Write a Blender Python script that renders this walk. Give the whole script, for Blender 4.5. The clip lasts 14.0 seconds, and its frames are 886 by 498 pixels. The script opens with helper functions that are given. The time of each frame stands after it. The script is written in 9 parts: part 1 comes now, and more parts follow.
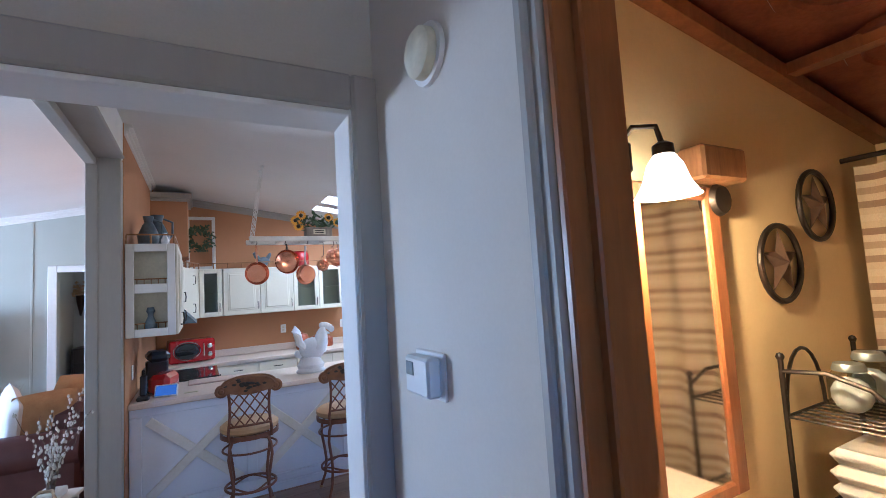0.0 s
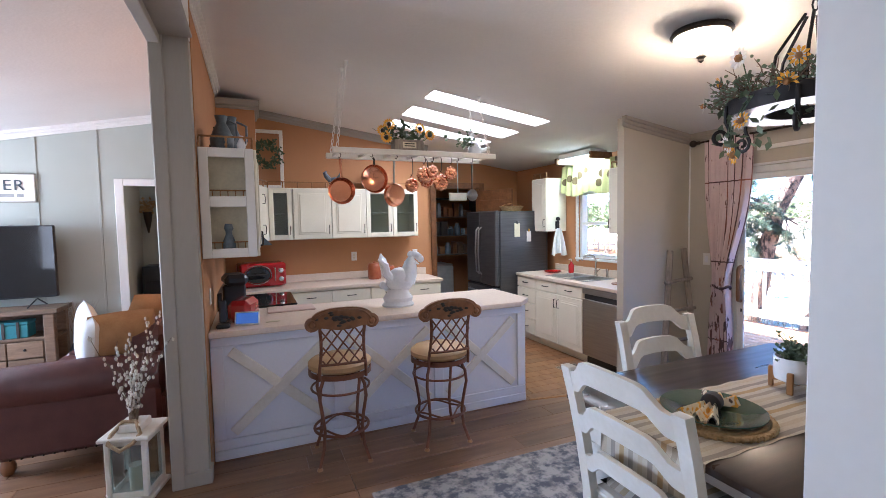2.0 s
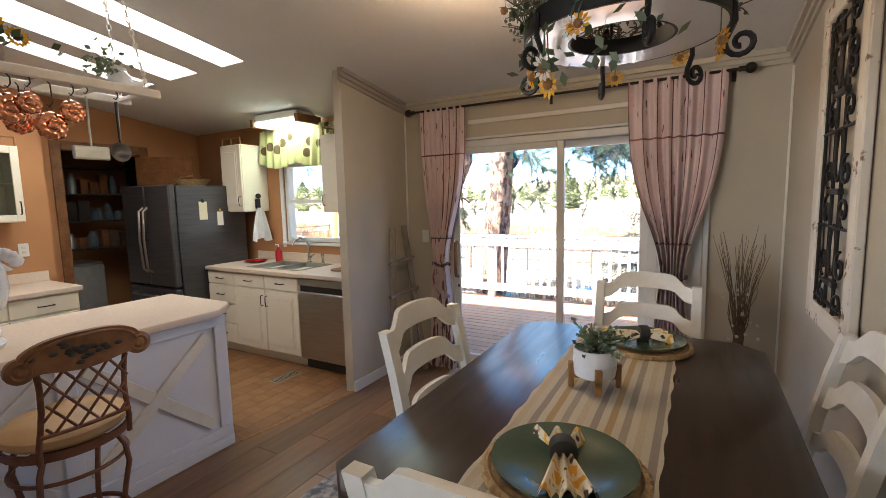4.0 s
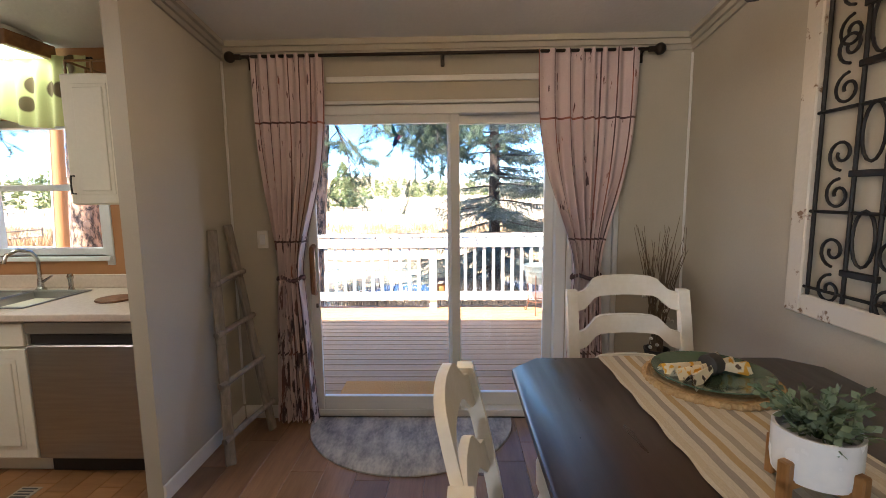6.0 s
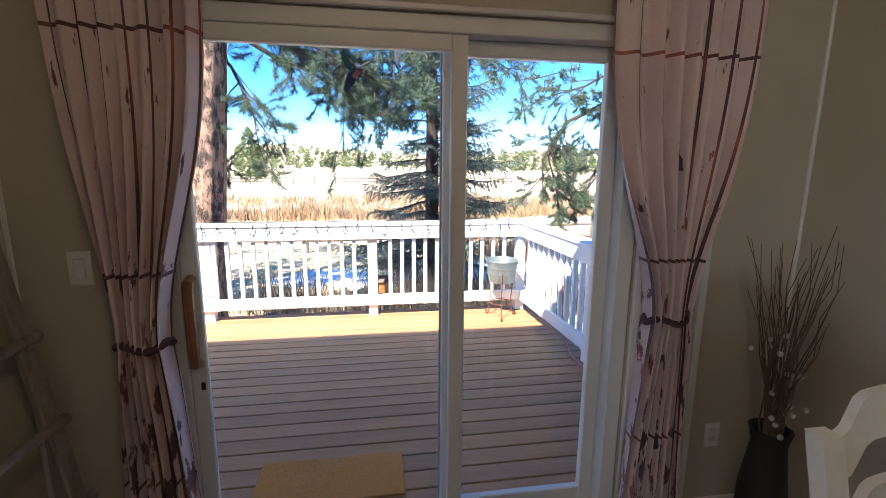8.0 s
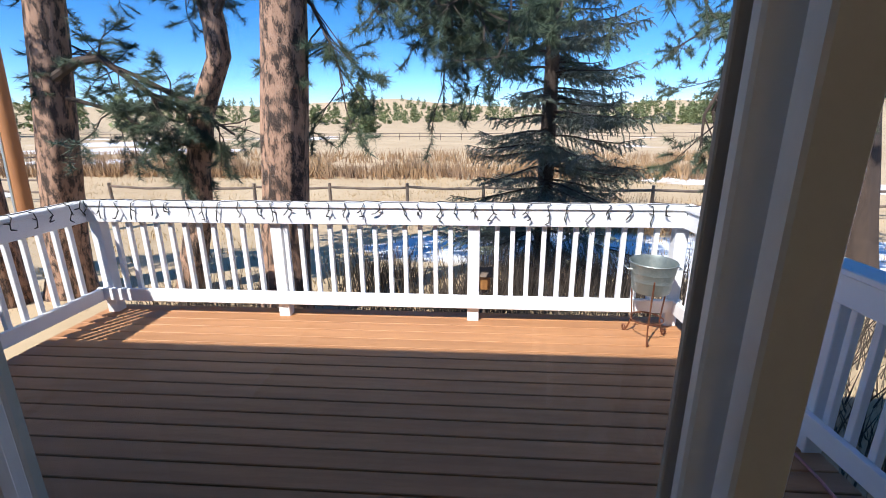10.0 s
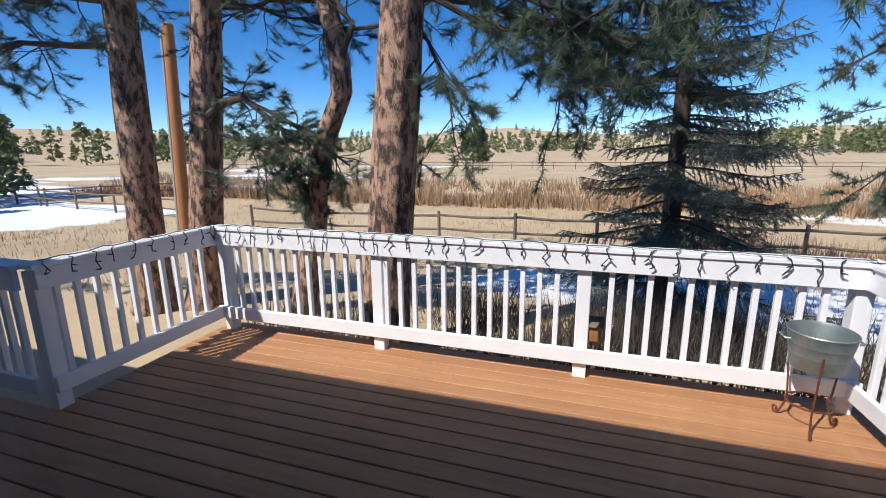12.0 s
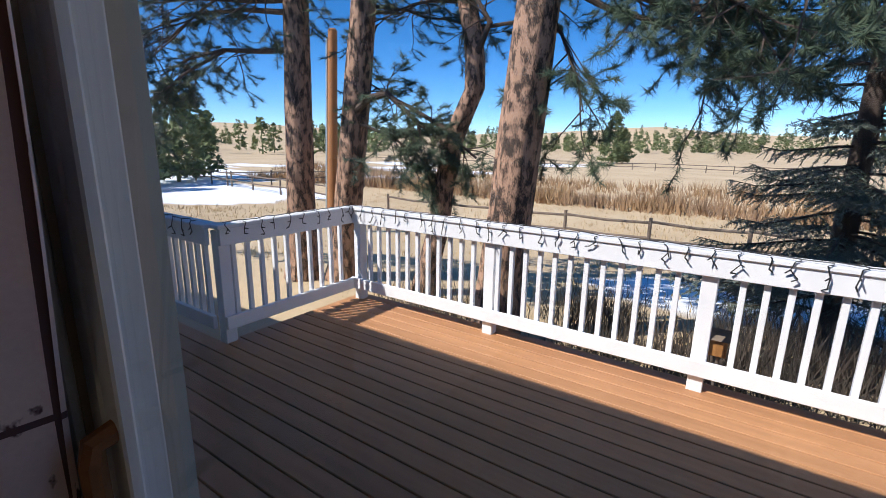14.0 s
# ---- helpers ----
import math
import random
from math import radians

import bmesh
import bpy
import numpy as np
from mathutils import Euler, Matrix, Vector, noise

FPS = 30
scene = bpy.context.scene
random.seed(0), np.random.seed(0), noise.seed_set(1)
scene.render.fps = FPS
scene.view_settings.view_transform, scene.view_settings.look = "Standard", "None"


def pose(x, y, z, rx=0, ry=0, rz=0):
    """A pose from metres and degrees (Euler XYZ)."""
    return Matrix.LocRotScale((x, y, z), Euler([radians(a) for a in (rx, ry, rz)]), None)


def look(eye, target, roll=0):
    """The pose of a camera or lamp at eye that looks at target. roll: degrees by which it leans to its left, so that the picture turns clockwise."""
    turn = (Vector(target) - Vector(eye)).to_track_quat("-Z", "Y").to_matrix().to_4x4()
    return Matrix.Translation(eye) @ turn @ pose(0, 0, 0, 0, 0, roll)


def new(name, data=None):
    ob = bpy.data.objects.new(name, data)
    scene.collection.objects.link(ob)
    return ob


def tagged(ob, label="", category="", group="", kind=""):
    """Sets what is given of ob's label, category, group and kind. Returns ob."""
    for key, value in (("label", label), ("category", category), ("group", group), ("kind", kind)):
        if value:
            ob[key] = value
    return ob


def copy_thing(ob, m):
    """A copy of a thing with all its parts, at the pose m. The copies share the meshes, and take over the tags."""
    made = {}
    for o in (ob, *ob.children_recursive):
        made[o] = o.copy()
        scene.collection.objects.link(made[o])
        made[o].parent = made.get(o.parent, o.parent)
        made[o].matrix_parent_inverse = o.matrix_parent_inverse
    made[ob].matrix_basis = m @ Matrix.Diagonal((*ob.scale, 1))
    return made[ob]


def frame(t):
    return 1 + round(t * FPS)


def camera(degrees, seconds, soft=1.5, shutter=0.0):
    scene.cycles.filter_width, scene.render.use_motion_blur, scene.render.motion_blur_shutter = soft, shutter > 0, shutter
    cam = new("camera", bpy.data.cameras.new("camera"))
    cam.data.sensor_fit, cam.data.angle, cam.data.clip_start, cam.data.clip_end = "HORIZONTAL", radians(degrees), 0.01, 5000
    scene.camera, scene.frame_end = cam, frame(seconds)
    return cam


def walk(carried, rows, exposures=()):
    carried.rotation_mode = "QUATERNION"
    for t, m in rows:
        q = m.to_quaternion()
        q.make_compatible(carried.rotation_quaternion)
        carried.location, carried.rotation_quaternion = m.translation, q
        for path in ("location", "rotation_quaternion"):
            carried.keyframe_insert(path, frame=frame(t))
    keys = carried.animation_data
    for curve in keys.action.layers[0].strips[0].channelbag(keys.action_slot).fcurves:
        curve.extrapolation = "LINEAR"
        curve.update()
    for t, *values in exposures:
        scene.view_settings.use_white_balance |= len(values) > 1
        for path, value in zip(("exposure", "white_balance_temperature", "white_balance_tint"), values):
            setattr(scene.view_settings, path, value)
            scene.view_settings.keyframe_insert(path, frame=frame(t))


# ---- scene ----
cam = camera(89.1, 14.0, soft=0.8)
PATH = [
    (0, (0.838, 0.953, 1.674), (1.791, 2.705, 1.834), -3.5),
    (0.5, (0.709, 1.027, 1.644), (1.453, 2.88, 1.752), -3.3),
    (0.6, (0.689, 1.085, 1.641), (1.393, 2.954, 1.748), -2.0),
    (1, (0.657, 1.248, 1.693), (1.25, 3.158, 1.693), -1.9),
    (1.5, (0.621, 1.543, 1.646), (1.208, 3.454, 1.573), -1.7),
    (2, (0.64, 1.815, 1.625), (1.419, 3.653, 1.506), -1.1),
    (2.3, (0.69, 1.936, 1.602), (1.635, 3.694, 1.467), -1.1),
    (2.5, (0.712, 2.045, 1.584), (1.776, 3.731, 1.431), -0.9),
    (3, (0.855, 2.282, 1.564), (2.163, 3.785, 1.393), -1.9),
    (3.5, (0.982, 2.448, 1.575), (2.532, 3.694, 1.361), -1.6),
    (4, (1.115, 2.62, 1.561), (2.846, 3.598, 1.34), -1.3),
    (4.2, (1.165, 2.7, 1.557), (2.952, 3.567, 1.321), -1.1),
    (6.5, (2.086, 3.75, 1.494), (4.066, 3.675, 1.224), -0.2),
    (7, (2.405, 3.857, 1.514), (4.371, 3.655, 1.206), 0.3),
    (7.2, (2.533, 3.879, 1.514), (4.49, 3.61, 1.204), 0.1),
    (9.3, (3.946, 3.884, 1.655), (5.87, 3.69, 1.143), 0.1),
    (9.5, (4.046, 3.891, 1.645), (5.972, 3.789, 1.117), -0.2),
    (10, (4.287, 3.88, 1.623), (6.194, 4.016, 1.069), -0.3),
    (10.5, (4.444, 3.916, 1.61), (6.321, 4.208, 1.049), -1.1),
    (11, (4.538, 3.925, 1.625), (6.415, 4.291, 1.075), -0.5),
    (11.5, (4.565, 3.92, 1.64), (6.445, 4.372, 1.13), -0.4),
    (12, (4.571, 3.884, 1.654), (6.427, 4.488, 1.217), -0.5),
    (12.5, (4.591, 3.832, 1.662), (6.422, 4.532, 1.268), -0.2),
    (13, (4.565, 3.773, 1.66), (6.341, 4.604, 1.267), -0.7),
    (13.5, (4.531, 3.728, 1.635), (6.245, 4.676, 1.226), -0.1),
    (14, (4.479, 3.731, 1.609), (6.09, 4.828, 1.159), 0.9),
]
EXPOSURES = [(0, 3.5, 4650, 12), (0.5, 3.5, 5000, 13), (1.0, 3.6, 5500, 13), (1.5, 3.45, 5600, 13), (2.0, 3.45, 5450, 17), (2.5, 2.9, 5100, 17), (3.0, 2.65, 5300, 17),
             (3.5, 2.85, 6200, 14), (4.0, 2.9, 6600, 13), (6.5, 2.6, 6800, 13), (7.2, 2.4, 6400, 12), (9.3, 1.05, 6200, 11), (9.5, 0.95, 6200, 11), (10.0, 0.65, 6250, 12),
             (11.0, 0.25, 6350, 12), (12.5, 0.25, 6350, 12), (14, 0.4, 6250, 12)]
walk(cam, [(t, look(eye, target, roll)) for t, eye, target, roll in PATH], EXPOSURES)

# ---- exposure-independent lights and world ----
world = bpy.data.worlds.new("sky")
scene.world = world
world.use_nodes = True
wn = world.node_tree.nodes
sky = wn.new("ShaderNodeTexSky")
sky.sky_type = "NISHITA"
sky.sun_disc = False
sky.sun_elevation, sky.sun_rotation = radians(47), radians(-57)
sky.altitude, sky.dust_density, sky.ozone_density, sky.air_density = 2300, 0.0, 3.0, 0.75
deep = wn.new("ShaderNodeHueSaturation")
deep.inputs["Saturation"].default_value, deep.inputs["Value"].default_value = 1.3, 0.9
world.node_tree.links.new(sky.outputs["Color"], deep.inputs["Color"])
world.node_tree.links.new(deep.outputs["Color"], wn["Background"].inputs["Color"])
wn["Background"].inputs["Strength"].default_value = 0.165

sun = new("sun", bpy.data.lights.new("sun", "SUN"))
sun.data.energy, sun.data.angle, sun.data.color = 5.0, radians(0.5), (1.0, 0.95, 0.86)
SUN_FROM = Vector((-0.84, 0.54, 1.07))
sun.matrix_world = look(SUN_FROM * 20, (0, 0, 0))


def area_lamp(name, at, to, sx, sy, watts, colour=(1, 1, 1)):
    ob = new(name, bpy.data.lights.new(name, "AREA"))
    ob.data.shape, ob.data.size, ob.data.size_y = "RECTANGLE", sx, sy
    ob.data.energy, ob.data.color = watts, colour
    ob.matrix_world = look(at, to)
    return ob


def bulb(name, at, watts, colour, radius=0.04):
    ob = new(name, bpy.data.lights.new(name, "POINT"))
    ob.data.energy, ob.data.color, ob.data.shadow_soft_size = watts, colour, radius
    ob.location = at
    return ob


# lamp added out of view, in a made-up west opening, as living room daylight
area_lamp("living_window_daylight", (-4.17, 7.0, 1.5), (2.0, 4.6, 0.6), 1.5, 1.3, 24, (0.9, 0.96, 1.0))
# unseen lamp added in a made-up opening to brighten the hall
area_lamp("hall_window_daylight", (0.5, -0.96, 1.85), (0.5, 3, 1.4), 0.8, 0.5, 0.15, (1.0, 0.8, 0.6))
bulb("dome_bulb", (3.0, 3.62, 2.535), 7.0, (1.0, 0.72, 0.45), 0.06)
bulb("vanity_bulb", (2.06, 1.78, 1.88), 9, (1.0, 0.62, 0.25), 0.03)
area_lamp("fluorescent_tube", (4.47, 6.35, 2.335), (4.47, 6.35, 0), 0.22, 0.6, 0.8, (0.85, 1.0, 0.85))


# ---- materials ----
def mat(name, colour, rough=0.6, metal=0.0, second=None, scale=4.0, fine=60.0, mix=0.5, bump=0.1, stretch=(1, 1, 1),
        vary=0.0, emit=0.0, coat=0.0, sheen=0.0, alpha=1.0, spec=0.5):
    m = bpy.data.materials.new(name)
    m.use_nodes = True
    nt, n = m.node_tree, m.node_tree.nodes
    b = n["Principled BSDF"]
    L = nt.links.new
    co = n.new("ShaderNodeTexCoord")
    mp = n.new("ShaderNodeMapping")
    mp.inputs["Scale"].default_value = stretch
    L(co.outputs["Object"], mp.inputs["Vector"])
    big, small = n.new("ShaderNodeTexNoise"), n.new("ShaderNodeTexNoise")
    big.inputs["Scale"].default_value, small.inputs["Scale"].default_value = scale, fine
    big.inputs["Detail"].default_value, small.inputs["Detail"].default_value = 4, 3
    L(mp.outputs["Vector"], big.inputs["Vector"])
    L(mp.outputs["Vector"], small.inputs["Vector"])
    second = second or tuple(c * 0.8 for c in colour)
    ramp = n.new("ShaderNodeValToRGB")
    ramp.color_ramp.elements[0].position, ramp.color_ramp.elements[1].position = 0.5 - 0.3 * mix, 0.5 + 0.3 * mix
    ramp.color_ramp.elements[0].color, ramp.color_ramp.elements[1].color = (*colour, 1), (*second, 1)
    add = n.new("ShaderNodeMath")
    add.operation = "MULTIPLY_ADD"
    add.inputs[1].default_value = 0.35
    L(small.outputs["Fac"], add.inputs[0])
    sub = n.new("ShaderNodeMath")
    sub.operation = "MULTIPLY_ADD"
    sub.inputs[1].default_value, sub.inputs[2].default_value = 0.8, -0.08
    L(big.outputs["Fac"], sub.inputs[0])
    L(sub.outputs[0], add.inputs[2])
    L(add.outputs[0], ramp.inputs["Fac"])
    out = ramp.outputs["Color"]
    if vary:
        info, hsv = n.new("ShaderNodeObjectInfo"), n.new("ShaderNodeHueSaturation")
        rng = n.new("ShaderNodeMapRange")
        rng.inputs["To Min"].default_value, rng.inputs["To Max"].default_value = 1 - vary, 1 + vary
        L(info.outputs["Random"], rng.inputs["Value"])
        L(rng.outputs["Result"], hsv.inputs["Value"])
        L(out, hsv.inputs["Color"])
        out = hsv.outputs["Color"]
    L(out, b.inputs["Base Color"])
    rr = n.new("ShaderNodeMapRange")
    rr.inputs["To Min"].default_value, rr.inputs["To Max"].default_value = max(0.02, rough - 0.08), min(1, rough + 0.1)
    L(big.outputs["Fac"], rr.inputs["Value"])
    L(rr.outputs["Result"], b.inputs["Roughness"])
    b.inputs["Metallic"].default_value = metal
    b.inputs["Coat Weight"].default_value = coat
    b.inputs["Sheen Weight"].default_value = sheen
    b.inputs["Specular IOR Level"].default_value = spec
    if bump:
        bp = n.new("ShaderNodeBump")
        bp.inputs["Strength"].default_value, bp.inputs["Distance"].default_value = bump, 0.01
        L(add.outputs[0], bp.inputs["Height"])
        L(bp.outputs["Normal"], b.inputs["Normal"])
    if emit:
        b.inputs["Emission Color"].default_value = (*colour, 1)
        b.inputs["Emission Strength"].default_value = emit
    return m


def nodes_of(m):
    return m.node_tree.nodes, m.node_tree.links.new, m.node_tree.nodes["Principled BSDF"]


def glass(name, tint=(1, 1, 1), gloss=0.03):
    m = bpy.data.materials.new(name)
    m.use_nodes = True
    n, L = m.node_tree.nodes, m.node_tree.links.new
    n.remove(n["Principled BSDF"])
    tr, gl, mx = n.new("ShaderNodeBsdfTransparent"), n.new("ShaderNodeBsdfGlossy"), n.new("ShaderNodeMixShader")
    lw, pw, sc = n.new("ShaderNodeLayerWeight"), n.new("ShaderNodeMath"), n.new("ShaderNodeMath")
    lw.inputs["Blend"].default_value = 0.5
    pw.operation, pw.inputs[1].default_value = "POWER", 4.0
    sc.operation, sc.inputs[1].default_value, sc.inputs[2].default_value = "MULTIPLY_ADD", 0.4, gloss
    tr.inputs["Color"].default_value = (*tint, 1)
    gl.inputs["Roughness"].default_value = 0.02
    L(lw.outputs["Facing"], pw.inputs[0])
    L(pw.outputs[0], sc.inputs[0])
    L(sc.outputs[0], mx.inputs["Fac"])
    L(tr.outputs[0], mx.inputs[1])
    L(gl.outputs[0], mx.inputs[2])
    L(mx.outputs[0], n["Material Output"].inputs["Surface"])
    return m


def stripes(name, colours, width, axis=0, rough=0.85, bump=0.15):
    """A woven cloth with soft stripes along one axis."""
    m = mat(name, colours[0], rough, fine=300, bump=bump)
    n, L, b = nodes_of(m)
    co, sp, md, rp = (n.new("ShaderNode" + k) for k in ("TexCoord", "SeparateXYZ", "Math", "ValToRGB"))
    L(co.outputs["Object"], sp.inputs[0])
    md.operation = "FRACT"
    sc = n.new("ShaderNodeMath")
    sc.operation = "MULTIPLY_ADD"
    sc.inputs[1].default_value, sc.inputs[2].default_value = 1 / width, 100.0
    L(sp.outputs[axis], sc.inputs[0])
    L(sc.outputs[0], md.inputs[0])
    rp.color_ramp.interpolation = "CONSTANT"
    el = rp.color_ramp.elements
    k = len(colours)
    for i, c in enumerate(colours):
        e = el[i] if i < 2 else el.new(i / k)
        e.position, e.color = i / k, (*c, 1)
    L(md.outputs[0], rp.inputs["Fac"])
    nz, mixn = n.new("ShaderNodeTexNoise"), n.new("ShaderNodeMixRGB")
    nz.inputs["Scale"].default_value = 180
    mixn.blend_type = "MULTIPLY"
    mixn.inputs["Fac"].default_value = 0.35
    L(rp.outputs["Color"], mixn.inputs[1])
    L(nz.outputs["Fac"], mixn.inputs[2])
    L(mixn.outputs[0], b.inputs["Base Color"])
    return m


M_WALL = mat("greige wall paint", (0.50, 0.455, 0.37), 0.75, second=(0.46, 0.418, 0.338), scale=2, fine=140, bump=0.08)
M_SAGE = mat("sage wall paint", (0.42, 0.44, 0.39), 0.75, second=(0.39, 0.41, 0.36), scale=2, fine=140, bump=0.08)
M_HALL = mat("cream hall paint", (0.62, 0.57, 0.50), 0.7, scale=2, fine=140, second=(0.58, 0.53, 0.46), bump=0.08)
M_SALMON = mat("terracotta wall paint", (0.46, 0.222, 0.095), 0.7, second=(0.42, 0.20, 0.083), scale=2, fine=140, bump=0.08)
M_GOLD = mat("golden bathroom paint", (0.74, 0.56, 0.28), 0.7, second=(0.7, 0.52, 0.25), scale=3, bump=0.05)
M_CEIL = mat("textured white ceiling", (0.74, 0.72, 0.69), 0.9, second=(0.70, 0.68, 0.65), scale=1.5, fine=45, bump=0.5)
M_TRIM = mat("white trim paint", (0.76, 0.74, 0.70), 0.45, second=(0.72, 0.70, 0.66), scale=3, bump=0.03)
M_TAUPE = mat("taupe door casing", (0.36, 0.33, 0.285), 0.5, second=(0.33, 0.30, 0.26), scale=3, bump=0.04, stretch=(1, 1, 0.2))
M_CABINET = mat("cream cabinet paint", (0.78, 0.73, 0.60), 0.42, second=(0.73, 0.68, 0.55), scale=3, bump=0.03)
M_PANEL = mat("white painted panel", (0.74, 0.76, 0.82), 0.5, second=(0.70, 0.72, 0.78), scale=3, bump=0.05)
M_COUNTER = mat("beige speckled laminate", (0.66, 0.55, 0.45), 0.35, second=(0.60, 0.49, 0.40), scale=60, fine=400, bump=0.0)
M_PLANK = mat("laminate oak plank", (0.27, 0.155, 0.085), 0.3, second=(0.15, 0.078, 0.042), scale=2.2, fine=14, mix=0.9,
              stretch=(1, 9, 9), vary=0.28, bump=0.05)
M_KPLANK = mat("kitchen oak plank", (0.27, 0.135, 0.055), 0.35, second=(0.17, 0.078, 0.03), scale=3, fine=18, mix=0.9,
               stretch=(8, 1, 8), vary=0.22, bump=0.05)
M_GROUT = mat("dark floor joint", (0.07, 0.045, 0.03), 0.8)
M_DECK = mat("brown composite deck board", (0.45, 0.225, 0.10), 0.6, second=(0.36, 0.172, 0.075), scale=2, fine=22,
             stretch=(8, 0.8, 8), vary=0.10, bump=0.12)
M_RAIL = mat("weathered white rail paint", (0.82, 0.83, 0.85), 0.5, second=(0.76, 0.77, 0.80), scale=5, fine=60, bump=0.06)
M_VINYL = mat("white vinyl frame", (0.72, 0.72, 0.70), 0.4, second=(0.68, 0.68, 0.66), scale=2, bump=0.02)
M_GLASS = glass("window glass")
M_DARKGLASS = glass("cabinet glass", (0.75, 0.8, 0.8), 0.07)
M_STEEL = mat("brushed stainless steel", (0.42, 0.41, 0.40), 0.33, 1.0, second=(0.36, 0.35, 0.34), scale=3, fine=90, stretch=(1, 1, 20), bump=0.03)
M_DARKSTEEL = mat("dark stainless steel", (0.10, 0.10, 0.105), 0.32, 0.6, second=(0.075, 0.075, 0.08), scale=3, fine=90, stretch=(1, 1, 20), bump=0.03)
M_CHROME = mat("brushed nickel", (0.62, 0.6, 0.57), 0.2, 1.0, bump=0)
M_BLACK = mat("black plastic", (0.02, 0.02, 0.022), 0.35, bump=0.02)
M_SCREEN = mat("glossy dark screen", (0.012, 0.012, 0.014), 0.06, bump=0, coat=0.5)
M_IRON = mat("black wrought iron", (0.028, 0.026, 0.026), 0.5, 0.6, fine=120, bump=0.25)
M_BRONZE = mat("oil rubbed bronze", (0.045, 0.035, 0.028), 0.4, 0.8, bump=0.05)
M_COPPER = mat("polished copper", (0.78, 0.36, 0.22), 0.18, 1.0, second=(0.66, 0.28, 0.16), scale=9, bump=0.03)
M_COPPERMETAL = mat("copper brown painted steel", (0.22, 0.09, 0.05), 0.4, 0.5, second=(0.15, 0.06, 0.035), scale=12, bump=0.05)
M_TIN = mat("galvanised steel", (0.50, 0.55, 0.56), 0.38, 0.85, second=(0.42, 0.47, 0.49), scale=18, bump=0.05)
M_WHITEWOOD = mat("distressed white painted wood", (0.78, 0.76, 0.71), 0.45, second=(0.70, 0.67, 0.60), scale=7, fine=50, bump=0.06)
M_TABLE = mat("dark espresso table top", (0.042, 0.022, 0.014), 0.3, second=(0.026, 0.014, 0.009), scale=3, fine=25, stretch=(1, 9, 9), bump=0.0)
M_REDWOOD = mat("carved brown wood", (0.26, 0.115, 0.045), 0.4, second=(0.17, 0.07, 0.028), scale=10, fine=40, bump=0.1)
M_TANSEAT = mat("tan leather seat", (0.52, 0.33, 0.15), 0.5, second=(0.45, 0.27, 0.12), scale=9, fine=120, bump=0.12)
M_LEATHER = mat("burgundy leather", (0.105, 0.036, 0.032), 0.42, second=(0.075, 0.025, 0.024), scale=8, fine=160, bump=0.25)
M_OLDWOOD = mat("reclaimed brown wood", (0.25, 0.165, 0.10), 0.6, second=(0.12, 0.075, 0.045), scale=5, fine=30, stretch=(1, 6, 6), mix=0.9, vary=0.3, bump=0.3)
M_GREYWOOD = mat("grey weathered wood", (0.30, 0.26, 0.22), 0.75, second=(0.20, 0.17, 0.14), scale=6, fine=40, stretch=(8, 8, 1), bump=0.3)
M_PINE = mat("varnished pine trim", (0.27, 0.10, 0.027), 0.35, second=(0.15, 0.05, 0.014), scale=4, fine=20, stretch=(6, 6, 1), mix=0.9, bump=0.08)
M_REDENAMEL = mat("red enamel", (0.42, 0.014, 0.016), 0.25, bump=0.0, coat=0.3)
M_WHITEGLAZE = mat("white glazed ceramic", (0.80, 0.81, 0.83), 0.25, scale=20, second=(0.72, 0.74, 0.78), bump=0.15, fine=50)
M_GREENPLATE = mat("sage green charger glaze", (0.075, 0.125, 0.085), 0.18, second=(0.06, 0.105, 0.07), scale=5, bump=0.02, coat=0.4)
M_STRAW = mat("woven straw", (0.50, 0.34, 0.17), 0.8, second=(0.32, 0.2, 0.09), scale=40, fine=150, bump=0.6)
M_ROPE = mat("natural rope", (0.45, 0.34, 0.21), 0.85, second=(0.3, 0.21, 0.12), scale=60, bump=0.5)
M_WHITECLOTH = mat("white cloth", (0.76, 0.75, 0.73), 0.9, second=(0.66, 0.65, 0.64), scale=12, fine=200, bump=0.2, sheen=0.2)
M_GREENLEAF = mat("dusty green leaves", (0.085, 0.13, 0.06), 0.6, second=(0.05, 0.085, 0.04), scale=8, bump=0.1)
M_PALELEAF = mat("silver green leaves", (0.17, 0.22, 0.14), 0.6, second=(0.11, 0.16, 0.09), scale=8, bump=0.1)
M_YELLOW = mat("yellow petals", (0.82, 0.45, 0.03), 0.6, second=(0.72, 0.33, 0.02), scale=30, bump=0.05)
M_WHITEPETAL = mat("white petals", (0.80, 0.79, 0.74), 0.6, bump=0.05)
M_TWIG = mat("dry brown twigs", (0.17, 0.12, 0.075), 0.8, second=(0.10, 0.07, 0.045), scale=20, bump=0.2)
M_BUD = mat("pale willow buds", (0.66, 0.62, 0.54), 0.9, bump=0.1)
M_TERRACOTTA = mat("rust red crock", (0.38, 0.10, 0.035), 0.4, second=(0.28, 0.06, 0.02), scale=20, bump=0.05)
M_PAPER = mat("cream paper", (0.72, 0.66, 0.50), 0.8, bump=0.02)
M_BLUEGREY = mat("blue grey glaze", (0.12, 0.16, 0.19), 0.4, second=(0.07, 0.09, 0.11), scale=16, bump=0.1)
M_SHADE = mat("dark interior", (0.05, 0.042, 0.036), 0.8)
M_DIFFUSER = mat("lit skylight diffuser", (1.0, 0.99, 0.96), 0.8, emit=1.5, second=(1, 0.99, 0.96), bump=0)
M_TUBE = mat("lit fluorescent diffuser", (0.80, 1.0, 0.90), 0.6, emit=0.8, second=(0.8, 1, 0.9), bump=0)
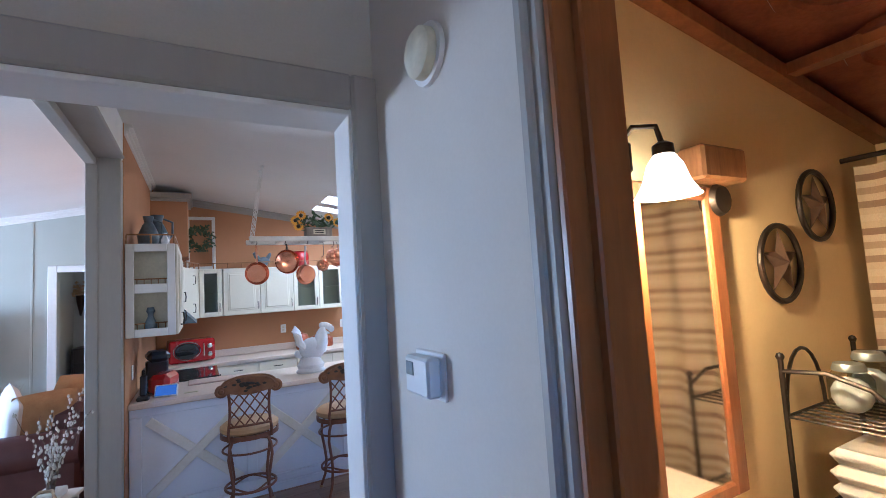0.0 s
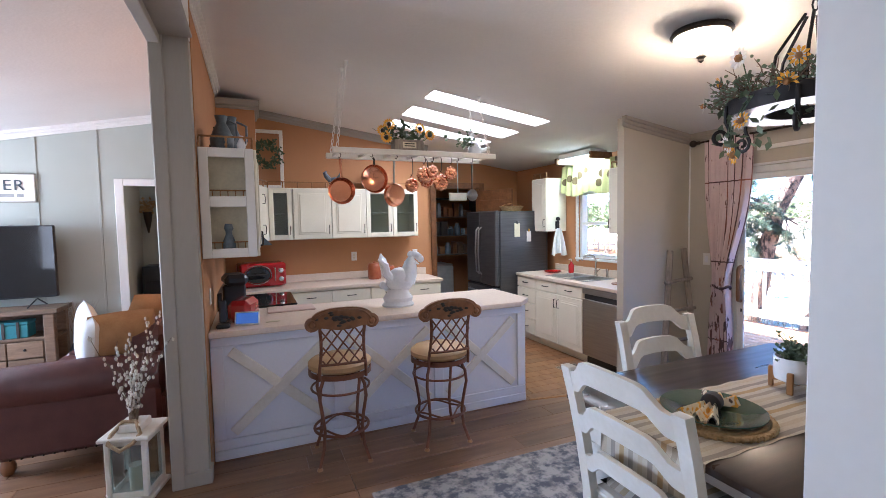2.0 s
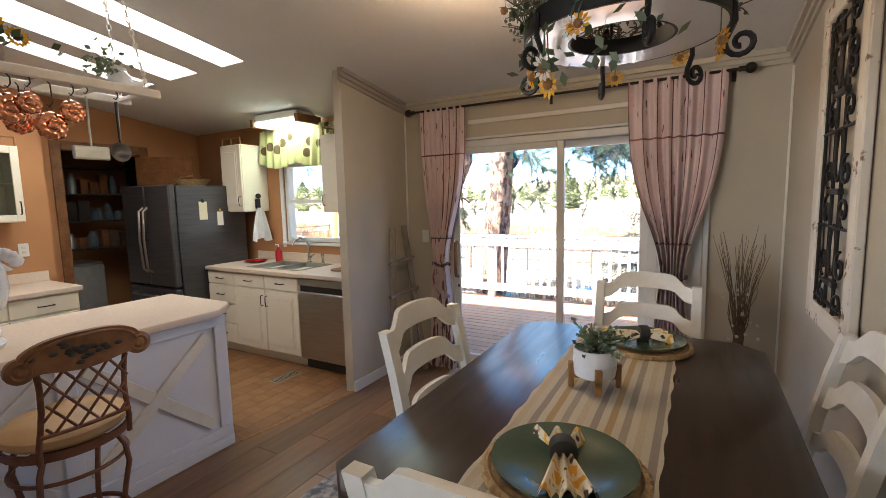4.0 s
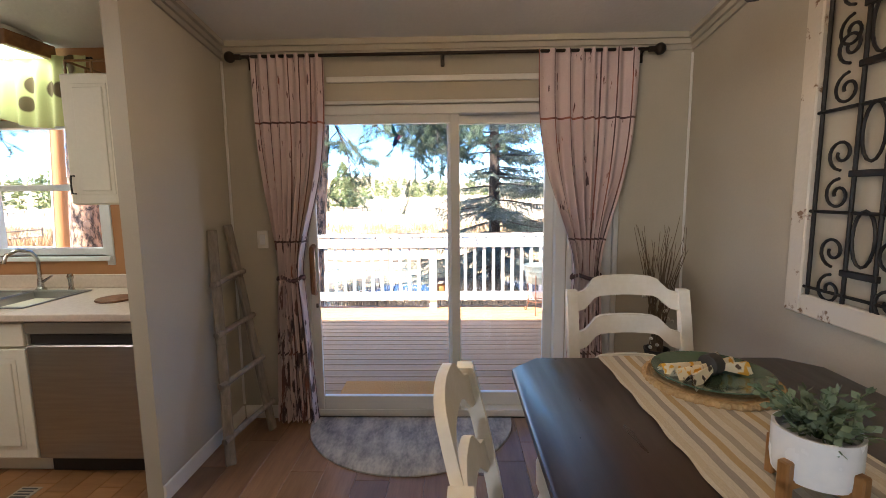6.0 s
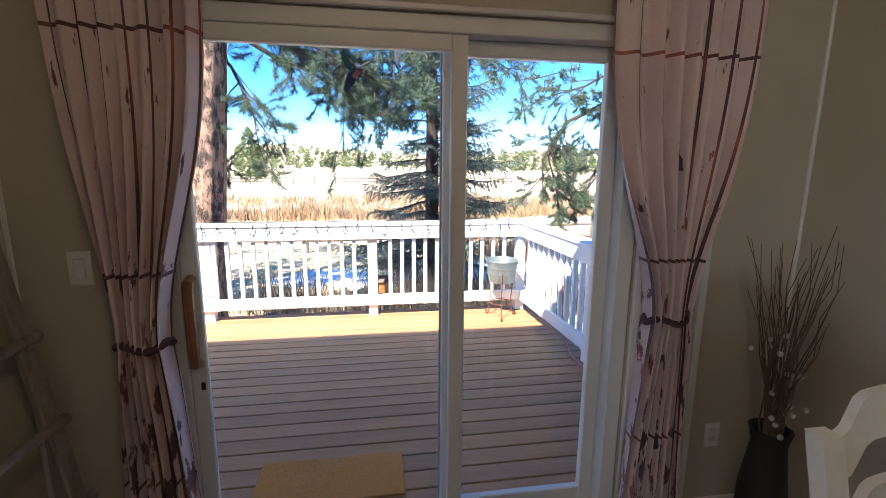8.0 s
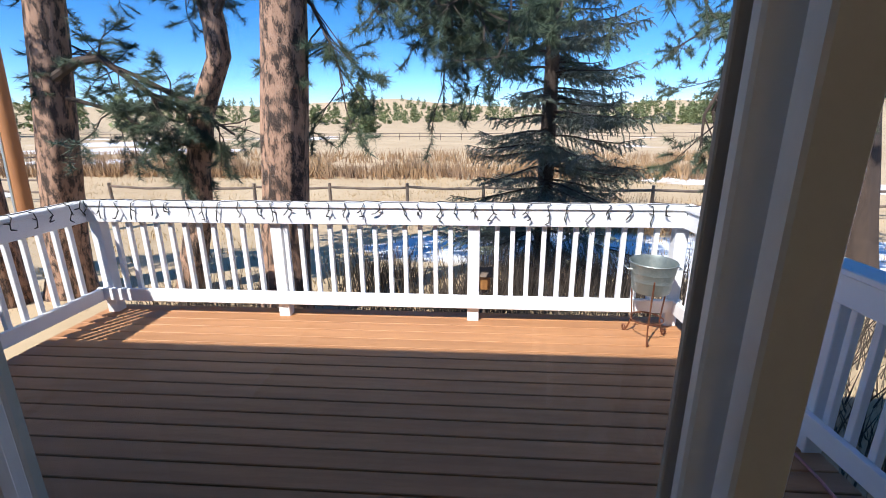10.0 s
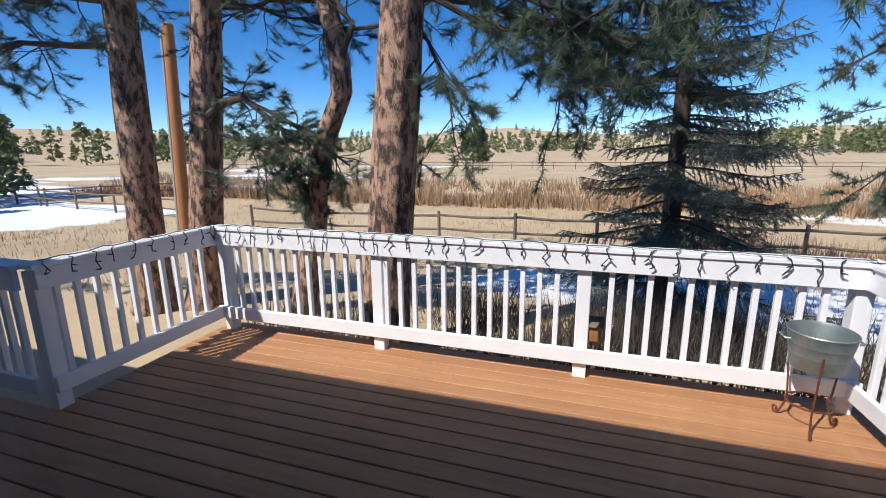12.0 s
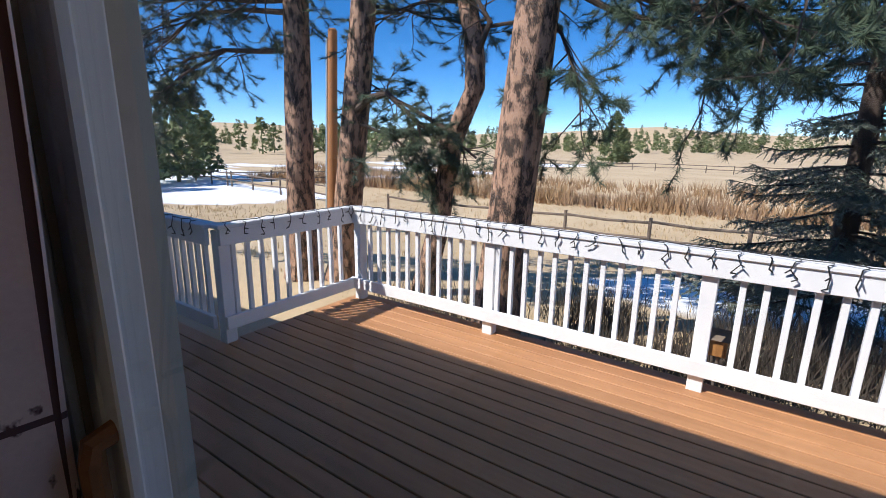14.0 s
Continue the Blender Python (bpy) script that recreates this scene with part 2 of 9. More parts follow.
M_LAMPGLASS = mat("lit frosted glass", (1.0, 0.80, 0.5), 0.5, emit=1.5, second=(1, 0.82, 0.55), bump=0)
M_BARK = mat("ponderosa bark", (0.42, 0.255, 0.17), 0.9, second=(0.055, 0.038, 0.03), scale=7.0, fine=42, mix=0.22, stretch=(2.2, 2.2, 1.0), bump=1.0)
M_DARKBARK = mat("dark bark", (0.055, 0.04, 0.034), 0.95, second=(0.085, 0.06, 0.048), scale=5, fine=30, stretch=(3, 3, 1), bump=0.9)
M_NEEDLE = mat("pine needles", (0.034, 0.062, 0.042), 0.6, second=(0.075, 0.105, 0.05), scale=1.5, fine=8, bump=0, vary=0.1)
M_SPRUCE = mat("blue spruce needles", (0.10, 0.14, 0.105), 0.65, second=(0.22, 0.25, 0.20), scale=2.5, fine=14, bump=0)
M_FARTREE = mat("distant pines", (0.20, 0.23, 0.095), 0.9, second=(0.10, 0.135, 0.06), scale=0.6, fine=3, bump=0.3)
M_BRUSH = mat("dry willow brush", (0.40, 0.25, 0.12), 0.9, second=(0.26, 0.17, 0.11), scale=0.5, fine=3, bump=0.2)
M_FENCE = mat("weathered fence wood", (0.20, 0.155, 0.12), 0.9, second=(0.12, 0.09, 0.07), scale=4, fine=20, bump=0.4)
M_MIRROR = mat("mirror silver", (0.9, 0.9, 0.9), 0.02, 1.0, bump=0, second=(0.9, 0.9, 0.9))
M_HONEY = mat("honey oak wood", (0.36, 0.175, 0.06), 0.4, second=(0.24, 0.11, 0.035), scale=5, fine=24, stretch=(6, 6, 1), bump=0.08)
M_MAT = mat("coir mat", (0.62, 0.26, 0.05), 0.95, second=(0.5, 0.19, 0.035), scale=60, fine=200, bump=0.6)
M_TAN = mat("tan plush", (0.42, 0.25, 0.11), 0.9, second=(0.33, 0.18, 0.075), scale=9, fine=120, bump=0.4, sheen=0.5)
M_BLACKBASKET = mat("black lattice basket", (0.03, 0.027, 0.025), 0.6, bump=0.3)
M_TURQ = mat("turquoise box", (0.03, 0.22, 0.26), 0.5, bump=0.1)
M_PINKBRICK = mat("pink tin", (0.45, 0.22, 0.17), 0.4, bump=0.1)


# ---- mesh helpers ----
class G:
    """A growing mesh."""

    def __init__(self):
        self.v, self.f = [], []

    def add(self, vs, fs):
        o = len(self.v)
        self.v += [tuple(p) for p in vs]
        self.f += [tuple(o + i for i in q) for q in fs]
        return self

    def box(self, lo, hi, c=0.003, m=None):
        lo, hi = Vector(lo), Vector(hi)
        c = min(c, *(0.45 * abs(hi[i] - lo[i]) for i in range(3)))
        vs, idx = [], {}
        for sx in (0, 1):
            for sy in (0, 1):
                for sz in (0, 1):
                    s = (sx, sy, sz)
                    p = [hi[i] if s[i] else lo[i] for i in range(3)]
                    for k in range(3):
                        q = list(p)
                        for i in range(3):
                            if i != k:
                                q[i] += -c if s[i] else c
                        idx[s, k] = len(vs)
                        vs.append(q)
        fs = []
        for k in range(3):
            i, j = (k + 1) % 3, (k + 2) % 3
            for side in (0, 1):
                ring = []
                for a, b in ((0, 0), (1, 0), (1, 1), (0, 1)):
                    s = [0, 0, 0]
                    s[k], s[i], s[j] = side, a, b
                    ring.append(idx[tuple(s), k])
                fs.append(ring if side else ring[::-1])
        for k in range(3):
            i, j = (k + 1) % 3, (k + 2) % 3
            for a in (0, 1):
                for b in (0, 1):
                    s0, s1 = [0, 0, 0], [0, 0, 0]
                    s0[i] = s1[i] = a
                    s0[j] = s1[j] = b
                    s0[k], s1[k] = 0, 1
                    s0, s1 = tuple(s0), tuple(s1)
                    q = [idx[s0, i], idx[s1, i], idx[s1, j], idx[s0, j]]
                    fs.append(q if (a == b) else q[::-1])
        for sx in (0, 1):
            for sy in (0, 1):
                for sz in (0, 1):
                    s = (sx, sy, sz)
                    t = [idx[s, 0], idx[s, 1], idx[s, 2]]
                    fs.append(t if (sx + sy + sz) % 2 else t[::-1])
        if m is not None:
            vs = [m @ Vector(p) for p in vs]
        return self.add(vs, fs)

    def tube(self, pts, r, n=8, closed=False, caps=True):
        pts = [Vector(p) for p in pts]
        k = len(pts)
        rs = r if isinstance(r, (list, tuple)) else [r] * k
        vs, fs = [], []
        up = None
        for i, p in enumerate(pts):
            a = pts[(i - 1) % k] if closed or i else p
            b = pts[(i + 1) % k] if closed or i < k - 1 else p
            d = (b - a).normalized()
            if up is None:
                up = d.orthogonal().normalized()
            up = (up - d * up.dot(d)).normalized() if (up - d * up.dot(d)).length > 1e-6 else d.orthogonal().normalized()
            w = d.cross(up)
            for j in range(n):
                t = 2 * math.pi * j / n
                vs.append(p + (up * math.cos(t) + w * math.sin(t)) * rs[i])
        for i in range(k if closed else k - 1):
            for j in range(n):
                a, b = i * n, ((i + 1) % k) * n
                fs.append((a + j, a + (j + 1) % n, b + (j + 1) % n, b + j))
        if caps and not closed:
            fs += [tuple(range(n))[::-1], tuple((k - 1) * n + j for j in range(n))]
        return self.add(vs, fs)

    def lathe(self, prof, c=(0, 0, 0), n=24, m=None, caps=True, flat=1.0):
        vs, fs = [], []
        for r, z in prof:
            for j in range(n):
                t = 2 * math.pi * j / n
                vs.append(Vector((c[0] + r * math.cos(t), c[1] + r * math.sin(t) * flat, c[2] + z)))
        for i in range(len(prof) - 1):
            for j in range(n):
                fs.append((i * n + j, i * n + (j + 1) % n, (i + 1) * n + (j + 1) % n, (i + 1) * n + j))
        if caps:
            fs += [tuple(range(n))[::-1], tuple((len(prof) - 1) * n + j for j in range(n))]
        if m is not None:
            vs = [m @ p for p in vs]
        return self.add(vs, fs)

    def ball(self, c, r, n=12, m=None, s=(1, 1, 1)):
        vs, fs = [], []
        k = max(4, n // 2)
        for i in range(k + 1):
            a = math.pi * i / k
            for j in range(n):
                t = 2 * math.pi * j / n
                vs.append(Vector((c[0] + r * s[0] * math.sin(a) * math.cos(t), c[1] + r * s[1] * math.sin(a) * math.sin(t),
                                  c[2] - r * s[2] * math.cos(a))))
        for i in range(k):
            for j in range(n):
                fs.append((i * n + j, i * n + (j + 1) % n, (i + 1) * n + (j + 1) % n, (i + 1) * n + j))
        if m is not None:
            vs = [m @ p for p in vs]
        return self.add(vs, fs)

    def prism(self, poly, d, m):
        """A polygon in x, z, extruded along y from 0 to d, set by m."""
        k = len(poly)
        vs = [m @ Vector((x, 0, z)) for x, z in poly] + [m @ Vector((x, d, z)) for x, z in poly]
        fs = [tuple(range(k)), tuple(range(2 * k - 1, k - 1, -1))]
        fs += [(i, i + k, (i + 1) % k + k, (i + 1) % k) for i in range(k)]
        return self.add(vs, fs)

    def band(self, lower, upper, d, m):
        """A board between two outlines of equal length (x, z), d thick along y."""
        k = len(lower)
        vs = []
        for y in (0, d):
            vs += [m @ Vector((x, y, z)) for x, z in lower] + [m @ Vector((x, y, z)) for x, z in upper]
        fs = []
        for i in range(k - 1):
            fs += [(i, i + 1, k + i + 1, k + i), (2 * k + i, 3 * k + i, 3 * k + i + 1, 2 * k + i + 1),
                   (i, 2 * k + i, 2 * k + i + 1, i + 1), (k + i, k + i + 1, 3 * k + i + 1, 3 * k + i)]
        fs += [(0, k, 3 * k, 2 * k), (k - 1, 3 * k - 1, 4 * k - 1, 2 * k - 1)]
        return self.add(vs, fs)

    def sheet(self, fn, nu, nv, closed=False):
        vs = [fn(i / nu, j / nv) for j in range(nv + 1) for i in range(nu + 1)]
        fs = [(j * (nu + 1) + i, j * (nu + 1) + i + 1, (j + 1) * (nu + 1) + i + 1, (j + 1) * (nu + 1) + i)
              for j in range(nv) for i in range(nu)]
        return self.add(vs, fs)

    def mesh(self, name, material, smooth=40):
        me = bpy.data.meshes.new(name)
        me.from_pydata(self.v, [], self.f)
        me.materials.append(material)
        if smooth:
            me.polygons.foreach_set("use_smooth", [True] * len(me.polygons))
            me.set_sharp_from_angle(angle=radians(smooth))
        return me


def part(name, g, material, parent, label="", smooth=40, kind=""):
    ob = new(name, g.mesh(name, material, smooth) if isinstance(g, G) else g)
    ob.parent = parent
    return tagged(ob, label, kind=kind)


def solid(name, g, material, label="", category="", group="", kind="", smooth=40):
    return tagged(new(name, g.mesh(name, material, smooth)), label, category, group, kind)


def thing(name, at, label, category, group="", rz=0, kind=""):
    ob = new(name)
    ob.empty_display_size = 0.05
    ob.matrix_basis = pose(*at, 0, 0, rz)
    return tagged(ob, label, category, group, kind)


def B(lo, hi, c=0.003):
    return G().box(lo, hi, c)


I4 = Matrix.Identity(4)
rnd = random.Random(7)

# ---- the large structure ----
RIDGE, RIDGE_X = 3.12, 0.2
def ceil_z(x):
    return RIDGE - 0.147 * x if x > RIDGE_X else RIDGE - 0.03 - 0.195 * (RIDGE_X - x)


def structure(name, g, material, label, smooth=40):
    return solid(name, g, material, label, kind="structure", smooth=smooth)


def gable(g, x0, x1, y0, y1, z0=0.0):
    """A wall piece along x whose top follows the ceiling."""
    xs = [x0] + ([RIDGE_X] if x0 < RIDGE_X < x1 else []) + [x1]
    for a, b in zip(xs, xs[1:]):
        za, zb = ceil_z(a + 1e-4) + 0.05, ceil_z(b - 1e-4 if b <= RIDGE_X else b) + 0.05
        vs = [(a, y0, z0), (b, y0, z0), (b, y1, z0), (a, y1, z0), (a, y0, za), (b, y0, zb), (b, y1, zb), (a, y1, za)]
        g.add(vs, [(3, 2, 1, 0), (4, 5, 6, 7), (0, 1, 5, 4), (1, 2, 6, 5), (2, 3, 7, 6), (3, 0, 4, 7)])
    return g


# door wall of dining corner and kitchen: openings for the slider and the window
SL0, SL1, SLT = 2.86, 4.58, 2.06
WX0, WX1 = 4.69, 4.83
WIN0, WIN1, WINB, WINT = 5.86, 6.68, 1.12, 2.0
g = G()
for a, b, lo, hi in ((2.125, SL0, 0, 2.46), (SL0, SL1, SLT, 2.46), (SL1, 5.06, 0, 2.46)):
    g.box((WX0, a, lo), (WX1, b, hi), 0)
structure("wall_east", g, M_WALL, "taupe painted wall around the sliding door")
g = G()
for a, b, lo, hi in ((5.06, WIN0, 0, 2.46), (WIN0, WIN1, 0, WINB), (WIN0, WIN1, WINT, 2.46), (WIN1, 9.6, 0, 2.46)):
    g.box((WX0, a, lo), (WX1, b, hi), 0)
structure("wall_kitchen_east", g, M_SALMON, "terracotta wall around the kitchen window")
g = G()
for a, b, lo, hi in ((-4.4, 1.97, -0.6, 2.6), (1.97, SL0 - 0.02, -0.6, 2.6), (SL0 - 0.02, SL1 + 0.02, SLT + 0.02, 2.6), (SL0 - 0.02, SL1 + 0.02, -0.6, -0.1),
                     (SL1 + 0.02, WIN0 - 0.02, -0.6, 2.6), (WIN0 - 0.02, WIN1 + 0.02, -0.6, WINB - 0.02), (WIN0 - 0.02, WIN1 + 0.02, WINT + 0.02, 2.6), (WIN1 + 0.02, 12, -0.6, 2.6)):
    g.box((WX1 + 0.002, a, lo), (WX1 + 0.03, b, hi), 0)
structure("wall_siding", g, M_SAGE, "outside siding of the house")

# dining side wall with the passage in which the walk begins
HX0, HX1, HZ = 0.32, 1.16, 2.10
g = G()
gable(g, HX1 + 0.085, 4.69, 1.965, 2.125)
gable(g, HX1, HX1 + 0.085, 1.965, 2.08)
structure("wall_south", g, M_WALL, "greige dining room wall")
g = G()
gable(g, HX0, HX1, 1.965, 2.08, HZ)
gable(g, HX0 - 0.1, HX0, 1.965, 2.08)
gable(g, -1.9, HX0 - 0.1, 1.965, 2.125)
gable(g, -4.2, -3.5, 1.965, 2.125)
g.box((-3.5, 1.965, 0), (-1.9, 2.125, 0.8), 0).box((-3.5, 1.965, 2.2), (-1.9, 2.125, 2.45), 0)
structure("wall_passage", g, M_WALL, "greige wall over the passage opening")
# partition between dining corner and kitchen
g = G()
gable(g, 3.83, 4.688, 5.02, 5.10)
structure("wall_partition", g, M_WALL, "short greige partition wall beside the kitchen")
# kitchen back wall with the pantry doorway
g = G()
gable(g, 0.18, 2.93, 7.73, 7.85)
gable(g, 2.83, 2.93, 7.85, 8.2)
gable(g, 2.83, 3.24, 8.2, 8.3)
gable(g, 3.24, 3.98, 8.2, 8.3, 2.14)
gable(g, 3.98, 4.688, 8.2, 8.3)
structure("wall_kitchen_north", g, M_SALMON, "terracotta kitchen back wall")
g = G()
gable(g, 0.185, 0.34, 5.06, 7.728)
structure("wall_kitchen_west", g, M_SALMON, "terracotta kitchen side wall")
# living room
g = G()
gable(g, -4.2, -0.74, 8.25, 8.37)
gable(g, -0.74, 0.05, 8.25, 8.37, 2.13)
gable(g, 0.05, 0.18, 7.85, 8.37)
structure("wall_living_north", g, M_SAGE, "sage green living room wall")
g = G()
for x in (-3.35, -2.55, -1.55, -0.98):
    g.box((x - 0.012, 8.243, 0.1), (x + 0.012, 8.252, ceil_z(x)), 0.002)
structure("panel_batten", g, M_SAGE, "thin battens over the wall panel joints")
# wall out of view; its opening is made up for the added lamp
g = G()
for a, b, lo, hi in ((1.965, 6.2, 0, 2.4), (6.2, 7.8, 0, 0.8), (6.2, 7.8, 2.2, 2.4), (7.8, 8.37, 0, 2.4)):
    g.box((-4.32, a, lo), (-4.2, b, hi), 0)
structure("wall_living_west", g, M_SAGE, "sage living room west wall with an added light opening")
structure("backdrop", B((-3.5, 1.97, 0.8), (-1.9, 1.99, 2.2), 0), mat("bright window blind", (0.9, 0.95, 1.0), 0.8, emit=0.35), "daylit pane in the living room window")
g = G()
for k in range(24):
    z = 0.84 + k * 0.057
    g.box((-3.48, 2.05, z), (-1.92, 2.10, z + 0.004), 0)
structure("window_blind", g, M_TRIM, "white slatted blind")

# hall where the walk begins, and bathroom beside it
g = G()
gable(g, 1.22, 1.30, 1.335, 1.963)
gable(g, 1.22, 1.30, 0.50, 1.335, 2.10)
gable(g, 1.22, 1.30, -1.0, 0.50)
structure("wall_hall_east", g, M_HALL, "cream hall wall beside the bathroom door")
g = G()
gable(g, -0.2, -0.08, -1.0, 1.963)
structure("wall_hall_west", g, M_HALL, "cream hall wall")
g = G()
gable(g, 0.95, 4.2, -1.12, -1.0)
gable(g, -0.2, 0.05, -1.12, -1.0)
# opening added behind the camera to let fill light into the hall
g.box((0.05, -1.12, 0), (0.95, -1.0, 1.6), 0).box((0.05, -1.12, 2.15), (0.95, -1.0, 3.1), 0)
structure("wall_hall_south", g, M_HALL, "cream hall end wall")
g = G()
gable(g, 1.302, 4.08, 1.93, 1.963)
gable(g, 4.08, 4.2, -1.0, 1.963)
structure("wall_bathroom", g, M_GOLD, "golden yellow bathroom wall")
g = G()
vs = [(1.25, -1.0, 2.867), (4.08, -1.0, 2.37), (4.08, 1.93, 2.37), (1.25, 1.93, 2.867)]
g.add(vs + [(x, y, z + 0.03) for x, y, z in vs], [(0, 1, 2, 3), (7, 6, 5, 4)])
for k in range(5):
    for j in range(5):
        x = 1.58 + 0.56 * k
        y = -0.75 + 0.56 * j
        z = 2.855 - (x - 1.29) * 0.1756
        g.lathe([(0.25, 0.0), (0.24, -0.022), (0.19, -0.022), (0.18, -0.004), (0.12, -0.004), (0.1, -0.03), (0.03, -0.034)], (x, y, z), 16,
                Matrix.Translation((x, y, z)) @ pose(0, 0, 0, 0, 10, 0) @ Matrix.Translation((-x, -y, -z)))
structure("ceiling_bathroom", g, mat("stamped copper ceiling tin", (0.30, 0.10, 0.045), 0.35, 0.7, second=(0.2, 0.06, 0.03), scale=8, bump=0.2), "stamped copper tin ceiling")
g = G()
for y in (1.90,):
    a, b = (1.30, y, 2.80), (4.07, y, 2.32)
    g.tube([a, b], 0.045, 4)
for x in (2.2, 3.1):
    g.box((x - 0.04, -1.0, 2.80 - (x - 1.29) * 0.1756), (x + 0.04, 1.9, 2.85 - (x - 1.29) * 0.1756))
structure("trim_bathroom", g, M_PINE, "varnished pine beams under the bathroom ceiling")

# ceilings
g = G()
SKY = ((5.60, 5.86), (6.17, 6.56), (6.80, 7.06))
sx0, sx1 = 2.19, 3.44
def slab(g, x0, x1, y0, y1, t=0.06):
    z0, z1 = ceil_z(x0 if x0 > RIDGE_X else x0), ceil_z(x1)
    if x0 == RIDGE_X:
        z0 = RIDGE - 0.147 * RIDGE_X
    vs = [(x0, y0, z0), (x1, y0, z1), (x1, y1, z1), (x0, y1, z0)]
    g.add(vs + [(x, y, z + t) for x, y, z in vs], [(3, 2, 1, 0), (4, 5, 6, 7), (0, 1, 5, 4), (1, 2, 6, 5), (2, 3, 7, 6), (3, 0, 4, 7)])
slab(g, RIDGE_X, sx0, -1.12, 9.7)
slab(g, sx1, 4.83, -1.12, 9.7)
ys = [-1.12] + [y for s in SKY for y in s] + [9.7]
for a, b in zip(ys[::2], ys[1::2]):
    slab(g, sx0, sx1, a, b)
slab(g, -4.32, RIDGE_X, -1.12, 9.7)
structure("ceiling", g, M_CEIL, "white textured vaulted ceiling")
for i, (a, b) in enumerate(SKY):
    g, w = G(), G()
    z0, z1 = ceil_z(sx0), ceil_z(sx1)
    vs = [(sx0, a, z0 + 0.05), (sx1, a, z1 + 0.05), (sx1, b, z1 + 0.05), (sx0, b, z0 + 0.05)]
    g.add(vs, [(3, 2, 1, 0)])
    sk = structure("skylight_%d" % (i + 1), G().box((sx0 - 0.05, a - 0.05, z0 + 0.09), (sx1 + 0.05, b + 0.05, z0 + 0.12), 0), M_TRIM, "white framed skylight in the sloping ceiling")
    part("diffuser", g, M_DIFFUSER, sk, "bright milky diffuser panel")
# roof, with eaves that shade the deck
g = G()
EAVE_X, EAVE_Z = 5.28, 2.44
for x0, z0, x1, z1 in ((0.2, 3.42, EAVE_X, EAVE_Z), (0.2, 3.42, -4.9, 2.5)):
    vs = [(x0, -4.4, z0), (x1, -4.4, z1), (x1, 12, z1), (x0, 12, z0)]
    g.add(vs + [(x, y, z + 0.12) for x, y, z in vs], [(0, 1, 2, 3), (7, 6, 5, 4), (1, 5, 6, 2), (0, 4, 5, 1), (2, 6, 7, 3)])
structure("roof", g, M_TAUPE, "low pitched roof with eaves")

# floors under the planks
structure("floor", B((-4.3, -1.1, -0.12), (4.83, 9.7, -0.014), 0), M_GROUT, "floor of wood planks")
# column and header beam at the edge of the kitchen
g = G()
g.box((0.14, 4.95, 0), (0.335, 5.058, 2.76), 0.004)
g.box((0.125, 4.935, 0), (0.20, 5.062, 2.76), 0.006)
g.box((0.128, 4.938, 0.0), (0.35, 5.05, 0.09), 0.004)
structure("column", g, M_TAUPE, "taupe cased column at the end of the kitchen wall")
g = G()
g.box((0.125, 2.127, 2.75), (0.36, 4.933, 2.77), 0.004)
g.box((0.125, 2.127, 2.70), (0.19, 4.933, 2.749), 0.004)
structure("beam", g, M_TAUPE, "taupe cased header beam")
structure("wall_header", B((0.14, 2.127, 2.772), (0.335, 5.058, 3.09), 0), M_TRIM, "white wall above the header beam")

# passage casing
def casing(name, x0, x1, z1, y, d, material, label, w=0.085):
    g = G()
    for a, b in ((x0 - w, x0), (x1, x1 + w)):
        g.box((a, y, 0), (b, y + d, z1 + w), 0.006)
        g.box((a + 0.022, y - 0.006 if d < 0 else y + d - 0.004, 0), (b - 0.022, y + d + 0.006, z1 + 0.06), 0.004)
    g.box((x0, y, z1), (x1, y + d, z1 + w), 0.006)
    return structure(name, g, material, label)
casing("trim_passage", HX0, HX1, HZ, 1.945, 0.02, M_TAUPE, "taupe moulded casing of the passage")
g = G()
for x in (HX0, HX1):
    g.box((x - 0.008, 1.96, 0), (x + 0.008, 2.085, HZ), 0.002)
g.box((HX0, 1.96, HZ - 0.012), (HX1, 2.085, HZ + 0.004), 0.002)
structure("trim_jamb", g, M_TRIM, "white painted jamb of the passage")
g = G()
for a, b in ((1.337, 1.39), (0.417, 0.50)):
    g.box((1.195, a, 0), (1.22, b, 2.18), 0.006)
    g.box((1.185, a + 0.02, 0), (1.20, b - 0.02, 2.17), 0.004)
g.box((1.195, 0.50, 2.10), (1.22, 1.337, 2.18), 0.006)
structure("trim_bathroom_door", g, M_TAUPE, "taupe casing of the bathroom doorway")
g = G()
for y in (1.321, 0.50):
    g.box((1.197, y, 0), (1.312, y + 0.013, 2.1), 0.003)
g.box((1.23, 1.307, 0), (1.265, 1.323, 2.1), 0.003)
g.box((1.301, 1.335, 0), (1.318, 1.405, 2.15), 0.004)
structure("trim_bathroom_jamb", g, M_PINE, "varnished pine bathroom door jamb")

# mouldings, baseboards
def crown(name, p0, p1, inward, material, label):
    """A stepped crown moulding from p0 to p1, against the ceiling."""
    g = G()
    p0, p1, n = Vector(p0), Vector(p1), Vector(inward)
    for off, drop, h in ((0.0, 0.09, 0.03), (0.0, 0.06, 0.03), (0.0, 0.03, 0.05)):
        dep = {0.09: 0.014, 0.06: 0.03, 0.03: 0.052}[drop]
        vs = []
        for p in (p0, p1):
            for q, z in ((p, -drop), (p + n * dep, -drop), (p + n * dep, -drop + h), (p, -drop + h)):
                vs.append((q.x, q.y, p.z + z))
        g.add(vs, [(0, 1, 5, 4), (1, 2, 6, 5), (2, 3, 7, 6), (3, 0, 4, 7), (3, 2, 1, 0), (4, 5, 6, 7)])
    return structure(name, g, material, label, 30)
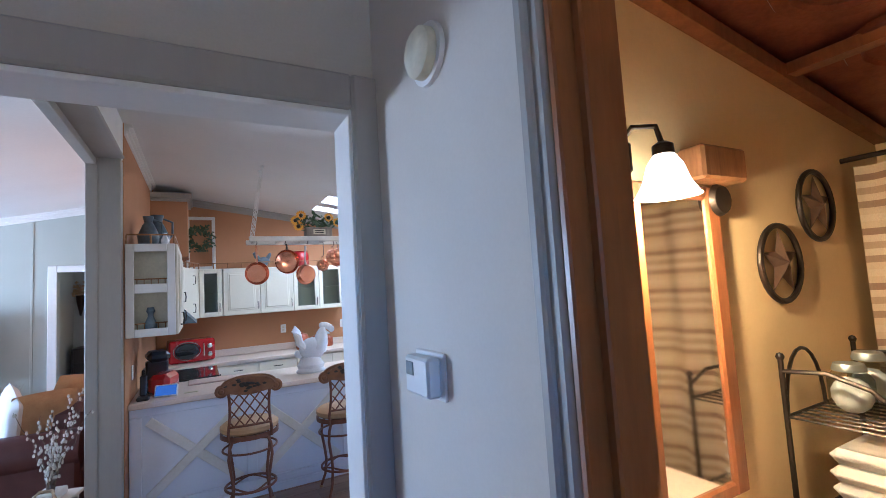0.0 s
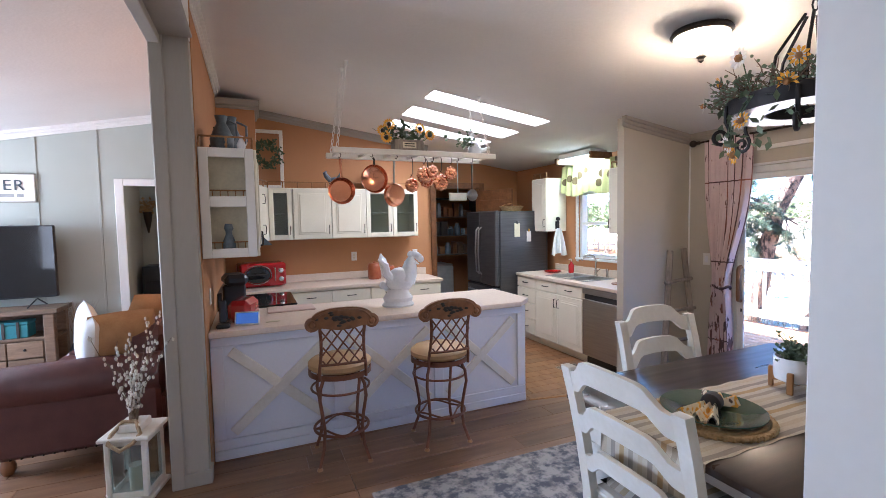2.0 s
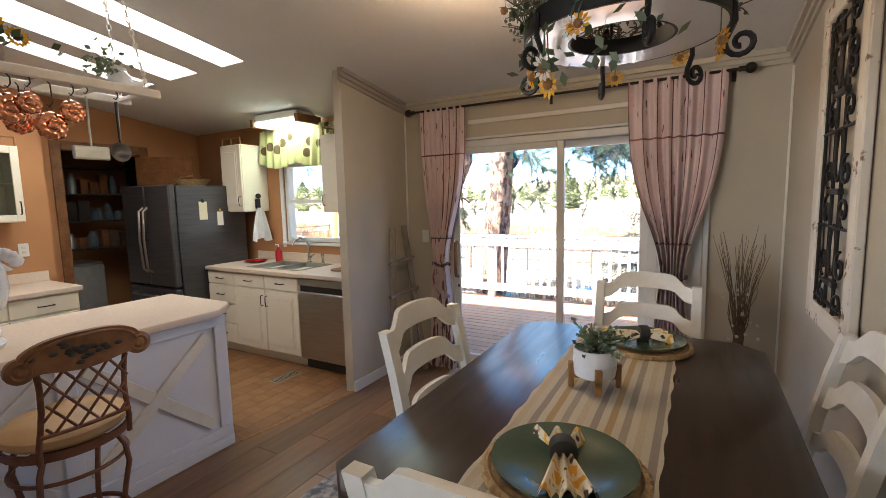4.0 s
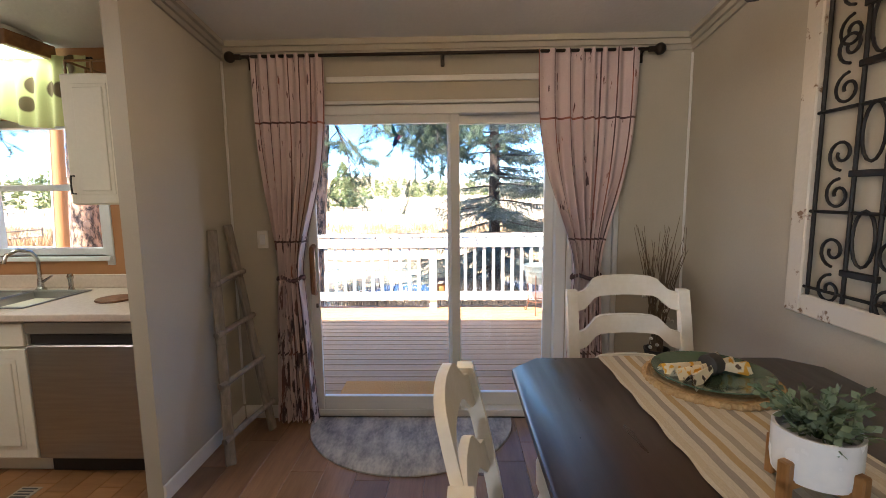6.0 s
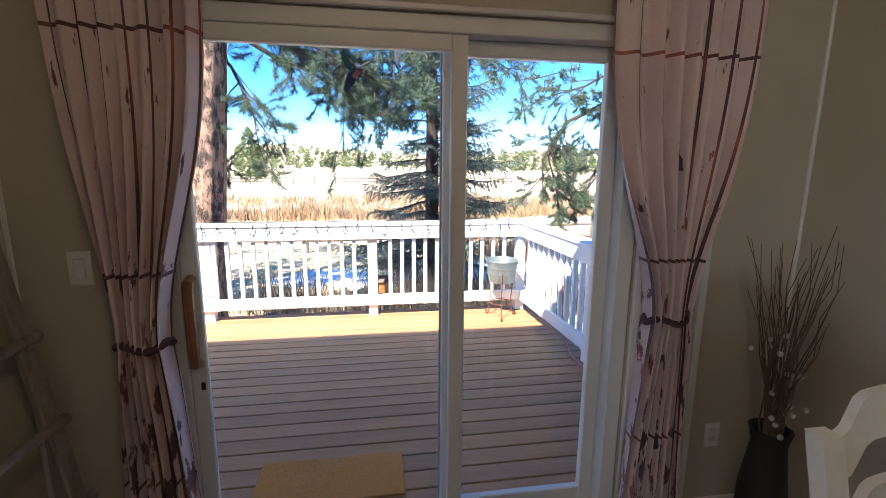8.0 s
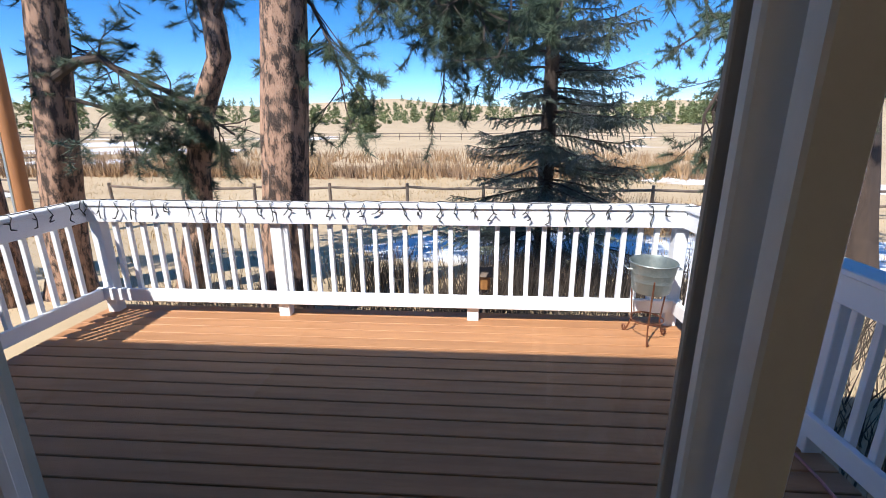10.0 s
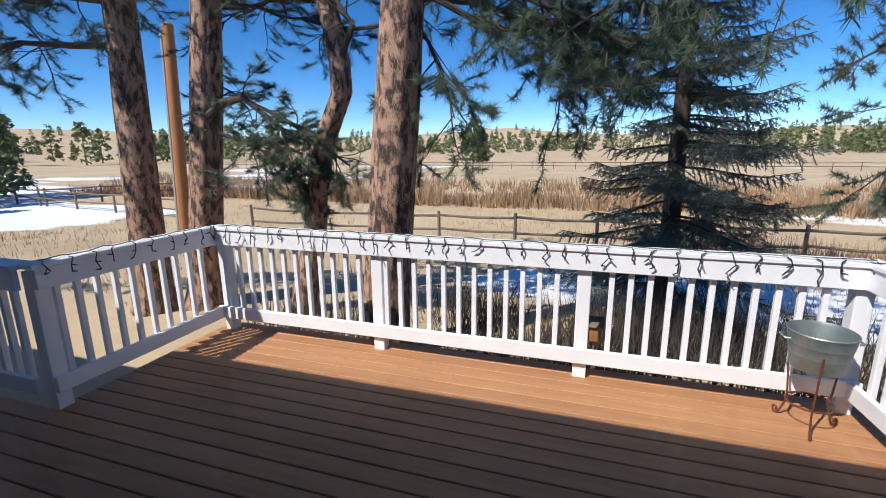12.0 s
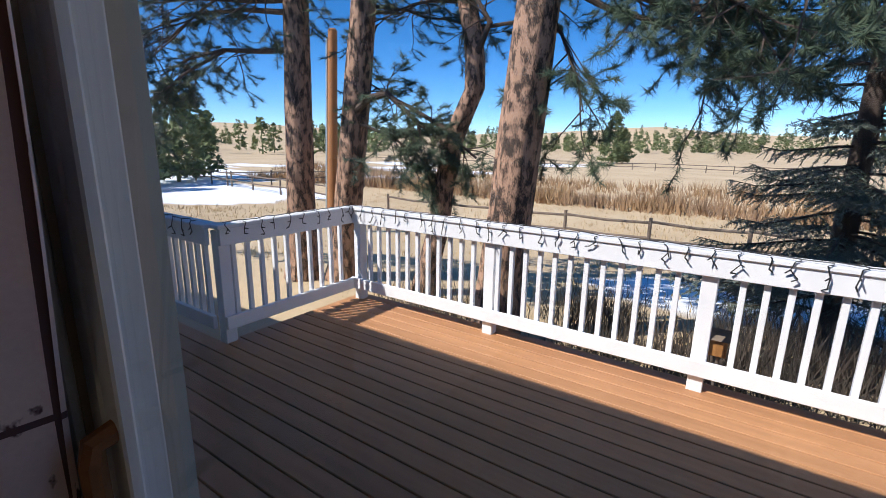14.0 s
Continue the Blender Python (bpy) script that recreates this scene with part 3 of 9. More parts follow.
crown("trim_crown_east", (4.688, 2.13, ceil_z(4.66)), (4.688, 5.015, ceil_z(4.66)), (-1, 0, 0), M_WALL, "painted crown moulding")
crown("trim_crown_partition", (3.80, 5.018, ceil_z(3.80)), (4.68, 5.018, ceil_z(4.68)), (0, -1, 0), M_TAUPE, "crown moulding on the partition")
crown("trim_crown_south", (1.2, 2.127, ceil_z(1.2)), (4.68, 2.127, ceil_z(4.68)), (0, 1, 0), M_WALL, "painted crown moulding")
crown("trim_crown_kitchen", (0.7, 7.728, ceil_z(0.7)), (2.93, 7.728, ceil_z(2.93)), (0, -1, 0), M_TAUPE, "brown crown moulding")
crown("trim_crown_kitchen_west", (0.342, 5.07, ceil_z(0.342)), (0.342, 7.2, ceil_z(0.342)), (1, 0, 0), M_TRIM, "white crown moulding")
crown("trim_crown_living", (-4.2, 8.248, ceil_z(-4.2)), (0.1, 8.248, ceil_z(0.1)), (0, -1, 0), M_TRIM, "white crown moulding")
g = G()
g.box((1.24, 2.125, 0), (4.68, 2.139, 0.09), 0.003)
g.box((4.676, 2.14, 0), (4.69, SL0 - 0.1, 0.09), 0.003)
g.box((4.676, SL1 + 0.1, 0), (4.69, 5.0, 0.09), 0.003)
g.box((3.83, 5.006, 0), (4.676, 5.02, 0.09), 0.003)
g.box((-4.2, 8.236, 0), (-0.83, 8.25, 0.09), 0.003)
structure("baseboard", g, M_TRIM, "white baseboards")
g = G()
g.tube([(4.684, 2.13, 0.1), (4.684, 2.13, 2.33)], 0.008, 6)
g.tube([(4.684, 5.012, 0.1), (4.684, 5.012, 2.33)], 0.008, 6)
structure("trim_corner", g, M_TRIM, "thin white corner beads")
# corner soffit post in the kitchen
g = G()
g.box((0.34, 7.15, 2.2), (0.72, 7.728, 2.92), 0.004)
structure("wall_soffit", g, M_SALMON, "terracotta boxed corner above the cabinets")
g = G()
g.box((0.342, 7.10, 2.90), (0.77, 7.727, 2.97), 0.006)
g.box((0.342, 7.12, 2.87), (0.75, 7.727, 2.90), 0.006)
structure("trim_soffit", g, M_TAUPE, "moulding round the boxed corner")
# threshold
g = G()
a, b = Vector((2.9, 5.20)), Vector((3.84, 5.03))
d = (b - a).normalized()
nrm = Vector((-d.y, d.x))
g.add([(*(a - nrm * .02), 0.0), (*(b - nrm * .02), 0.0), (*(b + nrm * .02), 0.0), (*(a + nrm * .02), 0.0),
       (*(a - nrm * .012), 0.007), (*(b - nrm * .012), 0.007), (*(b + nrm * .012), 0.007), (*(a + nrm * .012), 0.007)],
      [(4, 5, 6, 7), (0, 1, 5, 4), (2, 3, 7, 6), (1, 2, 6, 5), (3, 0, 4, 7)])
structure("threshold", g, M_HONEY, "wooden threshold strip between the floors")


# sliding door
def slider():
    door = structure("door_1", B((4.70, SL0 + 0.002, -0.0), (4.82, SL1 - 0.002, 0.05), 0.004), M_VINYL, "white sliding glass patio door, closed")
    g = G()
    for y0, y1 in ((SL0 + .002, SL0 + 0.07), (SL1 - 0.052, SL1 - .002)):
        g.box((4.70, y0, 0.05), (4.82 if y0 < 3.5 else 4.785, y1, SLT - 0.002), 0.004)
    g.box((4.70, SL0 + 0.07, SLT - 0.06), (4.82, SL1 - 0.07, SLT - 0.002), 0.004)
    part("door_frame", g, M_VINYL, door)
    g = G()
    g.box((4.672, SL1, 0), (4.69, SL1 + 0.03, SLT + 0.02), 0.004)
    g.box((4.672, 2.83, SLT), (4.69, SL1, SLT + 0.02), 0.004)
    g.box((4.672, 2.83, 0), (4.69, SL0, SLT), 0.004)
    part("door_casing", g, M_VINYL, door, "white door casing")
    g = G()
    g.box((4.676, 2.58, 0.0), (4.69, 2.828, SLT), 0.003)
    g.box((4.662, 2.545, 0.0), (4.69, 2.578, SLT + 0.02), 0.004)
    part("side_panel", g, M_VINYL, door, "white panel at the side of the door")
    def panel(nm, y0, y1, x, stile, lbl):
        z0, z1 = 0.052, SLT - 0.062
        g = G()
        g.box((x, y0, z0), (x + 0.035, y0 + stile, z1), 0.004)
        g.box((x, y1 - stile, z0), (x + 0.022, y1, z1), 0.004)
        g.box((x, y0 + stile, z1 - 0.055), (x + 0.035, y1 - stile, z1), 0.004)
        g.box((x, y0 + stile, z0), (x + 0.035, y1 - stile, z0 + 0.095), 0.004)
        p = part(nm, g, M_VINYL, door, lbl)
        gl = part("glass", B((x + 0.014, y0 + stile - .004, z0 + 0.09), (x + 0.02, y1 - stile + .004, z1 - 0.05), 0), M_GLASS, p, "clear glass pane", 0)
        gl.visible_shadow = False
        return p
    s = panel("sliding_panel", 3.54, 4.527, 4.703, 0.058, "sliding panel")
    panel("fixed_panel", 2.93, 3.618, 4.765, 0.06, "fixed panel")
    g = G()
    g.tube([(4.711, 4.497, 0.86), (4.675, 4.497, 0.87), (4.67, 4.497, 0.9), (4.67, 4.497, 1.13), (4.675, 4.497, 1.16), (4.711, 4.497, 1.17)], 0.019, 8)
    part("handle", g, M_REDWOOD, s, "brown wooden pull handle")
    g = B((4.698, 4.48, 0.76), (4.711, 4.495, 0.79), 0.003)
    part("latch", g, M_BLACK, s, "black latch")
    # insect screen frame outside
    g = G()
    g.box((4.803, 2.93, 0.06), (4.815, 2.96, 1.99), 0.002)
    g.box((4.803, 3.57, 0.06), (4.815, 3.622, 1.99), 0.002)
    part("screen_frame", g, M_TAUPE, door, "brown insect screen frame")
    return door
slider()
structure("trim_lintel", B((4.672, 3.05, 2.19), (4.69, 4.36, 2.225), 0.003), M_TRIM, "white batten above the sliding door")
# kitchen window
wnd = structure("window_1", B((4.66, WIN0 - 0.04, WINB - 0.03), (4.82, WIN1 + 0.04, WINB), 0.004), M_VINYL, "white kitchen sash window")
g = G()
for y0, y1 in ((WIN0, WIN0 + 0.045), (WIN1 - 0.045, WIN1)):
    g.box((4.71, y0, WINB), (4.80, y1, WINT), 0.004)
g.box((4.71, WIN0 + .045, WINT - 0.05), (4.80, WIN1 - .045, WINT), 0.004)
g.box((4.72, WIN0 + .045, WINB + .002), (4.77, WIN1 - .045, WINB + 0.05), 0.004)
g.box((4.72, WIN0 + .045, 1.55), (4.77, WIN1 - .045, 1.59), 0.004)
g.box((4.68, WIN0 - 0.05, WINB - 0.06), (4.70, WIN0, WINT + 0.05), 0.003)
g.box((4.68, WIN1, WINB - 0.06), (4.70, WIN1 + 0.05, WINT + 0.05), 0.003)
part("window_frame", g, M_VINYL, wnd)
pn = part("pane", B((4.742, WIN0 + .04, WINB + .04), (4.747, WIN1 - .04, WINT - .04), 0), M_GLASS, wnd, "clear glass", 0)
pn.visible_shadow = False
# living room doorway and pantry doorway casings
g = G()
for a, b in ((-0.83, -0.74), (0.02, 0.05)):
    g.box((a, 8.23, 0), (b, 8.25, 2.21), 0.005)
g.box((-0.74, 8.23, 2.13), (0.02, 8.25, 2.21), 0.005)
structure("trim_bedroom_door", g, M_TRIM, "white casing of the bedroom doorway")
g = G()
for a, b in ((3.15, 3.24), (3.98, 4.07)):
    g.box((a, 8.18, 0), (b, 8.2, 2.23), 0.005)
g.box((3.24, 8.18, 2.14), (3.98, 8.2, 2.23), 0.005)
structure("trim_pantry_door", g, M_REDWOOD, "dark brown wooden casing of the pantry doorway")
g = G()
g.box((-0.9, 9.5, 0), (1.2, 9.6, 2.7), 0)
g.box((-0.92, 8.37, 0), (-0.82, 9.6, 2.9), 0)
structure("wall_bedroom", g, M_SAGE, "bedroom wall beyond the doorway")
g = G()
g.box((1.2, 9.55, 0), (4.69, 9.65, 2.7), 0)
g.box((2.3, 7.85, 0), (2.4, 9.6, 2.8), 0)
structure("wall_pantry", g, M_SALMON, "pantry wall beyond the doorway")


# ---- deck and ground ----
DZ = -0.08
RX = 7.93
deck = structure("deck", B((4.86, 2.05, DZ - 0.2), (8.0, 7.3, DZ - 0.03), 0), M_DARKBARK, "brown composite deck floor")
part("framing", B((4.86, 7.302, DZ - 0.2), (6.4, 11.5, DZ - 0.03), 0), M_DARKBARK, deck)


def deck_board(y0, y1, x, w=0.1305):
    key = round(y1 - y0, 3)
    me = bpy.data.meshes.get("deck_board_%s" % key)
    if not me:
        me = B((0, 0, 0), (w, key, 0.025), 0.004).mesh("deck_board_%s" % key, M_DECK)
    ob = new("board", me)
    ob.location = (x, y0, DZ - 0.025)
    ob.parent = deck
k = 0
x = 4.865
while x < 7.98:
    hi = 11.5 if x < 6.3 else 7.32
    deck_board(2.04, hi, x)
    x += 0.1405
    k += 1


def railing(p0, p1, posts, label, flip=1.0, lead=0.0):
    """A white deck railing from p0 to p1 with balusters between two rails."""
    p0, p1 = Vector((*p0, 0)), Vector((*p1, 0))
    d = (p1 - p0)
    ln = d.length
    ang = math.degrees(math.atan2(d.y, d.x))
    r = thing("railing", (p0.x, p0.y, DZ), label, "railing", "white railings round the deck", ang)
    part("top_rail", B((0, 0.022, 0.86), (ln, 0.06, 1.0), 0.004), M_RAIL, r)
    part("cap", B((-0.02, -0.075, 1.0), (ln + 0.02, 0.075, 1.035), 0.006), M_RAIL, r)
    part("bottom_rail", B((0, 0.022, 0.13), (ln, 0.06, 0.245), 0.004), M_RAIL, r)
    me = B((-0.019, -0.019, 0), (0.019, 0.019, 0.885), 0.003).mesh("baluster", M_RAIL)
    n = round(ln / 0.128)
    for i in range(1, n):
        x = ln * i / n
        if any(abs(x - q) < 0.075 for q in posts):
            continue
        b = new("baluster", me)
        b.parent, b.location = r, (x, 0.0, 0.11)
    mp = B((-0.05, -0.05, 0), (0.05, 0.0495, 1.0), 0.005).mesh("post", M_RAIL)
    for q in posts:
        b = new("post", mp)
        b.parent, b.location = r, (q, -0.03, -0.02)
    return r
railing((RX, 2.15), (RX, 7.28), (0.06, 1.73, 3.42, 5.05), "white painted front railing of the deck hung with string lights")
railing((RX - 0.06, 7.28), (6.40, 7.28), (1.42,), "white painted railing along the short side of the deck")
railing((6.40, 7.34), (6.40, 11.4), (2.0, 4.0), "white painted railing of the side stretch of deck")
railing((4.9, 2.05), (RX - 0.05, 2.17), (0.06, 1.55), "white painted side railing of the deck")


def string_lights(name, p0, p1, out, label):
    r = random.Random(len(label))
    p0, p1, out = Vector(p0), Vector(p1), Vector(out)
    g, s = G(), G()
    ln = (p1 - p0).length
    n = int(ln / 0.15)
    pts = []
    for i in range(n + 1):
        p = p0.lerp(p1, i / n)
        pts.append(p + Vector((0, 0, 0.012)) - out * r.uniform(0.02, 0.1))
        q = p + out * 0.012 + (p1 - p0).normalized() * r.uniform(-0.03, 0.03)
        drop = r.uniform(0.06, 0.14)
        w = [p + Vector((0, 0, 0.01)), q + Vector((0, 0, 0.0)), q + Vector((0, 0, -drop * .5)) + (p1 - p0).normalized() * r.uniform(-0.03, .03),
             q + Vector((0, 0, -drop)) + (p1 - p0).normalized() * r.uniform(-0.03, 0.03)]
        g.tube(w, 0.0042, 5)
        for k in range(2, 4):
            e = w[k]
            dirv = Vector((r.uniform(-1, 1), r.uniform(-1, 1), r.uniform(-1, 0.3))).normalized() * 0.035
            s.tube([e, e + dirv], [0.006, 0.004], 5)
        pts.append(p + Vector((0, 0, 0.02)))
    g.tube(pts, 0.0042, 5)
    t = thing(name, (0, 0, 0), label, "string lights")
    part("wire", g, M_BLACK, t)
    part("bulbs", s, M_BLACK, t, kind="stuff")
string_lights("string_lights", (RX - 0.075, 2.22, DZ + 1.036), (RX - 0.075, 7.2, DZ + 1.036), (-1, 0, 0), "dark green string lights looped over the front railing cap")
string_lights("string_lights", (6.45, 7.205, DZ + 1.036), (RX - 0.1, 7.205, DZ + 1.036), (0, -1, 0), "dark string lights over the short railing")
string_lights("string_lights", (6.325, 7.5, DZ + 1.036), (6.325, 10.8, DZ + 1.036), (-1, 0, 0), "dark string lights along the side railing cap")


# ground: one sheet out to the hills
def ground_z(x, y):
    s = min(1.0, max(0.0, (x - 8.6) / 9.0))
    z = -0.62 - 0.78 * s * s * (3 - 2 * s)
    r = math.hypot(x - 4, y - 4)
    if r > 105 and x > 0:
        e = r - 105
        z += 0.010 * e + 0.000008 * e * e + min(1.0, e / 120) * 1.6 * noise.noise((x / 55, y / 55, 4.0))
        if r > 300:
            h = min(1.0, (r - 300) / 350)
            z += h * (13 + 15 * noise.noise((x / 230 + 3.1, y / 230, 0.3)) + 7 * noise.noise((x / 80, y / 80, 2.0)))
        az = math.degrees(math.atan2(y - 4, x - 4))
        if az < -34:
            # wooded hill close by to the south
            z += min(1.0, max(0.0, (r - 120) / 160)) * min(1.0, (-34 - az) / 22) * 34
    if 9 < r < 300:
        z += 0.12 * noise.noise((x / 9, y / 9, 0)) * min(1, (r - 9) / 12)
    return z
g = G()
rings = [0, 3, 6, 8, 10, 12, 14, 17, 20, 24, 28, 33, 39, 46, 55, 66, 80, 95, 110, 130, 155, 185, 220, 260, 300, 340, 380, 430, 480, 540, 600, 680, 760, 1000, 1600, 2600]
NS = 160
for r_ in rings:
    for j in range(NS):
        a = 2 * math.pi * j / NS
        x, y = 6 + r_ * math.cos(a), 4 + r_ * math.sin(a)
        z = ground_z(x, y) if r_ < 800 else (ground_z(6 + 760 * math.cos(a), 4 + 760 * math.sin(a)) if x > 0 else -1) * max(0, (2600 - r_) / 1840)
        g.v.append((x, y, z))
for i in range(len(rings) - 1):
    for j in range(NS):
        g.f.append((i * NS + j, (i + 1) * NS + j, (i + 1) * NS + (j + 1) % NS, i * NS + (j + 1) % NS))
M_GROUND = mat("dry winter meadow", (0.58, 0.455, 0.29), 0.95, second=(0.43, 0.315, 0.185), scale=0.25, fine=5, mix=0.8, bump=0.5)
n, L, b = nodes_of(M_GROUND)
co, mp, nz, nz2, rp, mixc = (n.new("ShaderNode" + q) for q in ("TexCoord", "Mapping", "TexNoise", "TexNoise", "ValToRGB", "MixRGB"))
L(co.outputs["Object"], mp.inputs["Vector"])
mp.inputs["Scale"].default_value = (1.0, 0.45, 1)
nz.inputs["Scale"].default_value, nz.inputs["Detail"].default_value = 0.11, 6
L(mp.outputs["Vector"], nz.inputs["Vector"])
sep, near, both = n.new("ShaderNodeSeparateXYZ"), n.new("ShaderNodeMapRange"), n.new("ShaderNodeMath")
L(co.outputs["Object"], sep.inputs[0])
# snow lies in drifts in the shaded strip behind the deck and thins out over the meadow
near.inputs["From Min"].default_value, near.inputs["From Max"].default_value = 9.0, 40.0
near.inputs["To Min"].default_value, near.inputs["To Max"].default_value = 0.06, -0.10
L(sep.outputs["X"], near.inputs["Value"])
both.operation = "ADD"
L(nz.outputs["Fac"], both.inputs[0])
# more of it on the open field to the north
field, sum_ = n.new("ShaderNodeMapRange"), n.new("ShaderNodeMath")
field.inputs["From Min"].default_value, field.inputs["From Max"].default_value = 16.0, 30.0
field.inputs["To Min"].default_value, field.inputs["To Max"].default_value = 0.0, 0.27
L(sep.outputs["Y"], field.inputs["Value"])
L(near.outputs["Result"], sum_.inputs[0])
L(field.outputs["Result"], sum_.inputs[1])
# needle litter by the corner pines, and none on the far slopes
litter, far_, dist, sum2, sum3 = (n.new("ShaderNode" + q) for q in ("MapRange", "MapRange", "VectorMath", "Math", "Math"))
litter.inputs["From Min"].default_value, litter.inputs["From Max"].default_value = 5.5, 8.0
litter.inputs["To Min"].default_value, litter.inputs["To Max"].default_value = 0.0, -0.14
L(sep.outputs["Y"], litter.inputs["Value"])
dist.operation = "LENGTH"
L(co.outputs["Object"], dist.inputs[0])
far_.inputs["From Min"].default_value, far_.inputs["From Max"].default_value = 85.0, 125.0
far_.inputs["To Min"].default_value, far_.inputs["To Max"].default_value = 0.0, -0.4
L(dist.outputs["Value"], far_.inputs["Value"])
L(sum_.outputs[0], sum2.inputs[0])
L(litter.outputs["Result"], sum2.inputs[1])
L(sum2.outputs[0], sum3.inputs[0])
L(far_.outputs["Result"], sum3.inputs[1])
L(sum3.outputs[0], both.inputs[1])
rp.color_ramp.elements[0].position, rp.color_ramp.elements[1].position = 0.57, 0.60
L(both.outputs[0], rp.inputs["Fac"])
old = b.inputs["Base Color"].links[0].from_socket
L(rp.outputs["Color"], mixc.inputs["Fac"])
L(old, mixc.inputs[1])
mixc.inputs[2].default_value = (0.80, 0.83, 0.88, 1)
L(mixc.outputs[0], b.inputs["Base Color"])
structure("ground", g, M_GROUND, "dry meadow with drifts of snow, rising to hills")

# ---- kitchen ----
def pull(g, p, axis, n, ln=0.1):
    """A bow handle: p its middle, axis its direction, n outward."""
    p, a, n = Vector(p), Vector(axis), Vector(n)
    g.tube([p - a * ln / 2, p - a * ln / 2 + n * 0.025, p + n * 0.03, p + a * ln / 2 + n * 0.025, p + a * ln / 2], 0.005, 6)
    return g


def panel_front(w, h, t=0.018):
    """A raised-panel front in x (width) and z, facing -y."""
    g = B((0.002, -t, 0.002), (w - 0.002, 0, h - 0.002), 0.004)
    if h > 0.25 and w > 0.2:
        g.box((0.055, -t - 0.004, 0.055), (w - 0.055, -t + 0.001, h - 0.055), 0.004)
        g.box((0.075, -t - 0.012, 0.075), (w - 0.075, -t - 0.003, h - 0.075), 0.009)
    return g


def glass_front(w, h, t=0.018, s=0.055):
    g = G()
    for a, b, c, d in ((0.002, s, 0.002, h - 0.002), (w - s, w - 0.002, 0.002, h - 0.002), (s, w - s, 0.002, s), (s, w - s, h - s, h - 0.002)):
        g.box((a, -t, c), (b, 0, d), 0.003)
    return g


def cabinet(name, at, rz, w, d, z0, h, fronts, label, group, toe=0.0, hollow=False):
    """fronts: (kind, x, z, w, h, handle) with kind door, drawer or glass. The front faces the local -y."""
    c = thing(name, (at[0], at[1], 0), label, "cabinet", group, rz)
    if hollow:
        g = G()
        t = 0.018
        g.box((0, 0, z0), (t, d, z0 + h)).box((w - t, 0, z0), (w, d, z0 + h)).box((t, 0, z0), (w - t, d, z0 + t))
        g.box((t, 0, z0 + h - t), (w - t, d, z0 + h)).box((t, d - t, z0 + t), (w - t, d, z0 + h - t)).box((t, 0.03, z0 + h * .5), (w - t, d - t, z0 + h * .5 + 0.012))
        part("body", g, M_CABINET, c)
    else:
        g = B((0, 0, z0 + toe), (w, d, z0 + h), 0.003)
        if toe:
            g.box((0.002, 0.06, z0), (w - 0.002, d, z0 + toe), 0.002)
        part("body", g, M_CABINET, c)
    for kind, x, z, fw, fh, hx in fronts:
        nm = "drawer_front" if kind == "drawer" else "door"
        g = glass_front(fw, fh) if kind == "glass" else panel_front(fw, fh)
        f = part(nm, g, M_CABINET, c)
        f.location = (x, 0, z)
        if kind == "glass":
            part("pane", B((0.05, -0.010, 0.05), (fw - 0.05, -0.007, fh - 0.05), 0), M_DARKGLASS, f, "glass pane", 0)
        if hx is not None:
            hg = G()
            if kind == "drawer":
                pull(hg, (fw / 2, -0.018, fh / 2), (1, 0, 0), (0, -1, 0))
            else:
                hz = 0.11 if z0 > 1 else fh - 0.11
                pull(hg, (0.03 if hx == 0 else fw - 0.03, -0.018, hz), (0, 0, 1), (0, -1, 0))
            part("handle", hg, M_BRONZE, f, "dark bronze bow handle")
    return c

# sink run: fronts face -x
GRP = "base cabinets under the counters"
cabinet("base_cabinet", (4.04, 7.16), -90, 0.43, 0.64, 0, 0.87,
        [("drawer", 0.0, 0.73, 0.43, 0.13, 1), ("drawer", 0, 0.53, 0.43, 0.19, 1), ("drawer", 0, 0.32, 0.43, 0.2, 1), ("drawer", 0, 0.11, 0.43, 0.2, 1)],
        "cream painted cabinet with four drawers", GRP, 0.1)
cabinet("base_cabinet", (4.04, 6.728), -90, 0.905, 0.64, 0, 0.87,
        [("drawer", 0.0, 0.73, 0.45, 0.13, 1), ("drawer", 0.455, 0.73, 0.45, 0.13, 1), ("door", 0, 0.11, 0.45, 0.61, 1), ("door", 0.455, 0.11, 0.45, 0.61, 0)],
        "cream painted sink cabinet with two doors", GRP, 0.1)
dw = thing("dishwasher", (4.04, 5.82, 0), "stainless steel dishwasher built in beside the sink cabinet", "dishwasher", rz=-90)
part("body", B((0.004, 0.01, 0.1), (0.60, 0.62, 0.868), 0.003), M_BLACK, dw)
part("door", B((0.004, -0.02, 0.11), (0.60, 0.009, 0.74), 0.006), M_STEEL, dw)
part("control_panel", B((0.004, -0.02, 0.80), (0.60, 0.009, 0.866), 0.005), M_STEEL, dw)
part("pocket_handle", B((0.03, -0.005, 0.742), (0.57, 0.008, 0.798), 0.004), M_BLACK, dw, "recessed black handle")
part("kick_plate", B((0.006, 0.05, 0.0), (0.598, 0.07, 0.1), 0.002), M_BLACK, dw)
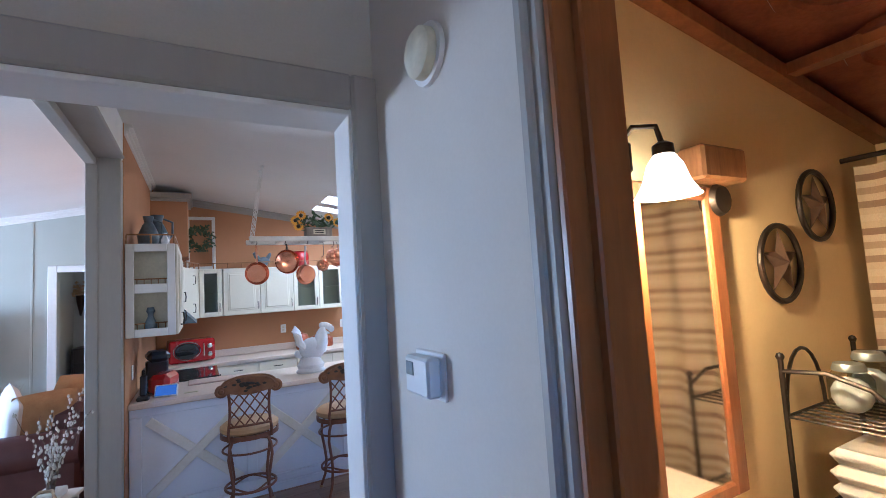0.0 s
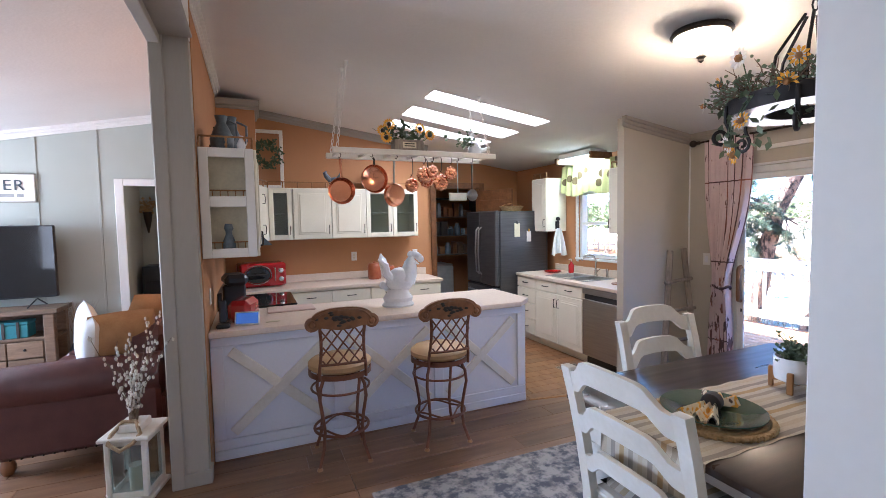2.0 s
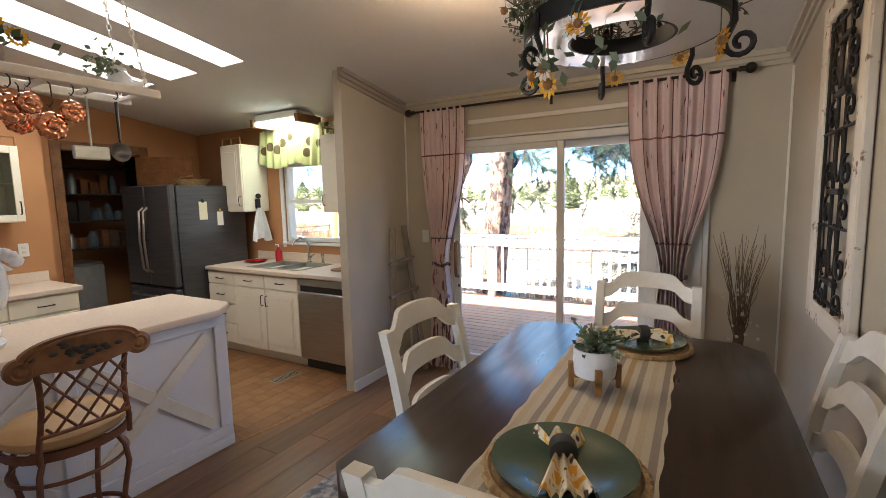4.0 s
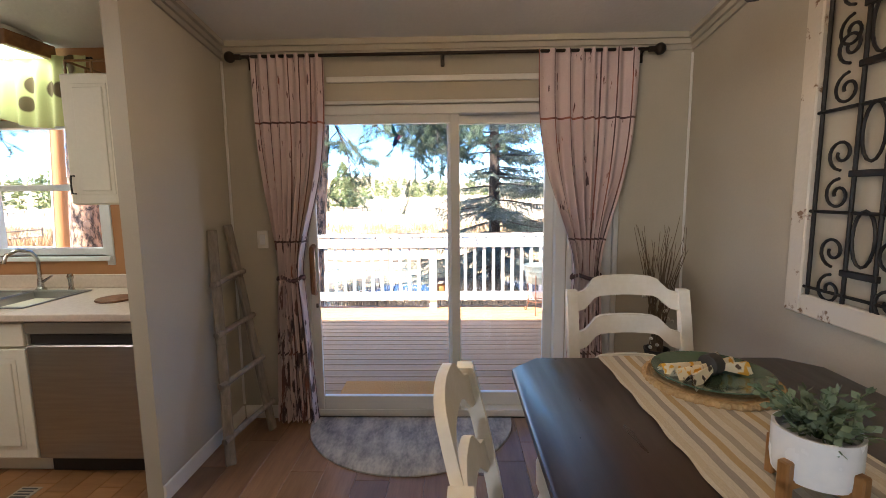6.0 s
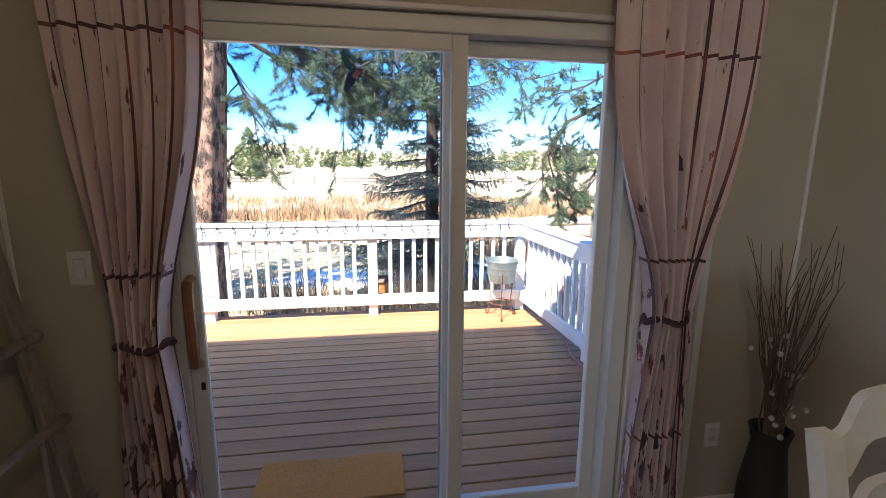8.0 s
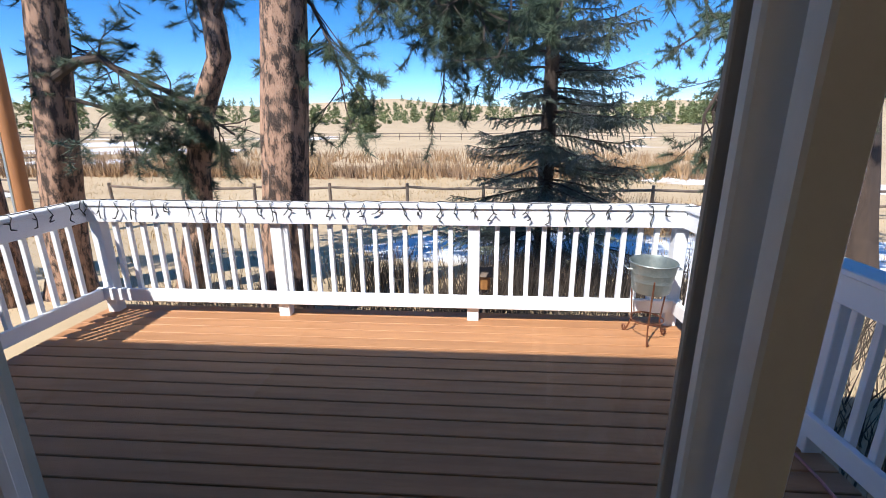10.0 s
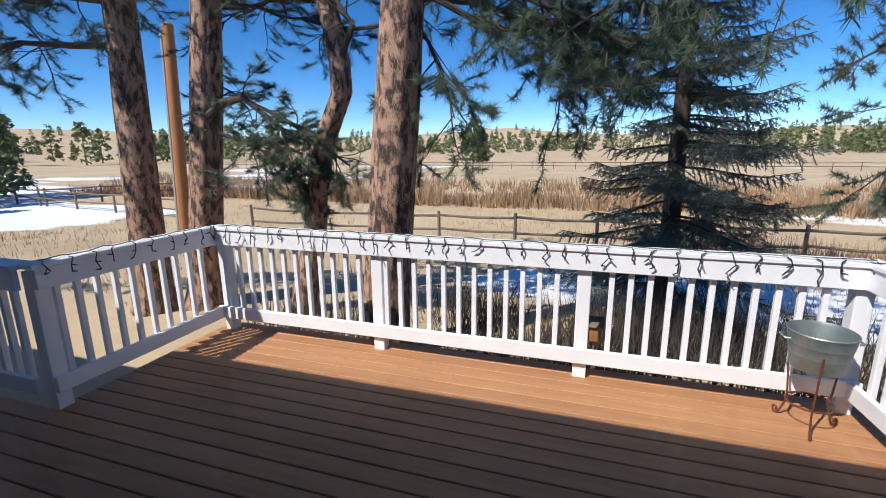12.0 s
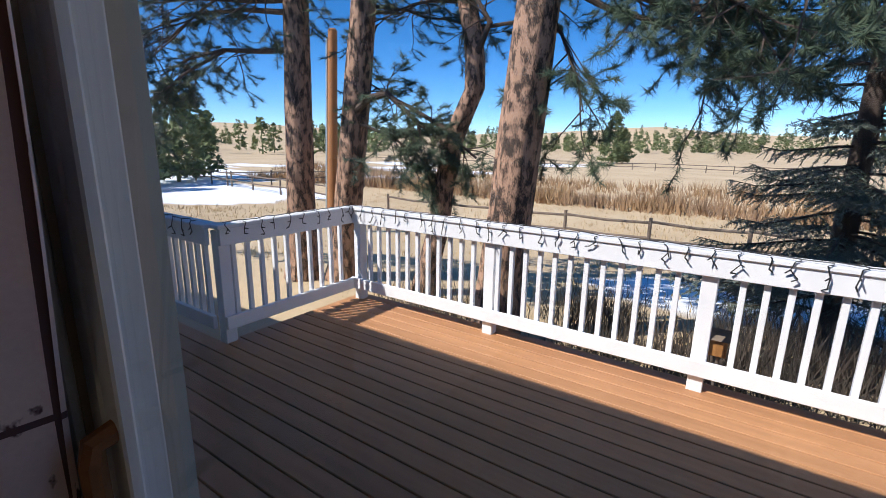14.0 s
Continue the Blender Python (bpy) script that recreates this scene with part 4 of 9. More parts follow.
# counters
g = G()
sy0, sy1, sx0_, sx1_ = 5.92, 6.62, 4.14, 4.56
for lo, hi in (((4.0, 5.103, .872), (4.688, sy0, .91)), ((4.0, sy1, .872), (4.688, 7.165, .91)), ((4.0, sy0, .872), (sx0_, sy1, .91)), ((sx1_, sy0, .872), (4.688, sy1, .91))):
    g.box(lo, hi, 0.004)
g.box((4.67, 5.103, 0.911), (4.688, 7.165, 1.0), 0.004)
solid("worktop", g, M_COUNTER, "beige laminate worktop round the sink", "worktop")
snk = thing("sink", (4.35, 6.27, 0.91), "double stainless steel sink set into the worktop", "sink")
g = G()
for a, b in ((-0.35, -0.01), (0.01, 0.35)):
    for lo, hi in (((-.21, a, -.16), (.21, b, -.155)), ((-.21, a, -.155), (-.2, b, 0.003)), ((.2, a, -.155), (.21, b, 0.003)), ((-.2, a, -.155), (.2, a + .01, .003)), ((-.2, b - .01, -.155), (.2, b, .003))):
        g.box(lo, hi, 0.002)
part("bowl", g, M_STEEL, snk)
g = G()
for lo, hi in (((-.235, -.37, .0015), (-.205, .37, .008)), ((.205, -.37, .0015), (.235, .37, .008)), ((-.205, -.37, .0015), (.205, -.35, .008)), ((-.205, .35, .0015), (.205, .37, .008)), ((-.205, -.012, .003), (.205, .012, .008))):
    g.box(lo, hi, 0.003)
part("rim", g, M_STEEL, snk)
fc = thing("faucet", (4.6, 6.25, 0.91), "brushed nickel gooseneck faucet behind the sink", "faucet")
part("base", G().lathe([(0.03, 0.001), (0.03, 0.012), (0.018, 0.025), (0.016, 0.08)]), M_CHROME, fc)
part("spout", G().tube([(0, 0, .07), (0, 0, .2), (-0.03, 0.01, .255), (-0.09, 0.03, .275), (-0.15, 0.05, .25), (-0.17, 0.055, .2)], 0.012, 10), M_CHROME, fc)
part("lever", G().tube([(0, -0.02, .06), (-0.02, -0.10, .10)], [0.01, 0.006], 8), M_CHROME, fc)
part("sprayer", G().lathe([(0.02, 0.001), (0.014, 0.02), (0.014, 0.07), (0.02, 0.09), (0.012, 0.11)], (0, -0.2, 0)), M_CHROME, fc)
tv = thing("trivet", (4.33, 5.55, 0.91), "round brown trivet on the sink worktop", "trivet")
part("disc", G().lathe([(0.1, 0.001), (0.105, 0.006), (0.1, 0.012), (0.06, 0.010)], n=28), M_REDWOOD, tv)
tr = thing("tray", (4.4, 6.86, 0.91), "red oval tray by the sink", "tray")
part("dish", G().lathe([(0.08, 0.001), (0.12, 0.02), (0.125, 0.022), (0.08, 0.006)], n=24), M_REDENAMEL, tr)
sb = thing("soap_bottle", (4.55, 6.66, 0.91), "red soap bottle with a white pump", "bottle")
part("bottle", G().lathe([(0.035, 0.001), (0.038, 0.02), (0.038, 0.11), (0.015, 0.14), (0.013, 0.16)]), M_REDENAMEL, sb)
part("pump", G().tube([(0, 0, .16), (0, 0, .19), (-0.04, 0, .19)], 0.006, 6), M_TRIM, sb)
# wall cabinets beside the window
GW = "wall cabinets of the kitchen"
cabinet("wall_cabinet", (4.36, 7.26), -90, 0.33, 0.325, 1.47, 0.73, [("door", 0.0, 1.475, 0.33, 0.72, 1)], "cream single door wall cabinet beside the window", GW)
cabinet("wall_cabinet", (4.36, 5.76), -90, 0.64, 0.325, 1.46, 0.73, [("door", 0.0, 1.465, 0.32, 0.72, 0), ("door", 0.32, 1.465, 0.32, 0.72, 1)], "cream wall cabinet above the dishwasher", GW)
def gallery(name, pts, z, label):
    """A little rail on posts along the top of the cabinets."""
    g, s = G(), G()
    pts = [Vector((x, y, z + 0.07)) for x, y in pts]
    g.tube(pts, 0.007, 6)
    for a, b in zip(pts, pts[1:]):
        n = max(1, round((b - a).length / 0.16))
        for i in range(n + 1):
            p = a.lerp(b, i / n)
            s.lathe([(0.006, 0), (0.009, 0.02), (0.005, 0.035), (0.008, 0.05), (0.005, 0.068)], (p.x, p.y, z), 8)
    t = thing(name, (0, 0, 0), label, "rail", "gallery rails on the cabinets")
    part("rail", g, M_HONEY, t)
    part("spindles", s, M_HONEY, t, kind="stuff")
gallery("gallery_rail", [(4.37, 6.95), (4.37, 7.25)], 2.2, "thin wooden gallery rail on the wall cabinet")
gallery("gallery_rail", [(4.37, 5.14), (4.37, 5.74), (4.66, 5.74)], 2.19, "thin wooden gallery rail above the dishwasher")

# towel on the cabinet's side
tw = thing("dish_towel", (4.52, 6.92, 1.45), "white dish towel hanging from a black hook", "towel")
def towel_fn(u, v):
    w = 0.03 + 0.09 * v ** 0.7
    x = (u - 0.5) * 2 * w
    return Vector((x, -0.02 - 0.025 * math.sin(u * 14) * (0.4 + v) - 0.01, 0.06 - 0.36 * v - 0.02 * math.sin(u * 9) * v))
part("cloth", G().sheet(towel_fn, 24, 14), M_WHITECLOTH, tw)
part("hook", G().box((-0.03, -0.02, 0.05), (0.03, 0.008, 0.16), 0.008).ball((0, -0.02, 0.19), 0.03, 10, s=(1.3, .4, 1)), M_IRON, tw)

# valance
M_VAL = mat("yellow green rooster valance cloth", (0.52, 0.52, 0.24), 0.9, second=(0.50, 0.50, 0.25), scale=3, fine=200, bump=0.15)
n, L, b = nodes_of(M_VAL)
co, mp, vo, rp, mx = (n.new("ShaderNode" + q) for q in ("TexCoord", "Mapping", "TexVoronoi", "ValToRGB", "MixRGB"))
L(co.outputs["Object"], mp.inputs["Vector"])
mp.inputs["Scale"].default_value = (1, 8, 6)
vo.inputs["Scale"].default_value = 1.0
L(mp.outputs["Vector"], vo.inputs["Vector"])
rp.color_ramp.elements[0].position, rp.color_ramp.elements[1].position = 0.28, 0.34
rp.color_ramp.elements[0].color, rp.color_ramp.elements[1].color = (1, 1, 1, 1), (0, 0, 0, 1)
L(vo.outputs["Distance"], rp.inputs["Fac"])
L(rp.outputs["Color"], mx.inputs["Fac"])
L(b.inputs["Base Color"].links[0].from_socket, mx.inputs[1])
mx.inputs[2].default_value = (0.10, 0.065, 0.03, 1)
L(mx.outputs[0], b.inputs["Base Color"])
def valance_fn(u, v):
    y = 5.80 + 1.10 * u
    drop = 0.36 + 0.07 * abs(math.sin(u * math.pi * 2.0)) ** 0.8
    return Vector((4.60 + 0.022 * math.sin(u * 62) * (0.5 + 0.5 * v) - 0.02 * v, y, 2.36 - drop * v))
va = thing("valance", (0, 0, 0), "yellow green valance printed with roosters over the window", "curtain")
part("cloth", G().sheet(valance_fn, 130, 10), M_VAL, va)
part("rod", G().tube([(4.62, 5.78, 2.345), (4.62, 6.92, 2.345)], 0.01, 8), M_BRONZE, va)
# fluorescent box
fx = thing("ceiling_light", (4.47, 6.35, 2.36), "boxy fluorescent ceiling light with wooden ends", "lamp")
part("diffuser", B((-0.14, -0.30, -0.015), (0.14, 0.30, 0.03), 0.01), M_TUBE, fx, "glowing pale green diffuser")
for y in (-0.345, 0.302):
    part("end_cap", B((-0.16, y, -0.02), (0.16, y + 0.043, 0.06), 0.004), M_REDWOOD, fx, "brown wooden end")
part("back_plate", B((-0.13, -0.3, 0.032), (0.13, 0.3, 0.10), 0.004), M_TRIM, fx)
# refrigerator: front faces -x
fr = thing("refrigerator", (3.70, 7.19, 0), "dark stainless steel french door refrigerator", "refrigerator")
part("body", B((0.075, 0, 0.03), (0.86, 0.90, 1.76), 0.008), M_DARKSTEEL, fr, "dark grey side panels")
for i, (a, b) in enumerate(((0.004, 0.448), (0.452, 0.896))):
    d = part("door", B((0, a, 0.72), (0.07, b, 1.77), 0.014), M_DARKSTEEL, fr)
    y = 0.41 if i == 0 else 0.49
    part("handle", G().tube([(0.0, y, 0.86), (-0.045, y, 0.9), (-0.06, y, 1.2), (-0.045, y, 1.5), (0.0, y, 1.54)], 0.012, 8), M_STEEL, d, "curved steel handle")
d = part("freezer_drawer", B((0, 0.004, 0.06), (0.07, 0.896, 0.70), 0.014), M_DARKSTEEL, fr)
part("handle", G().tube([(0.0, .12, 0.62), (-0.045, .14, 0.62), (-0.045, .76, 0.62), (0.0, .78, 0.62)], 0.012, 8), M_STEEL, d)
for x, z, w, h, m_, lab in ((0.30, 1.40, 0.09, 0.19, M_PAPER, "cream note pad"), (0.50, 1.33, 0.07, 0.15, M_TRIM, "white paper slip")):
    nt = thing("fridge_note", (3.70 + x, 7.188, z), lab + " held on the refrigerator side", "note", "notes on the refrigerator")
    part("sheet", B((0, -0.004, 0), (w, 0, h), 0.001), m_, nt)
    part("magnet", B((w * .35, -0.012, h - 0.01), (w * .65, 0, h + 0.03), 0.004), M_YELLOW if m_ is M_TRIM else M_BLACK, nt)
bk = thing("basket", (4.15, 7.5, 1.762), "flat orange wicker basket on top of the refrigerator", "basket")
part("body", G().lathe([(0.13, 0.0), (0.19, 0.07), (0.2, 0.075), (0.18, 0.072), (0.12, 0.01)], n=28, flat=0.7), M_STRAW, bk)
part("handle", G().tube([(-0.19, 0, .06), (-0.12, 0, .1), (0, 0, .115), (0.12, 0, .1), (0.19, 0, .06)], 0.008, 6), M_HONEY, bk)
# pantry: open door, shelves, appliance
pd = thing("pantry_door", (3.93, 8.17, 0), "open dark brown wooden pantry door", "door", rz=-70)
part("leaf", B((0, -0.02, 0.01), (0.7, 0.02, 2.1), 0.004), M_REDWOOD, pd)
for x0, z0, z1 in ((0.08, 0.2, 0.9), (0.08, 1.05, 1.95)):
    part("panel", B((x0, -0.028, z0), (0.62, -0.018, z1), 0.008), M_REDWOOD, pd)
# the pantry's dimness is put into the shelf's near-black colour
ps = thing("pantry_shelf", (3.15, 8.95, 0), "shelf full of jars and tins, coloured dark for the dim pantry", "shelf")
g = G()
for z in (0.05, 1.05, 1.38, 1.70, 2.02):
    g.box((0, 0, z), (1.2, 0.35, z + 0.02))
g.box((-0.02, 0, 0), (0, 0.35, 2.2)).box((1.2, 0, 0), (1.22, 0.35, 2.2))
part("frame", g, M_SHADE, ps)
rr = random.Random(3)
for z in (1.07, 1.40, 1.72):
    x = 0.05
    while x < 1.1:
        w, h = rr.uniform(0.07, 0.13), rr.uniform(0.1, 0.24)
        j = thing("jar" if rr.random() < .6 else "box", (3.15 + x + w / 2, 9.08, z), "small food container, some coloured dark for the dim pantry", "container", "containers on the pantry shelf")
        if j.name.startswith("jar"):
            part("body", G().lathe([(w * .45, 0), (w * .47, h * .7), (w * .3, h * .85), (w * .32, h)], n=12), rr.choice((M_TIN, M_TERRACOTTA, M_BLUEGREY)), j)
        else:
            # dark box colours stand in for the dim light back here
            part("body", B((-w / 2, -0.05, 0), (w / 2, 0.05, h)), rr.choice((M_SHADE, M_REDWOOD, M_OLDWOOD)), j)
        x += w + 0.02
wm = thing("washing_machine", (3.20, 8.42, 0), "grey front of a washing machine in the pantry", "washing machine")
part("body", B((0, 0, 0.02), (0.42, 0.5, 0.92), 0.012), M_TIN, wm)
part("lid", B((0.01, 0.01, 0.922), (0.41, 0.49, 0.95), 0.008), M_STEEL, wm)

# back run
yb = 7.12
cabinet("base_cabinet", (1.01, yb), 0, 0.92, 0.605, 0, 0.87, [("drawer", 0, 0.72, 0.455, 0.14, 1), ("drawer", 0.46, 0.72, 0.455, 0.14, 1), ("door", 0, 0.11, 0.455, 0.6, 1), ("door", 0.46, 0.11, 0.455, 0.6, 0)], "cream base cabinet with two drawers along the back wall", GRP, 0.1)
cabinet("base_cabinet", (1.935, yb), 0, 0.91, 0.605, 0, 0.87, [("drawer", 0, 0.72, 0.45, 0.14, 1), ("drawer", 0.455, 0.72, 0.45, 0.14, 1), ("door", 0, 0.11, 0.45, 0.6, 1), ("door", 0.455, 0.11, 0.45, 0.6, 0)], "cream base cabinet with two drawers beside the pantry", GRP, 0.1)
g = G()
g.box((0.345, 7.085, .872), (2.87, 7.728, .91), 0.004)
g.box((0.345, 7.712, .911), (2.87, 7.728, 1.0), 0.003)
solid("worktop", g, M_COUNTER, "beige laminate worktop along the back wall", "worktop")
cabinet("base_cabinet", (0.99, 6.88), 90, 0.2, 0.64, 0, 0.87, [("door", 0.0, 0.11, 0.2, 0.75, 0)], "narrow cream base cabinet in the corner", GRP, 0.1)
# range
rg = thing("range", (0.345, 6.1, 0), "black glass topped electric range", "range")
part("body", B((0, 0, 0.02), (0.63, 0.76, 0.895), 0.006), M_BLACK, rg)
part("cooktop", B((-0.0, -0.002, 0.897), (0.655, 0.762, 0.915), 0.006), M_SCREEN, rg, "glossy black glass top")
part("control_panel", B((0.0, 0.01, 0.917), (0.06, 0.75, 1.05), 0.008), M_BLACK, rg)
part("oven_door", B((0.632, 0.02, 0.2), (0.665, 0.74, 0.80), 0.008), M_SCREEN, rg)
part("handle", G().tube([(0.665, 0.06, 0.75), (0.70, 0.07, 0.76), (0.70, 0.69, 0.76), (0.665, 0.70, 0.75)], 0.011, 8), M_STEEL, rg)
# upper cabinets of the back wall
fronts = [("glass", 0.0, 1.455, 0.26, 0.60, 1), ("door", 0.27, 1.455, 0.44, 0.60, 1), ("door", 0.715, 1.455, 0.425, 0.60, 1)]
cabinet("wall_cabinet", (0.83, 7.41), 0, 1.14, 0.315, 1.45, 0.61, fronts, "cream wall cabinet with one glass and two panelled doors", GW, hollow=True)
cabinet("wall_cabinet", (1.972, 7.41), 0, 0.688, 0.315, 1.45, 0.61, [("glass", 0, 1.455, 0.34, 0.60, 1), ("glass", 0.345, 1.455, 0.34, 0.60, 1)], "cream wall cabinet with two glass doors", GW, hollow=True)
gallery("gallery_rail", [(0.68, 7.0), (0.83, 7.42), (2.65, 7.42)], 2.062, "thin wooden gallery rail along the back wall cabinets")
# corner unit and hood
cc = thing("corner_cabinet", (0.345, 6.86, 0), "cream corner wall cabinet with dark handles", "cabinet", GW)
g = G()
pl = [(0, 0), (0.315, 0), (0.483, 0.55), (0.483, 0.865), (0, 0.865)]
g.add([(x, y, 1.45) for x, y in pl] + [(x, y, 2.06) for x, y in pl], [(4, 3, 2, 1, 0), (5, 6, 7, 8, 9)] + [(i, (i + 1) % 5, (i + 1) % 5 + 5, i + 5) for i in range(5)])
part("body", g, M_CABINET, cc)
hg = G()
pull(hg, (0.42, 0.33, 1.58), (0, 0, 1), (0.95, -0.3, 0))
pull(hg, (0.42, 0.33, 1.92), (0, 0, 1), (0.95, -0.3, 0))
part("handle", hg, M_BRONZE, cc)
hd = thing("range_hood", (0.345, 6.12, 1.45), "blue grey range hood under the wall cabinet", "range hood")
g = G()
a, b_ = [(0, 0, 0), (0.46, 0, 0), (0.46, 0.72, 0), (0, 0.72, 0)], [(0, 0.03, 0.14), (0.33, 0.03, 0.14), (0.33, 0.69, 0.14), (0, 0.69, 0.14)]
g.add(a + b_, [(3, 2, 1, 0), (4, 5, 6, 7), (0, 1, 5, 4), (1, 2, 6, 5), (2, 3, 7, 6), (3, 0, 4, 7)])
part("canopy", g, M_BLUEGREY, hd)
cabinet("wall_cabinet", (0.66, 6.12), 90, 0.72, 0.315, 1.6, 0.50, [("door", 0.0, 1.605, 0.36, 0.49, 1), ("door", 0.36, 1.605, 0.36, 0.49, 0)], "cream wall cabinet over the range hood", GW)
# end cabinet with an open glazed end
ec = thing("wall_cabinet", (0.345, 5.075, 0), "white wall cabinet with a glazed end showing two shelves", "cabinet", GW)
g = G()
W, D, z0, z1 = 0.325, 1.02, 1.42, 2.13
g.box((0, 0, z0), (W, D, z0 + 0.02)).box((0, 0, z1 - 0.02), (W, D, z1)).box((0, D - 0.02, z0), (W, D, z1)).box((0, 0.02, z0), (0.012, D, z1)).box((0.0, 0.02, 1.775), (W - 0.02, D - 0.02, 1.79))
part("body", g, M_CABINET, ec)
g = G()
for a, b, c, d in ((0, 0.055, z0, z1), (W - 0.055, W, z0, z1), (0.055, W - 0.055, z0, z0 + 0.06), (0.055, W - 0.055, z1 - 0.06, z1), (0.055, W - 0.055, 1.75, 1.82)):
    g.box((a, -0.02, c), (b, -0.001, d), 0.003)
part("end_frame", g, M_TRIM, ec, "white glazed end frame")
# panel added just behind the end frame to keep the inside light
part("inner_back", B((0.014, 0.11, z0 + 0.021), (W - 0.02, 0.122, z1 - 0.021), 0.002), M_PAPER, ec, "beige panel added close behind the end frame")
g = G()
for z in (z0 + 0.10, 1.86):
    g.tube([(0.055, 0.03, z), (W - 0.055, 0.03, z)], 0.005, 6)
    for k in range(5):
        g.tube([(0.07 + k * 0.046, 0.03, z - 0.05), (0.07 + k * 0.046, 0.03, z)], 0.003, 5)
part("plate_rail", g, M_HONEY, ec, "thin wooden plate rail")
for y0, hx in ((0.0, 1), (0.34, 0), (0.68, 1)):
    d = part("door", panel_front(0.335, z1 - z0), M_CABINET, ec)
    d.matrix_basis = pose(W, y0, z0, 0, 0, 90)
    hg = pull(G(), (0.03 if hx == 0 else 0.305, -0.018, 0.11), (0, 0, 1), (0, -1, 0))
    part("handle", hg, M_BRONZE, d)
gallery("gallery_rail", [(0.355, 5.06), (0.665, 5.06), (0.665, 6.1)], 2.131, "thin wooden gallery rail on the end cabinet")
fg = thing("bottle", (0.50, 5.125, 1.441), "clear glass bottle shaped like a little figure on the shelf", "bottle")
part("body", G().lathe([(0.03, 0.0), (0.042, 0.03), (0.04, 0.08), (0.02, 0.13), (0.02, 0.15), (0.03, 0.17), (0.022, 0.2)], n=16), M_BLUEGREY, fg)
# ornaments on top of the cabinets
def jug(name, at, h, m, label, spout=True):
    t = thing(name, at, label, "ornament", "ornaments on the cabinets")
    part("body", G().lathe([(h * .2, 0.0), (h * .3, h * .15), (h * .32, h * .35), (h * .2, h * .65), (h * .12, h * .8), (h * .17, h), (h * .13, h * .99), (h * .1, h * .8)], n=18, caps=False), m, t)
    part("handle", G().tube([(h * .16, 0, h * .9), (h * .38, 0, h * .8), (h * .38, 0, h * .45), (h * .3, 0, h * .3)], h * .03, 6), m, t)
    return t
jug("pitcher", (0.48, 5.25, 2.131), 0.24, M_BLUEGREY, "dark blue grey pitcher on the end cabinet")
jug("coffee_pot", (0.52, 5.55, 2.131), 0.30, M_BLUEGREY, "blue enamel coffee pot on the end cabinet")
jug("creamer", (0.60, 5.12, 2.131), 0.09, M_WHITEGLAZE, "small white creamer on the end cabinet")
jug("pitcher", (0.45, 5.45, 2.131), 0.2, M_SHADE, "small dark pitcher on the end cabinet")
wf = thing("wreath_frame", (0.86, 7.68, 2.07), "old window frame with a dark green wreath leaning on the wall", "wall decor")
g = G()
for a, b, c, d in ((-0.17, -0.13, 0, .70), (0.13, 0.17, 0, .70), (-0.13, 0.13, 0, 0.04), (-0.13, 0.13, 0.66, 0.70)):
    g.box((a, -0.03, c), (b, 0.0, d), 0.004)
part("frame", g, M_WHITEWOOD, wf)
g = G()
rr = random.Random(5)
for k in range(260):
    a = rr.uniform(0, 2 * math.pi)
    r_ = 0.13 + rr.gauss(0, 0.025)
    p = Vector((-0.02 + r_ * math.cos(a), -0.05 + rr.uniform(-.02, .02), 0.40 + r_ * math.sin(a)))
    d = Vector((rr.uniform(-1, 1), rr.uniform(-1, .2), rr.uniform(-1, 1))).normalized() * 0.05
    w = d.cross(Vector((0, 1, 0.3))).normalized() * 0.012
    g.add([p, p + d * .5 + w, p + d, p + d * .5 - w], [(0, 1, 2, 3)])
part("wreath", g, M_GREENLEAF, wf)
rst = thing("rooster_figurine", (1.62, 7.55, 2.062), "small dark rooster figurine on the back cabinets", "figurine")
part("body", G().ball((0, 0, 0.09), 0.06, 12, s=(1.3, .7, 1)).tube([(0.04, 0, .12), (0.07, 0, .17), (0.08, 0, .2)], [.03, .025, .015], 8).tube([(-0.05, 0, .1), (-0.1, 0, .16), (-0.12, 0, .2), (-0.1, 0, .22)], [.03, .03, .025, .01], 8).lathe([(0.04, 0), (0.03, 0.04), (.02, .05)], n=10), M_BLUEGREY, rst)
rb = thing("crock", (2.10, 7.55, 2.062), "dark red crock on the back cabinets", "crock")
part("body", G().lathe([(0.10, 0), (0.12, 0.03), (0.12, 0.17), (0.10, 0.2), (0.11, 0.21)], n=20), M_REDENAMEL, rb)
# back counter things
mwv = thing("microwave", (0.50, 7.33, 0.911), "red retro microwave oven in the corner of the worktop", "microwave", rz=8)
part("body", B((0, 0, 0.012), (0.50, 0.34, 0.28), 0.02), M_REDENAMEL, mwv)
part("window", G().lathe([(0.105, 0.0), (0.105, 0.008), (0.09, 0.012)], n=24, m=pose(0.19, -0.001, 0.15, 90, 0, 0) @ Matrix.Diagonal((1.25, .9, 1, 1))), M_SCREEN, mwv)
part("trim_ring", G().tube([(0.19 + 0.145 * math.cos(a / 24 * 2 * math.pi), -0.006, 0.15 + 0.105 * math.sin(a / 24 * 2 * math.pi)) for a in range(24)], 0.006, 6, True), M_CHROME, mwv)
part("handle", G().tube([(0.37, 0, 0.07), (0.37, -0.035, 0.08), (0.37, -0.035, 0.22), (0.37, 0, 0.23)], 0.008, 8), M_CHROME, mwv)
for z in (0.09, 0.19):
    part("knob", G().lathe([(0.028, 0), (0.028, .015), (.02, .02)], n=16, m=pose(0.44, 0, z, 90, 0, 0)), M_CHROME, mwv)
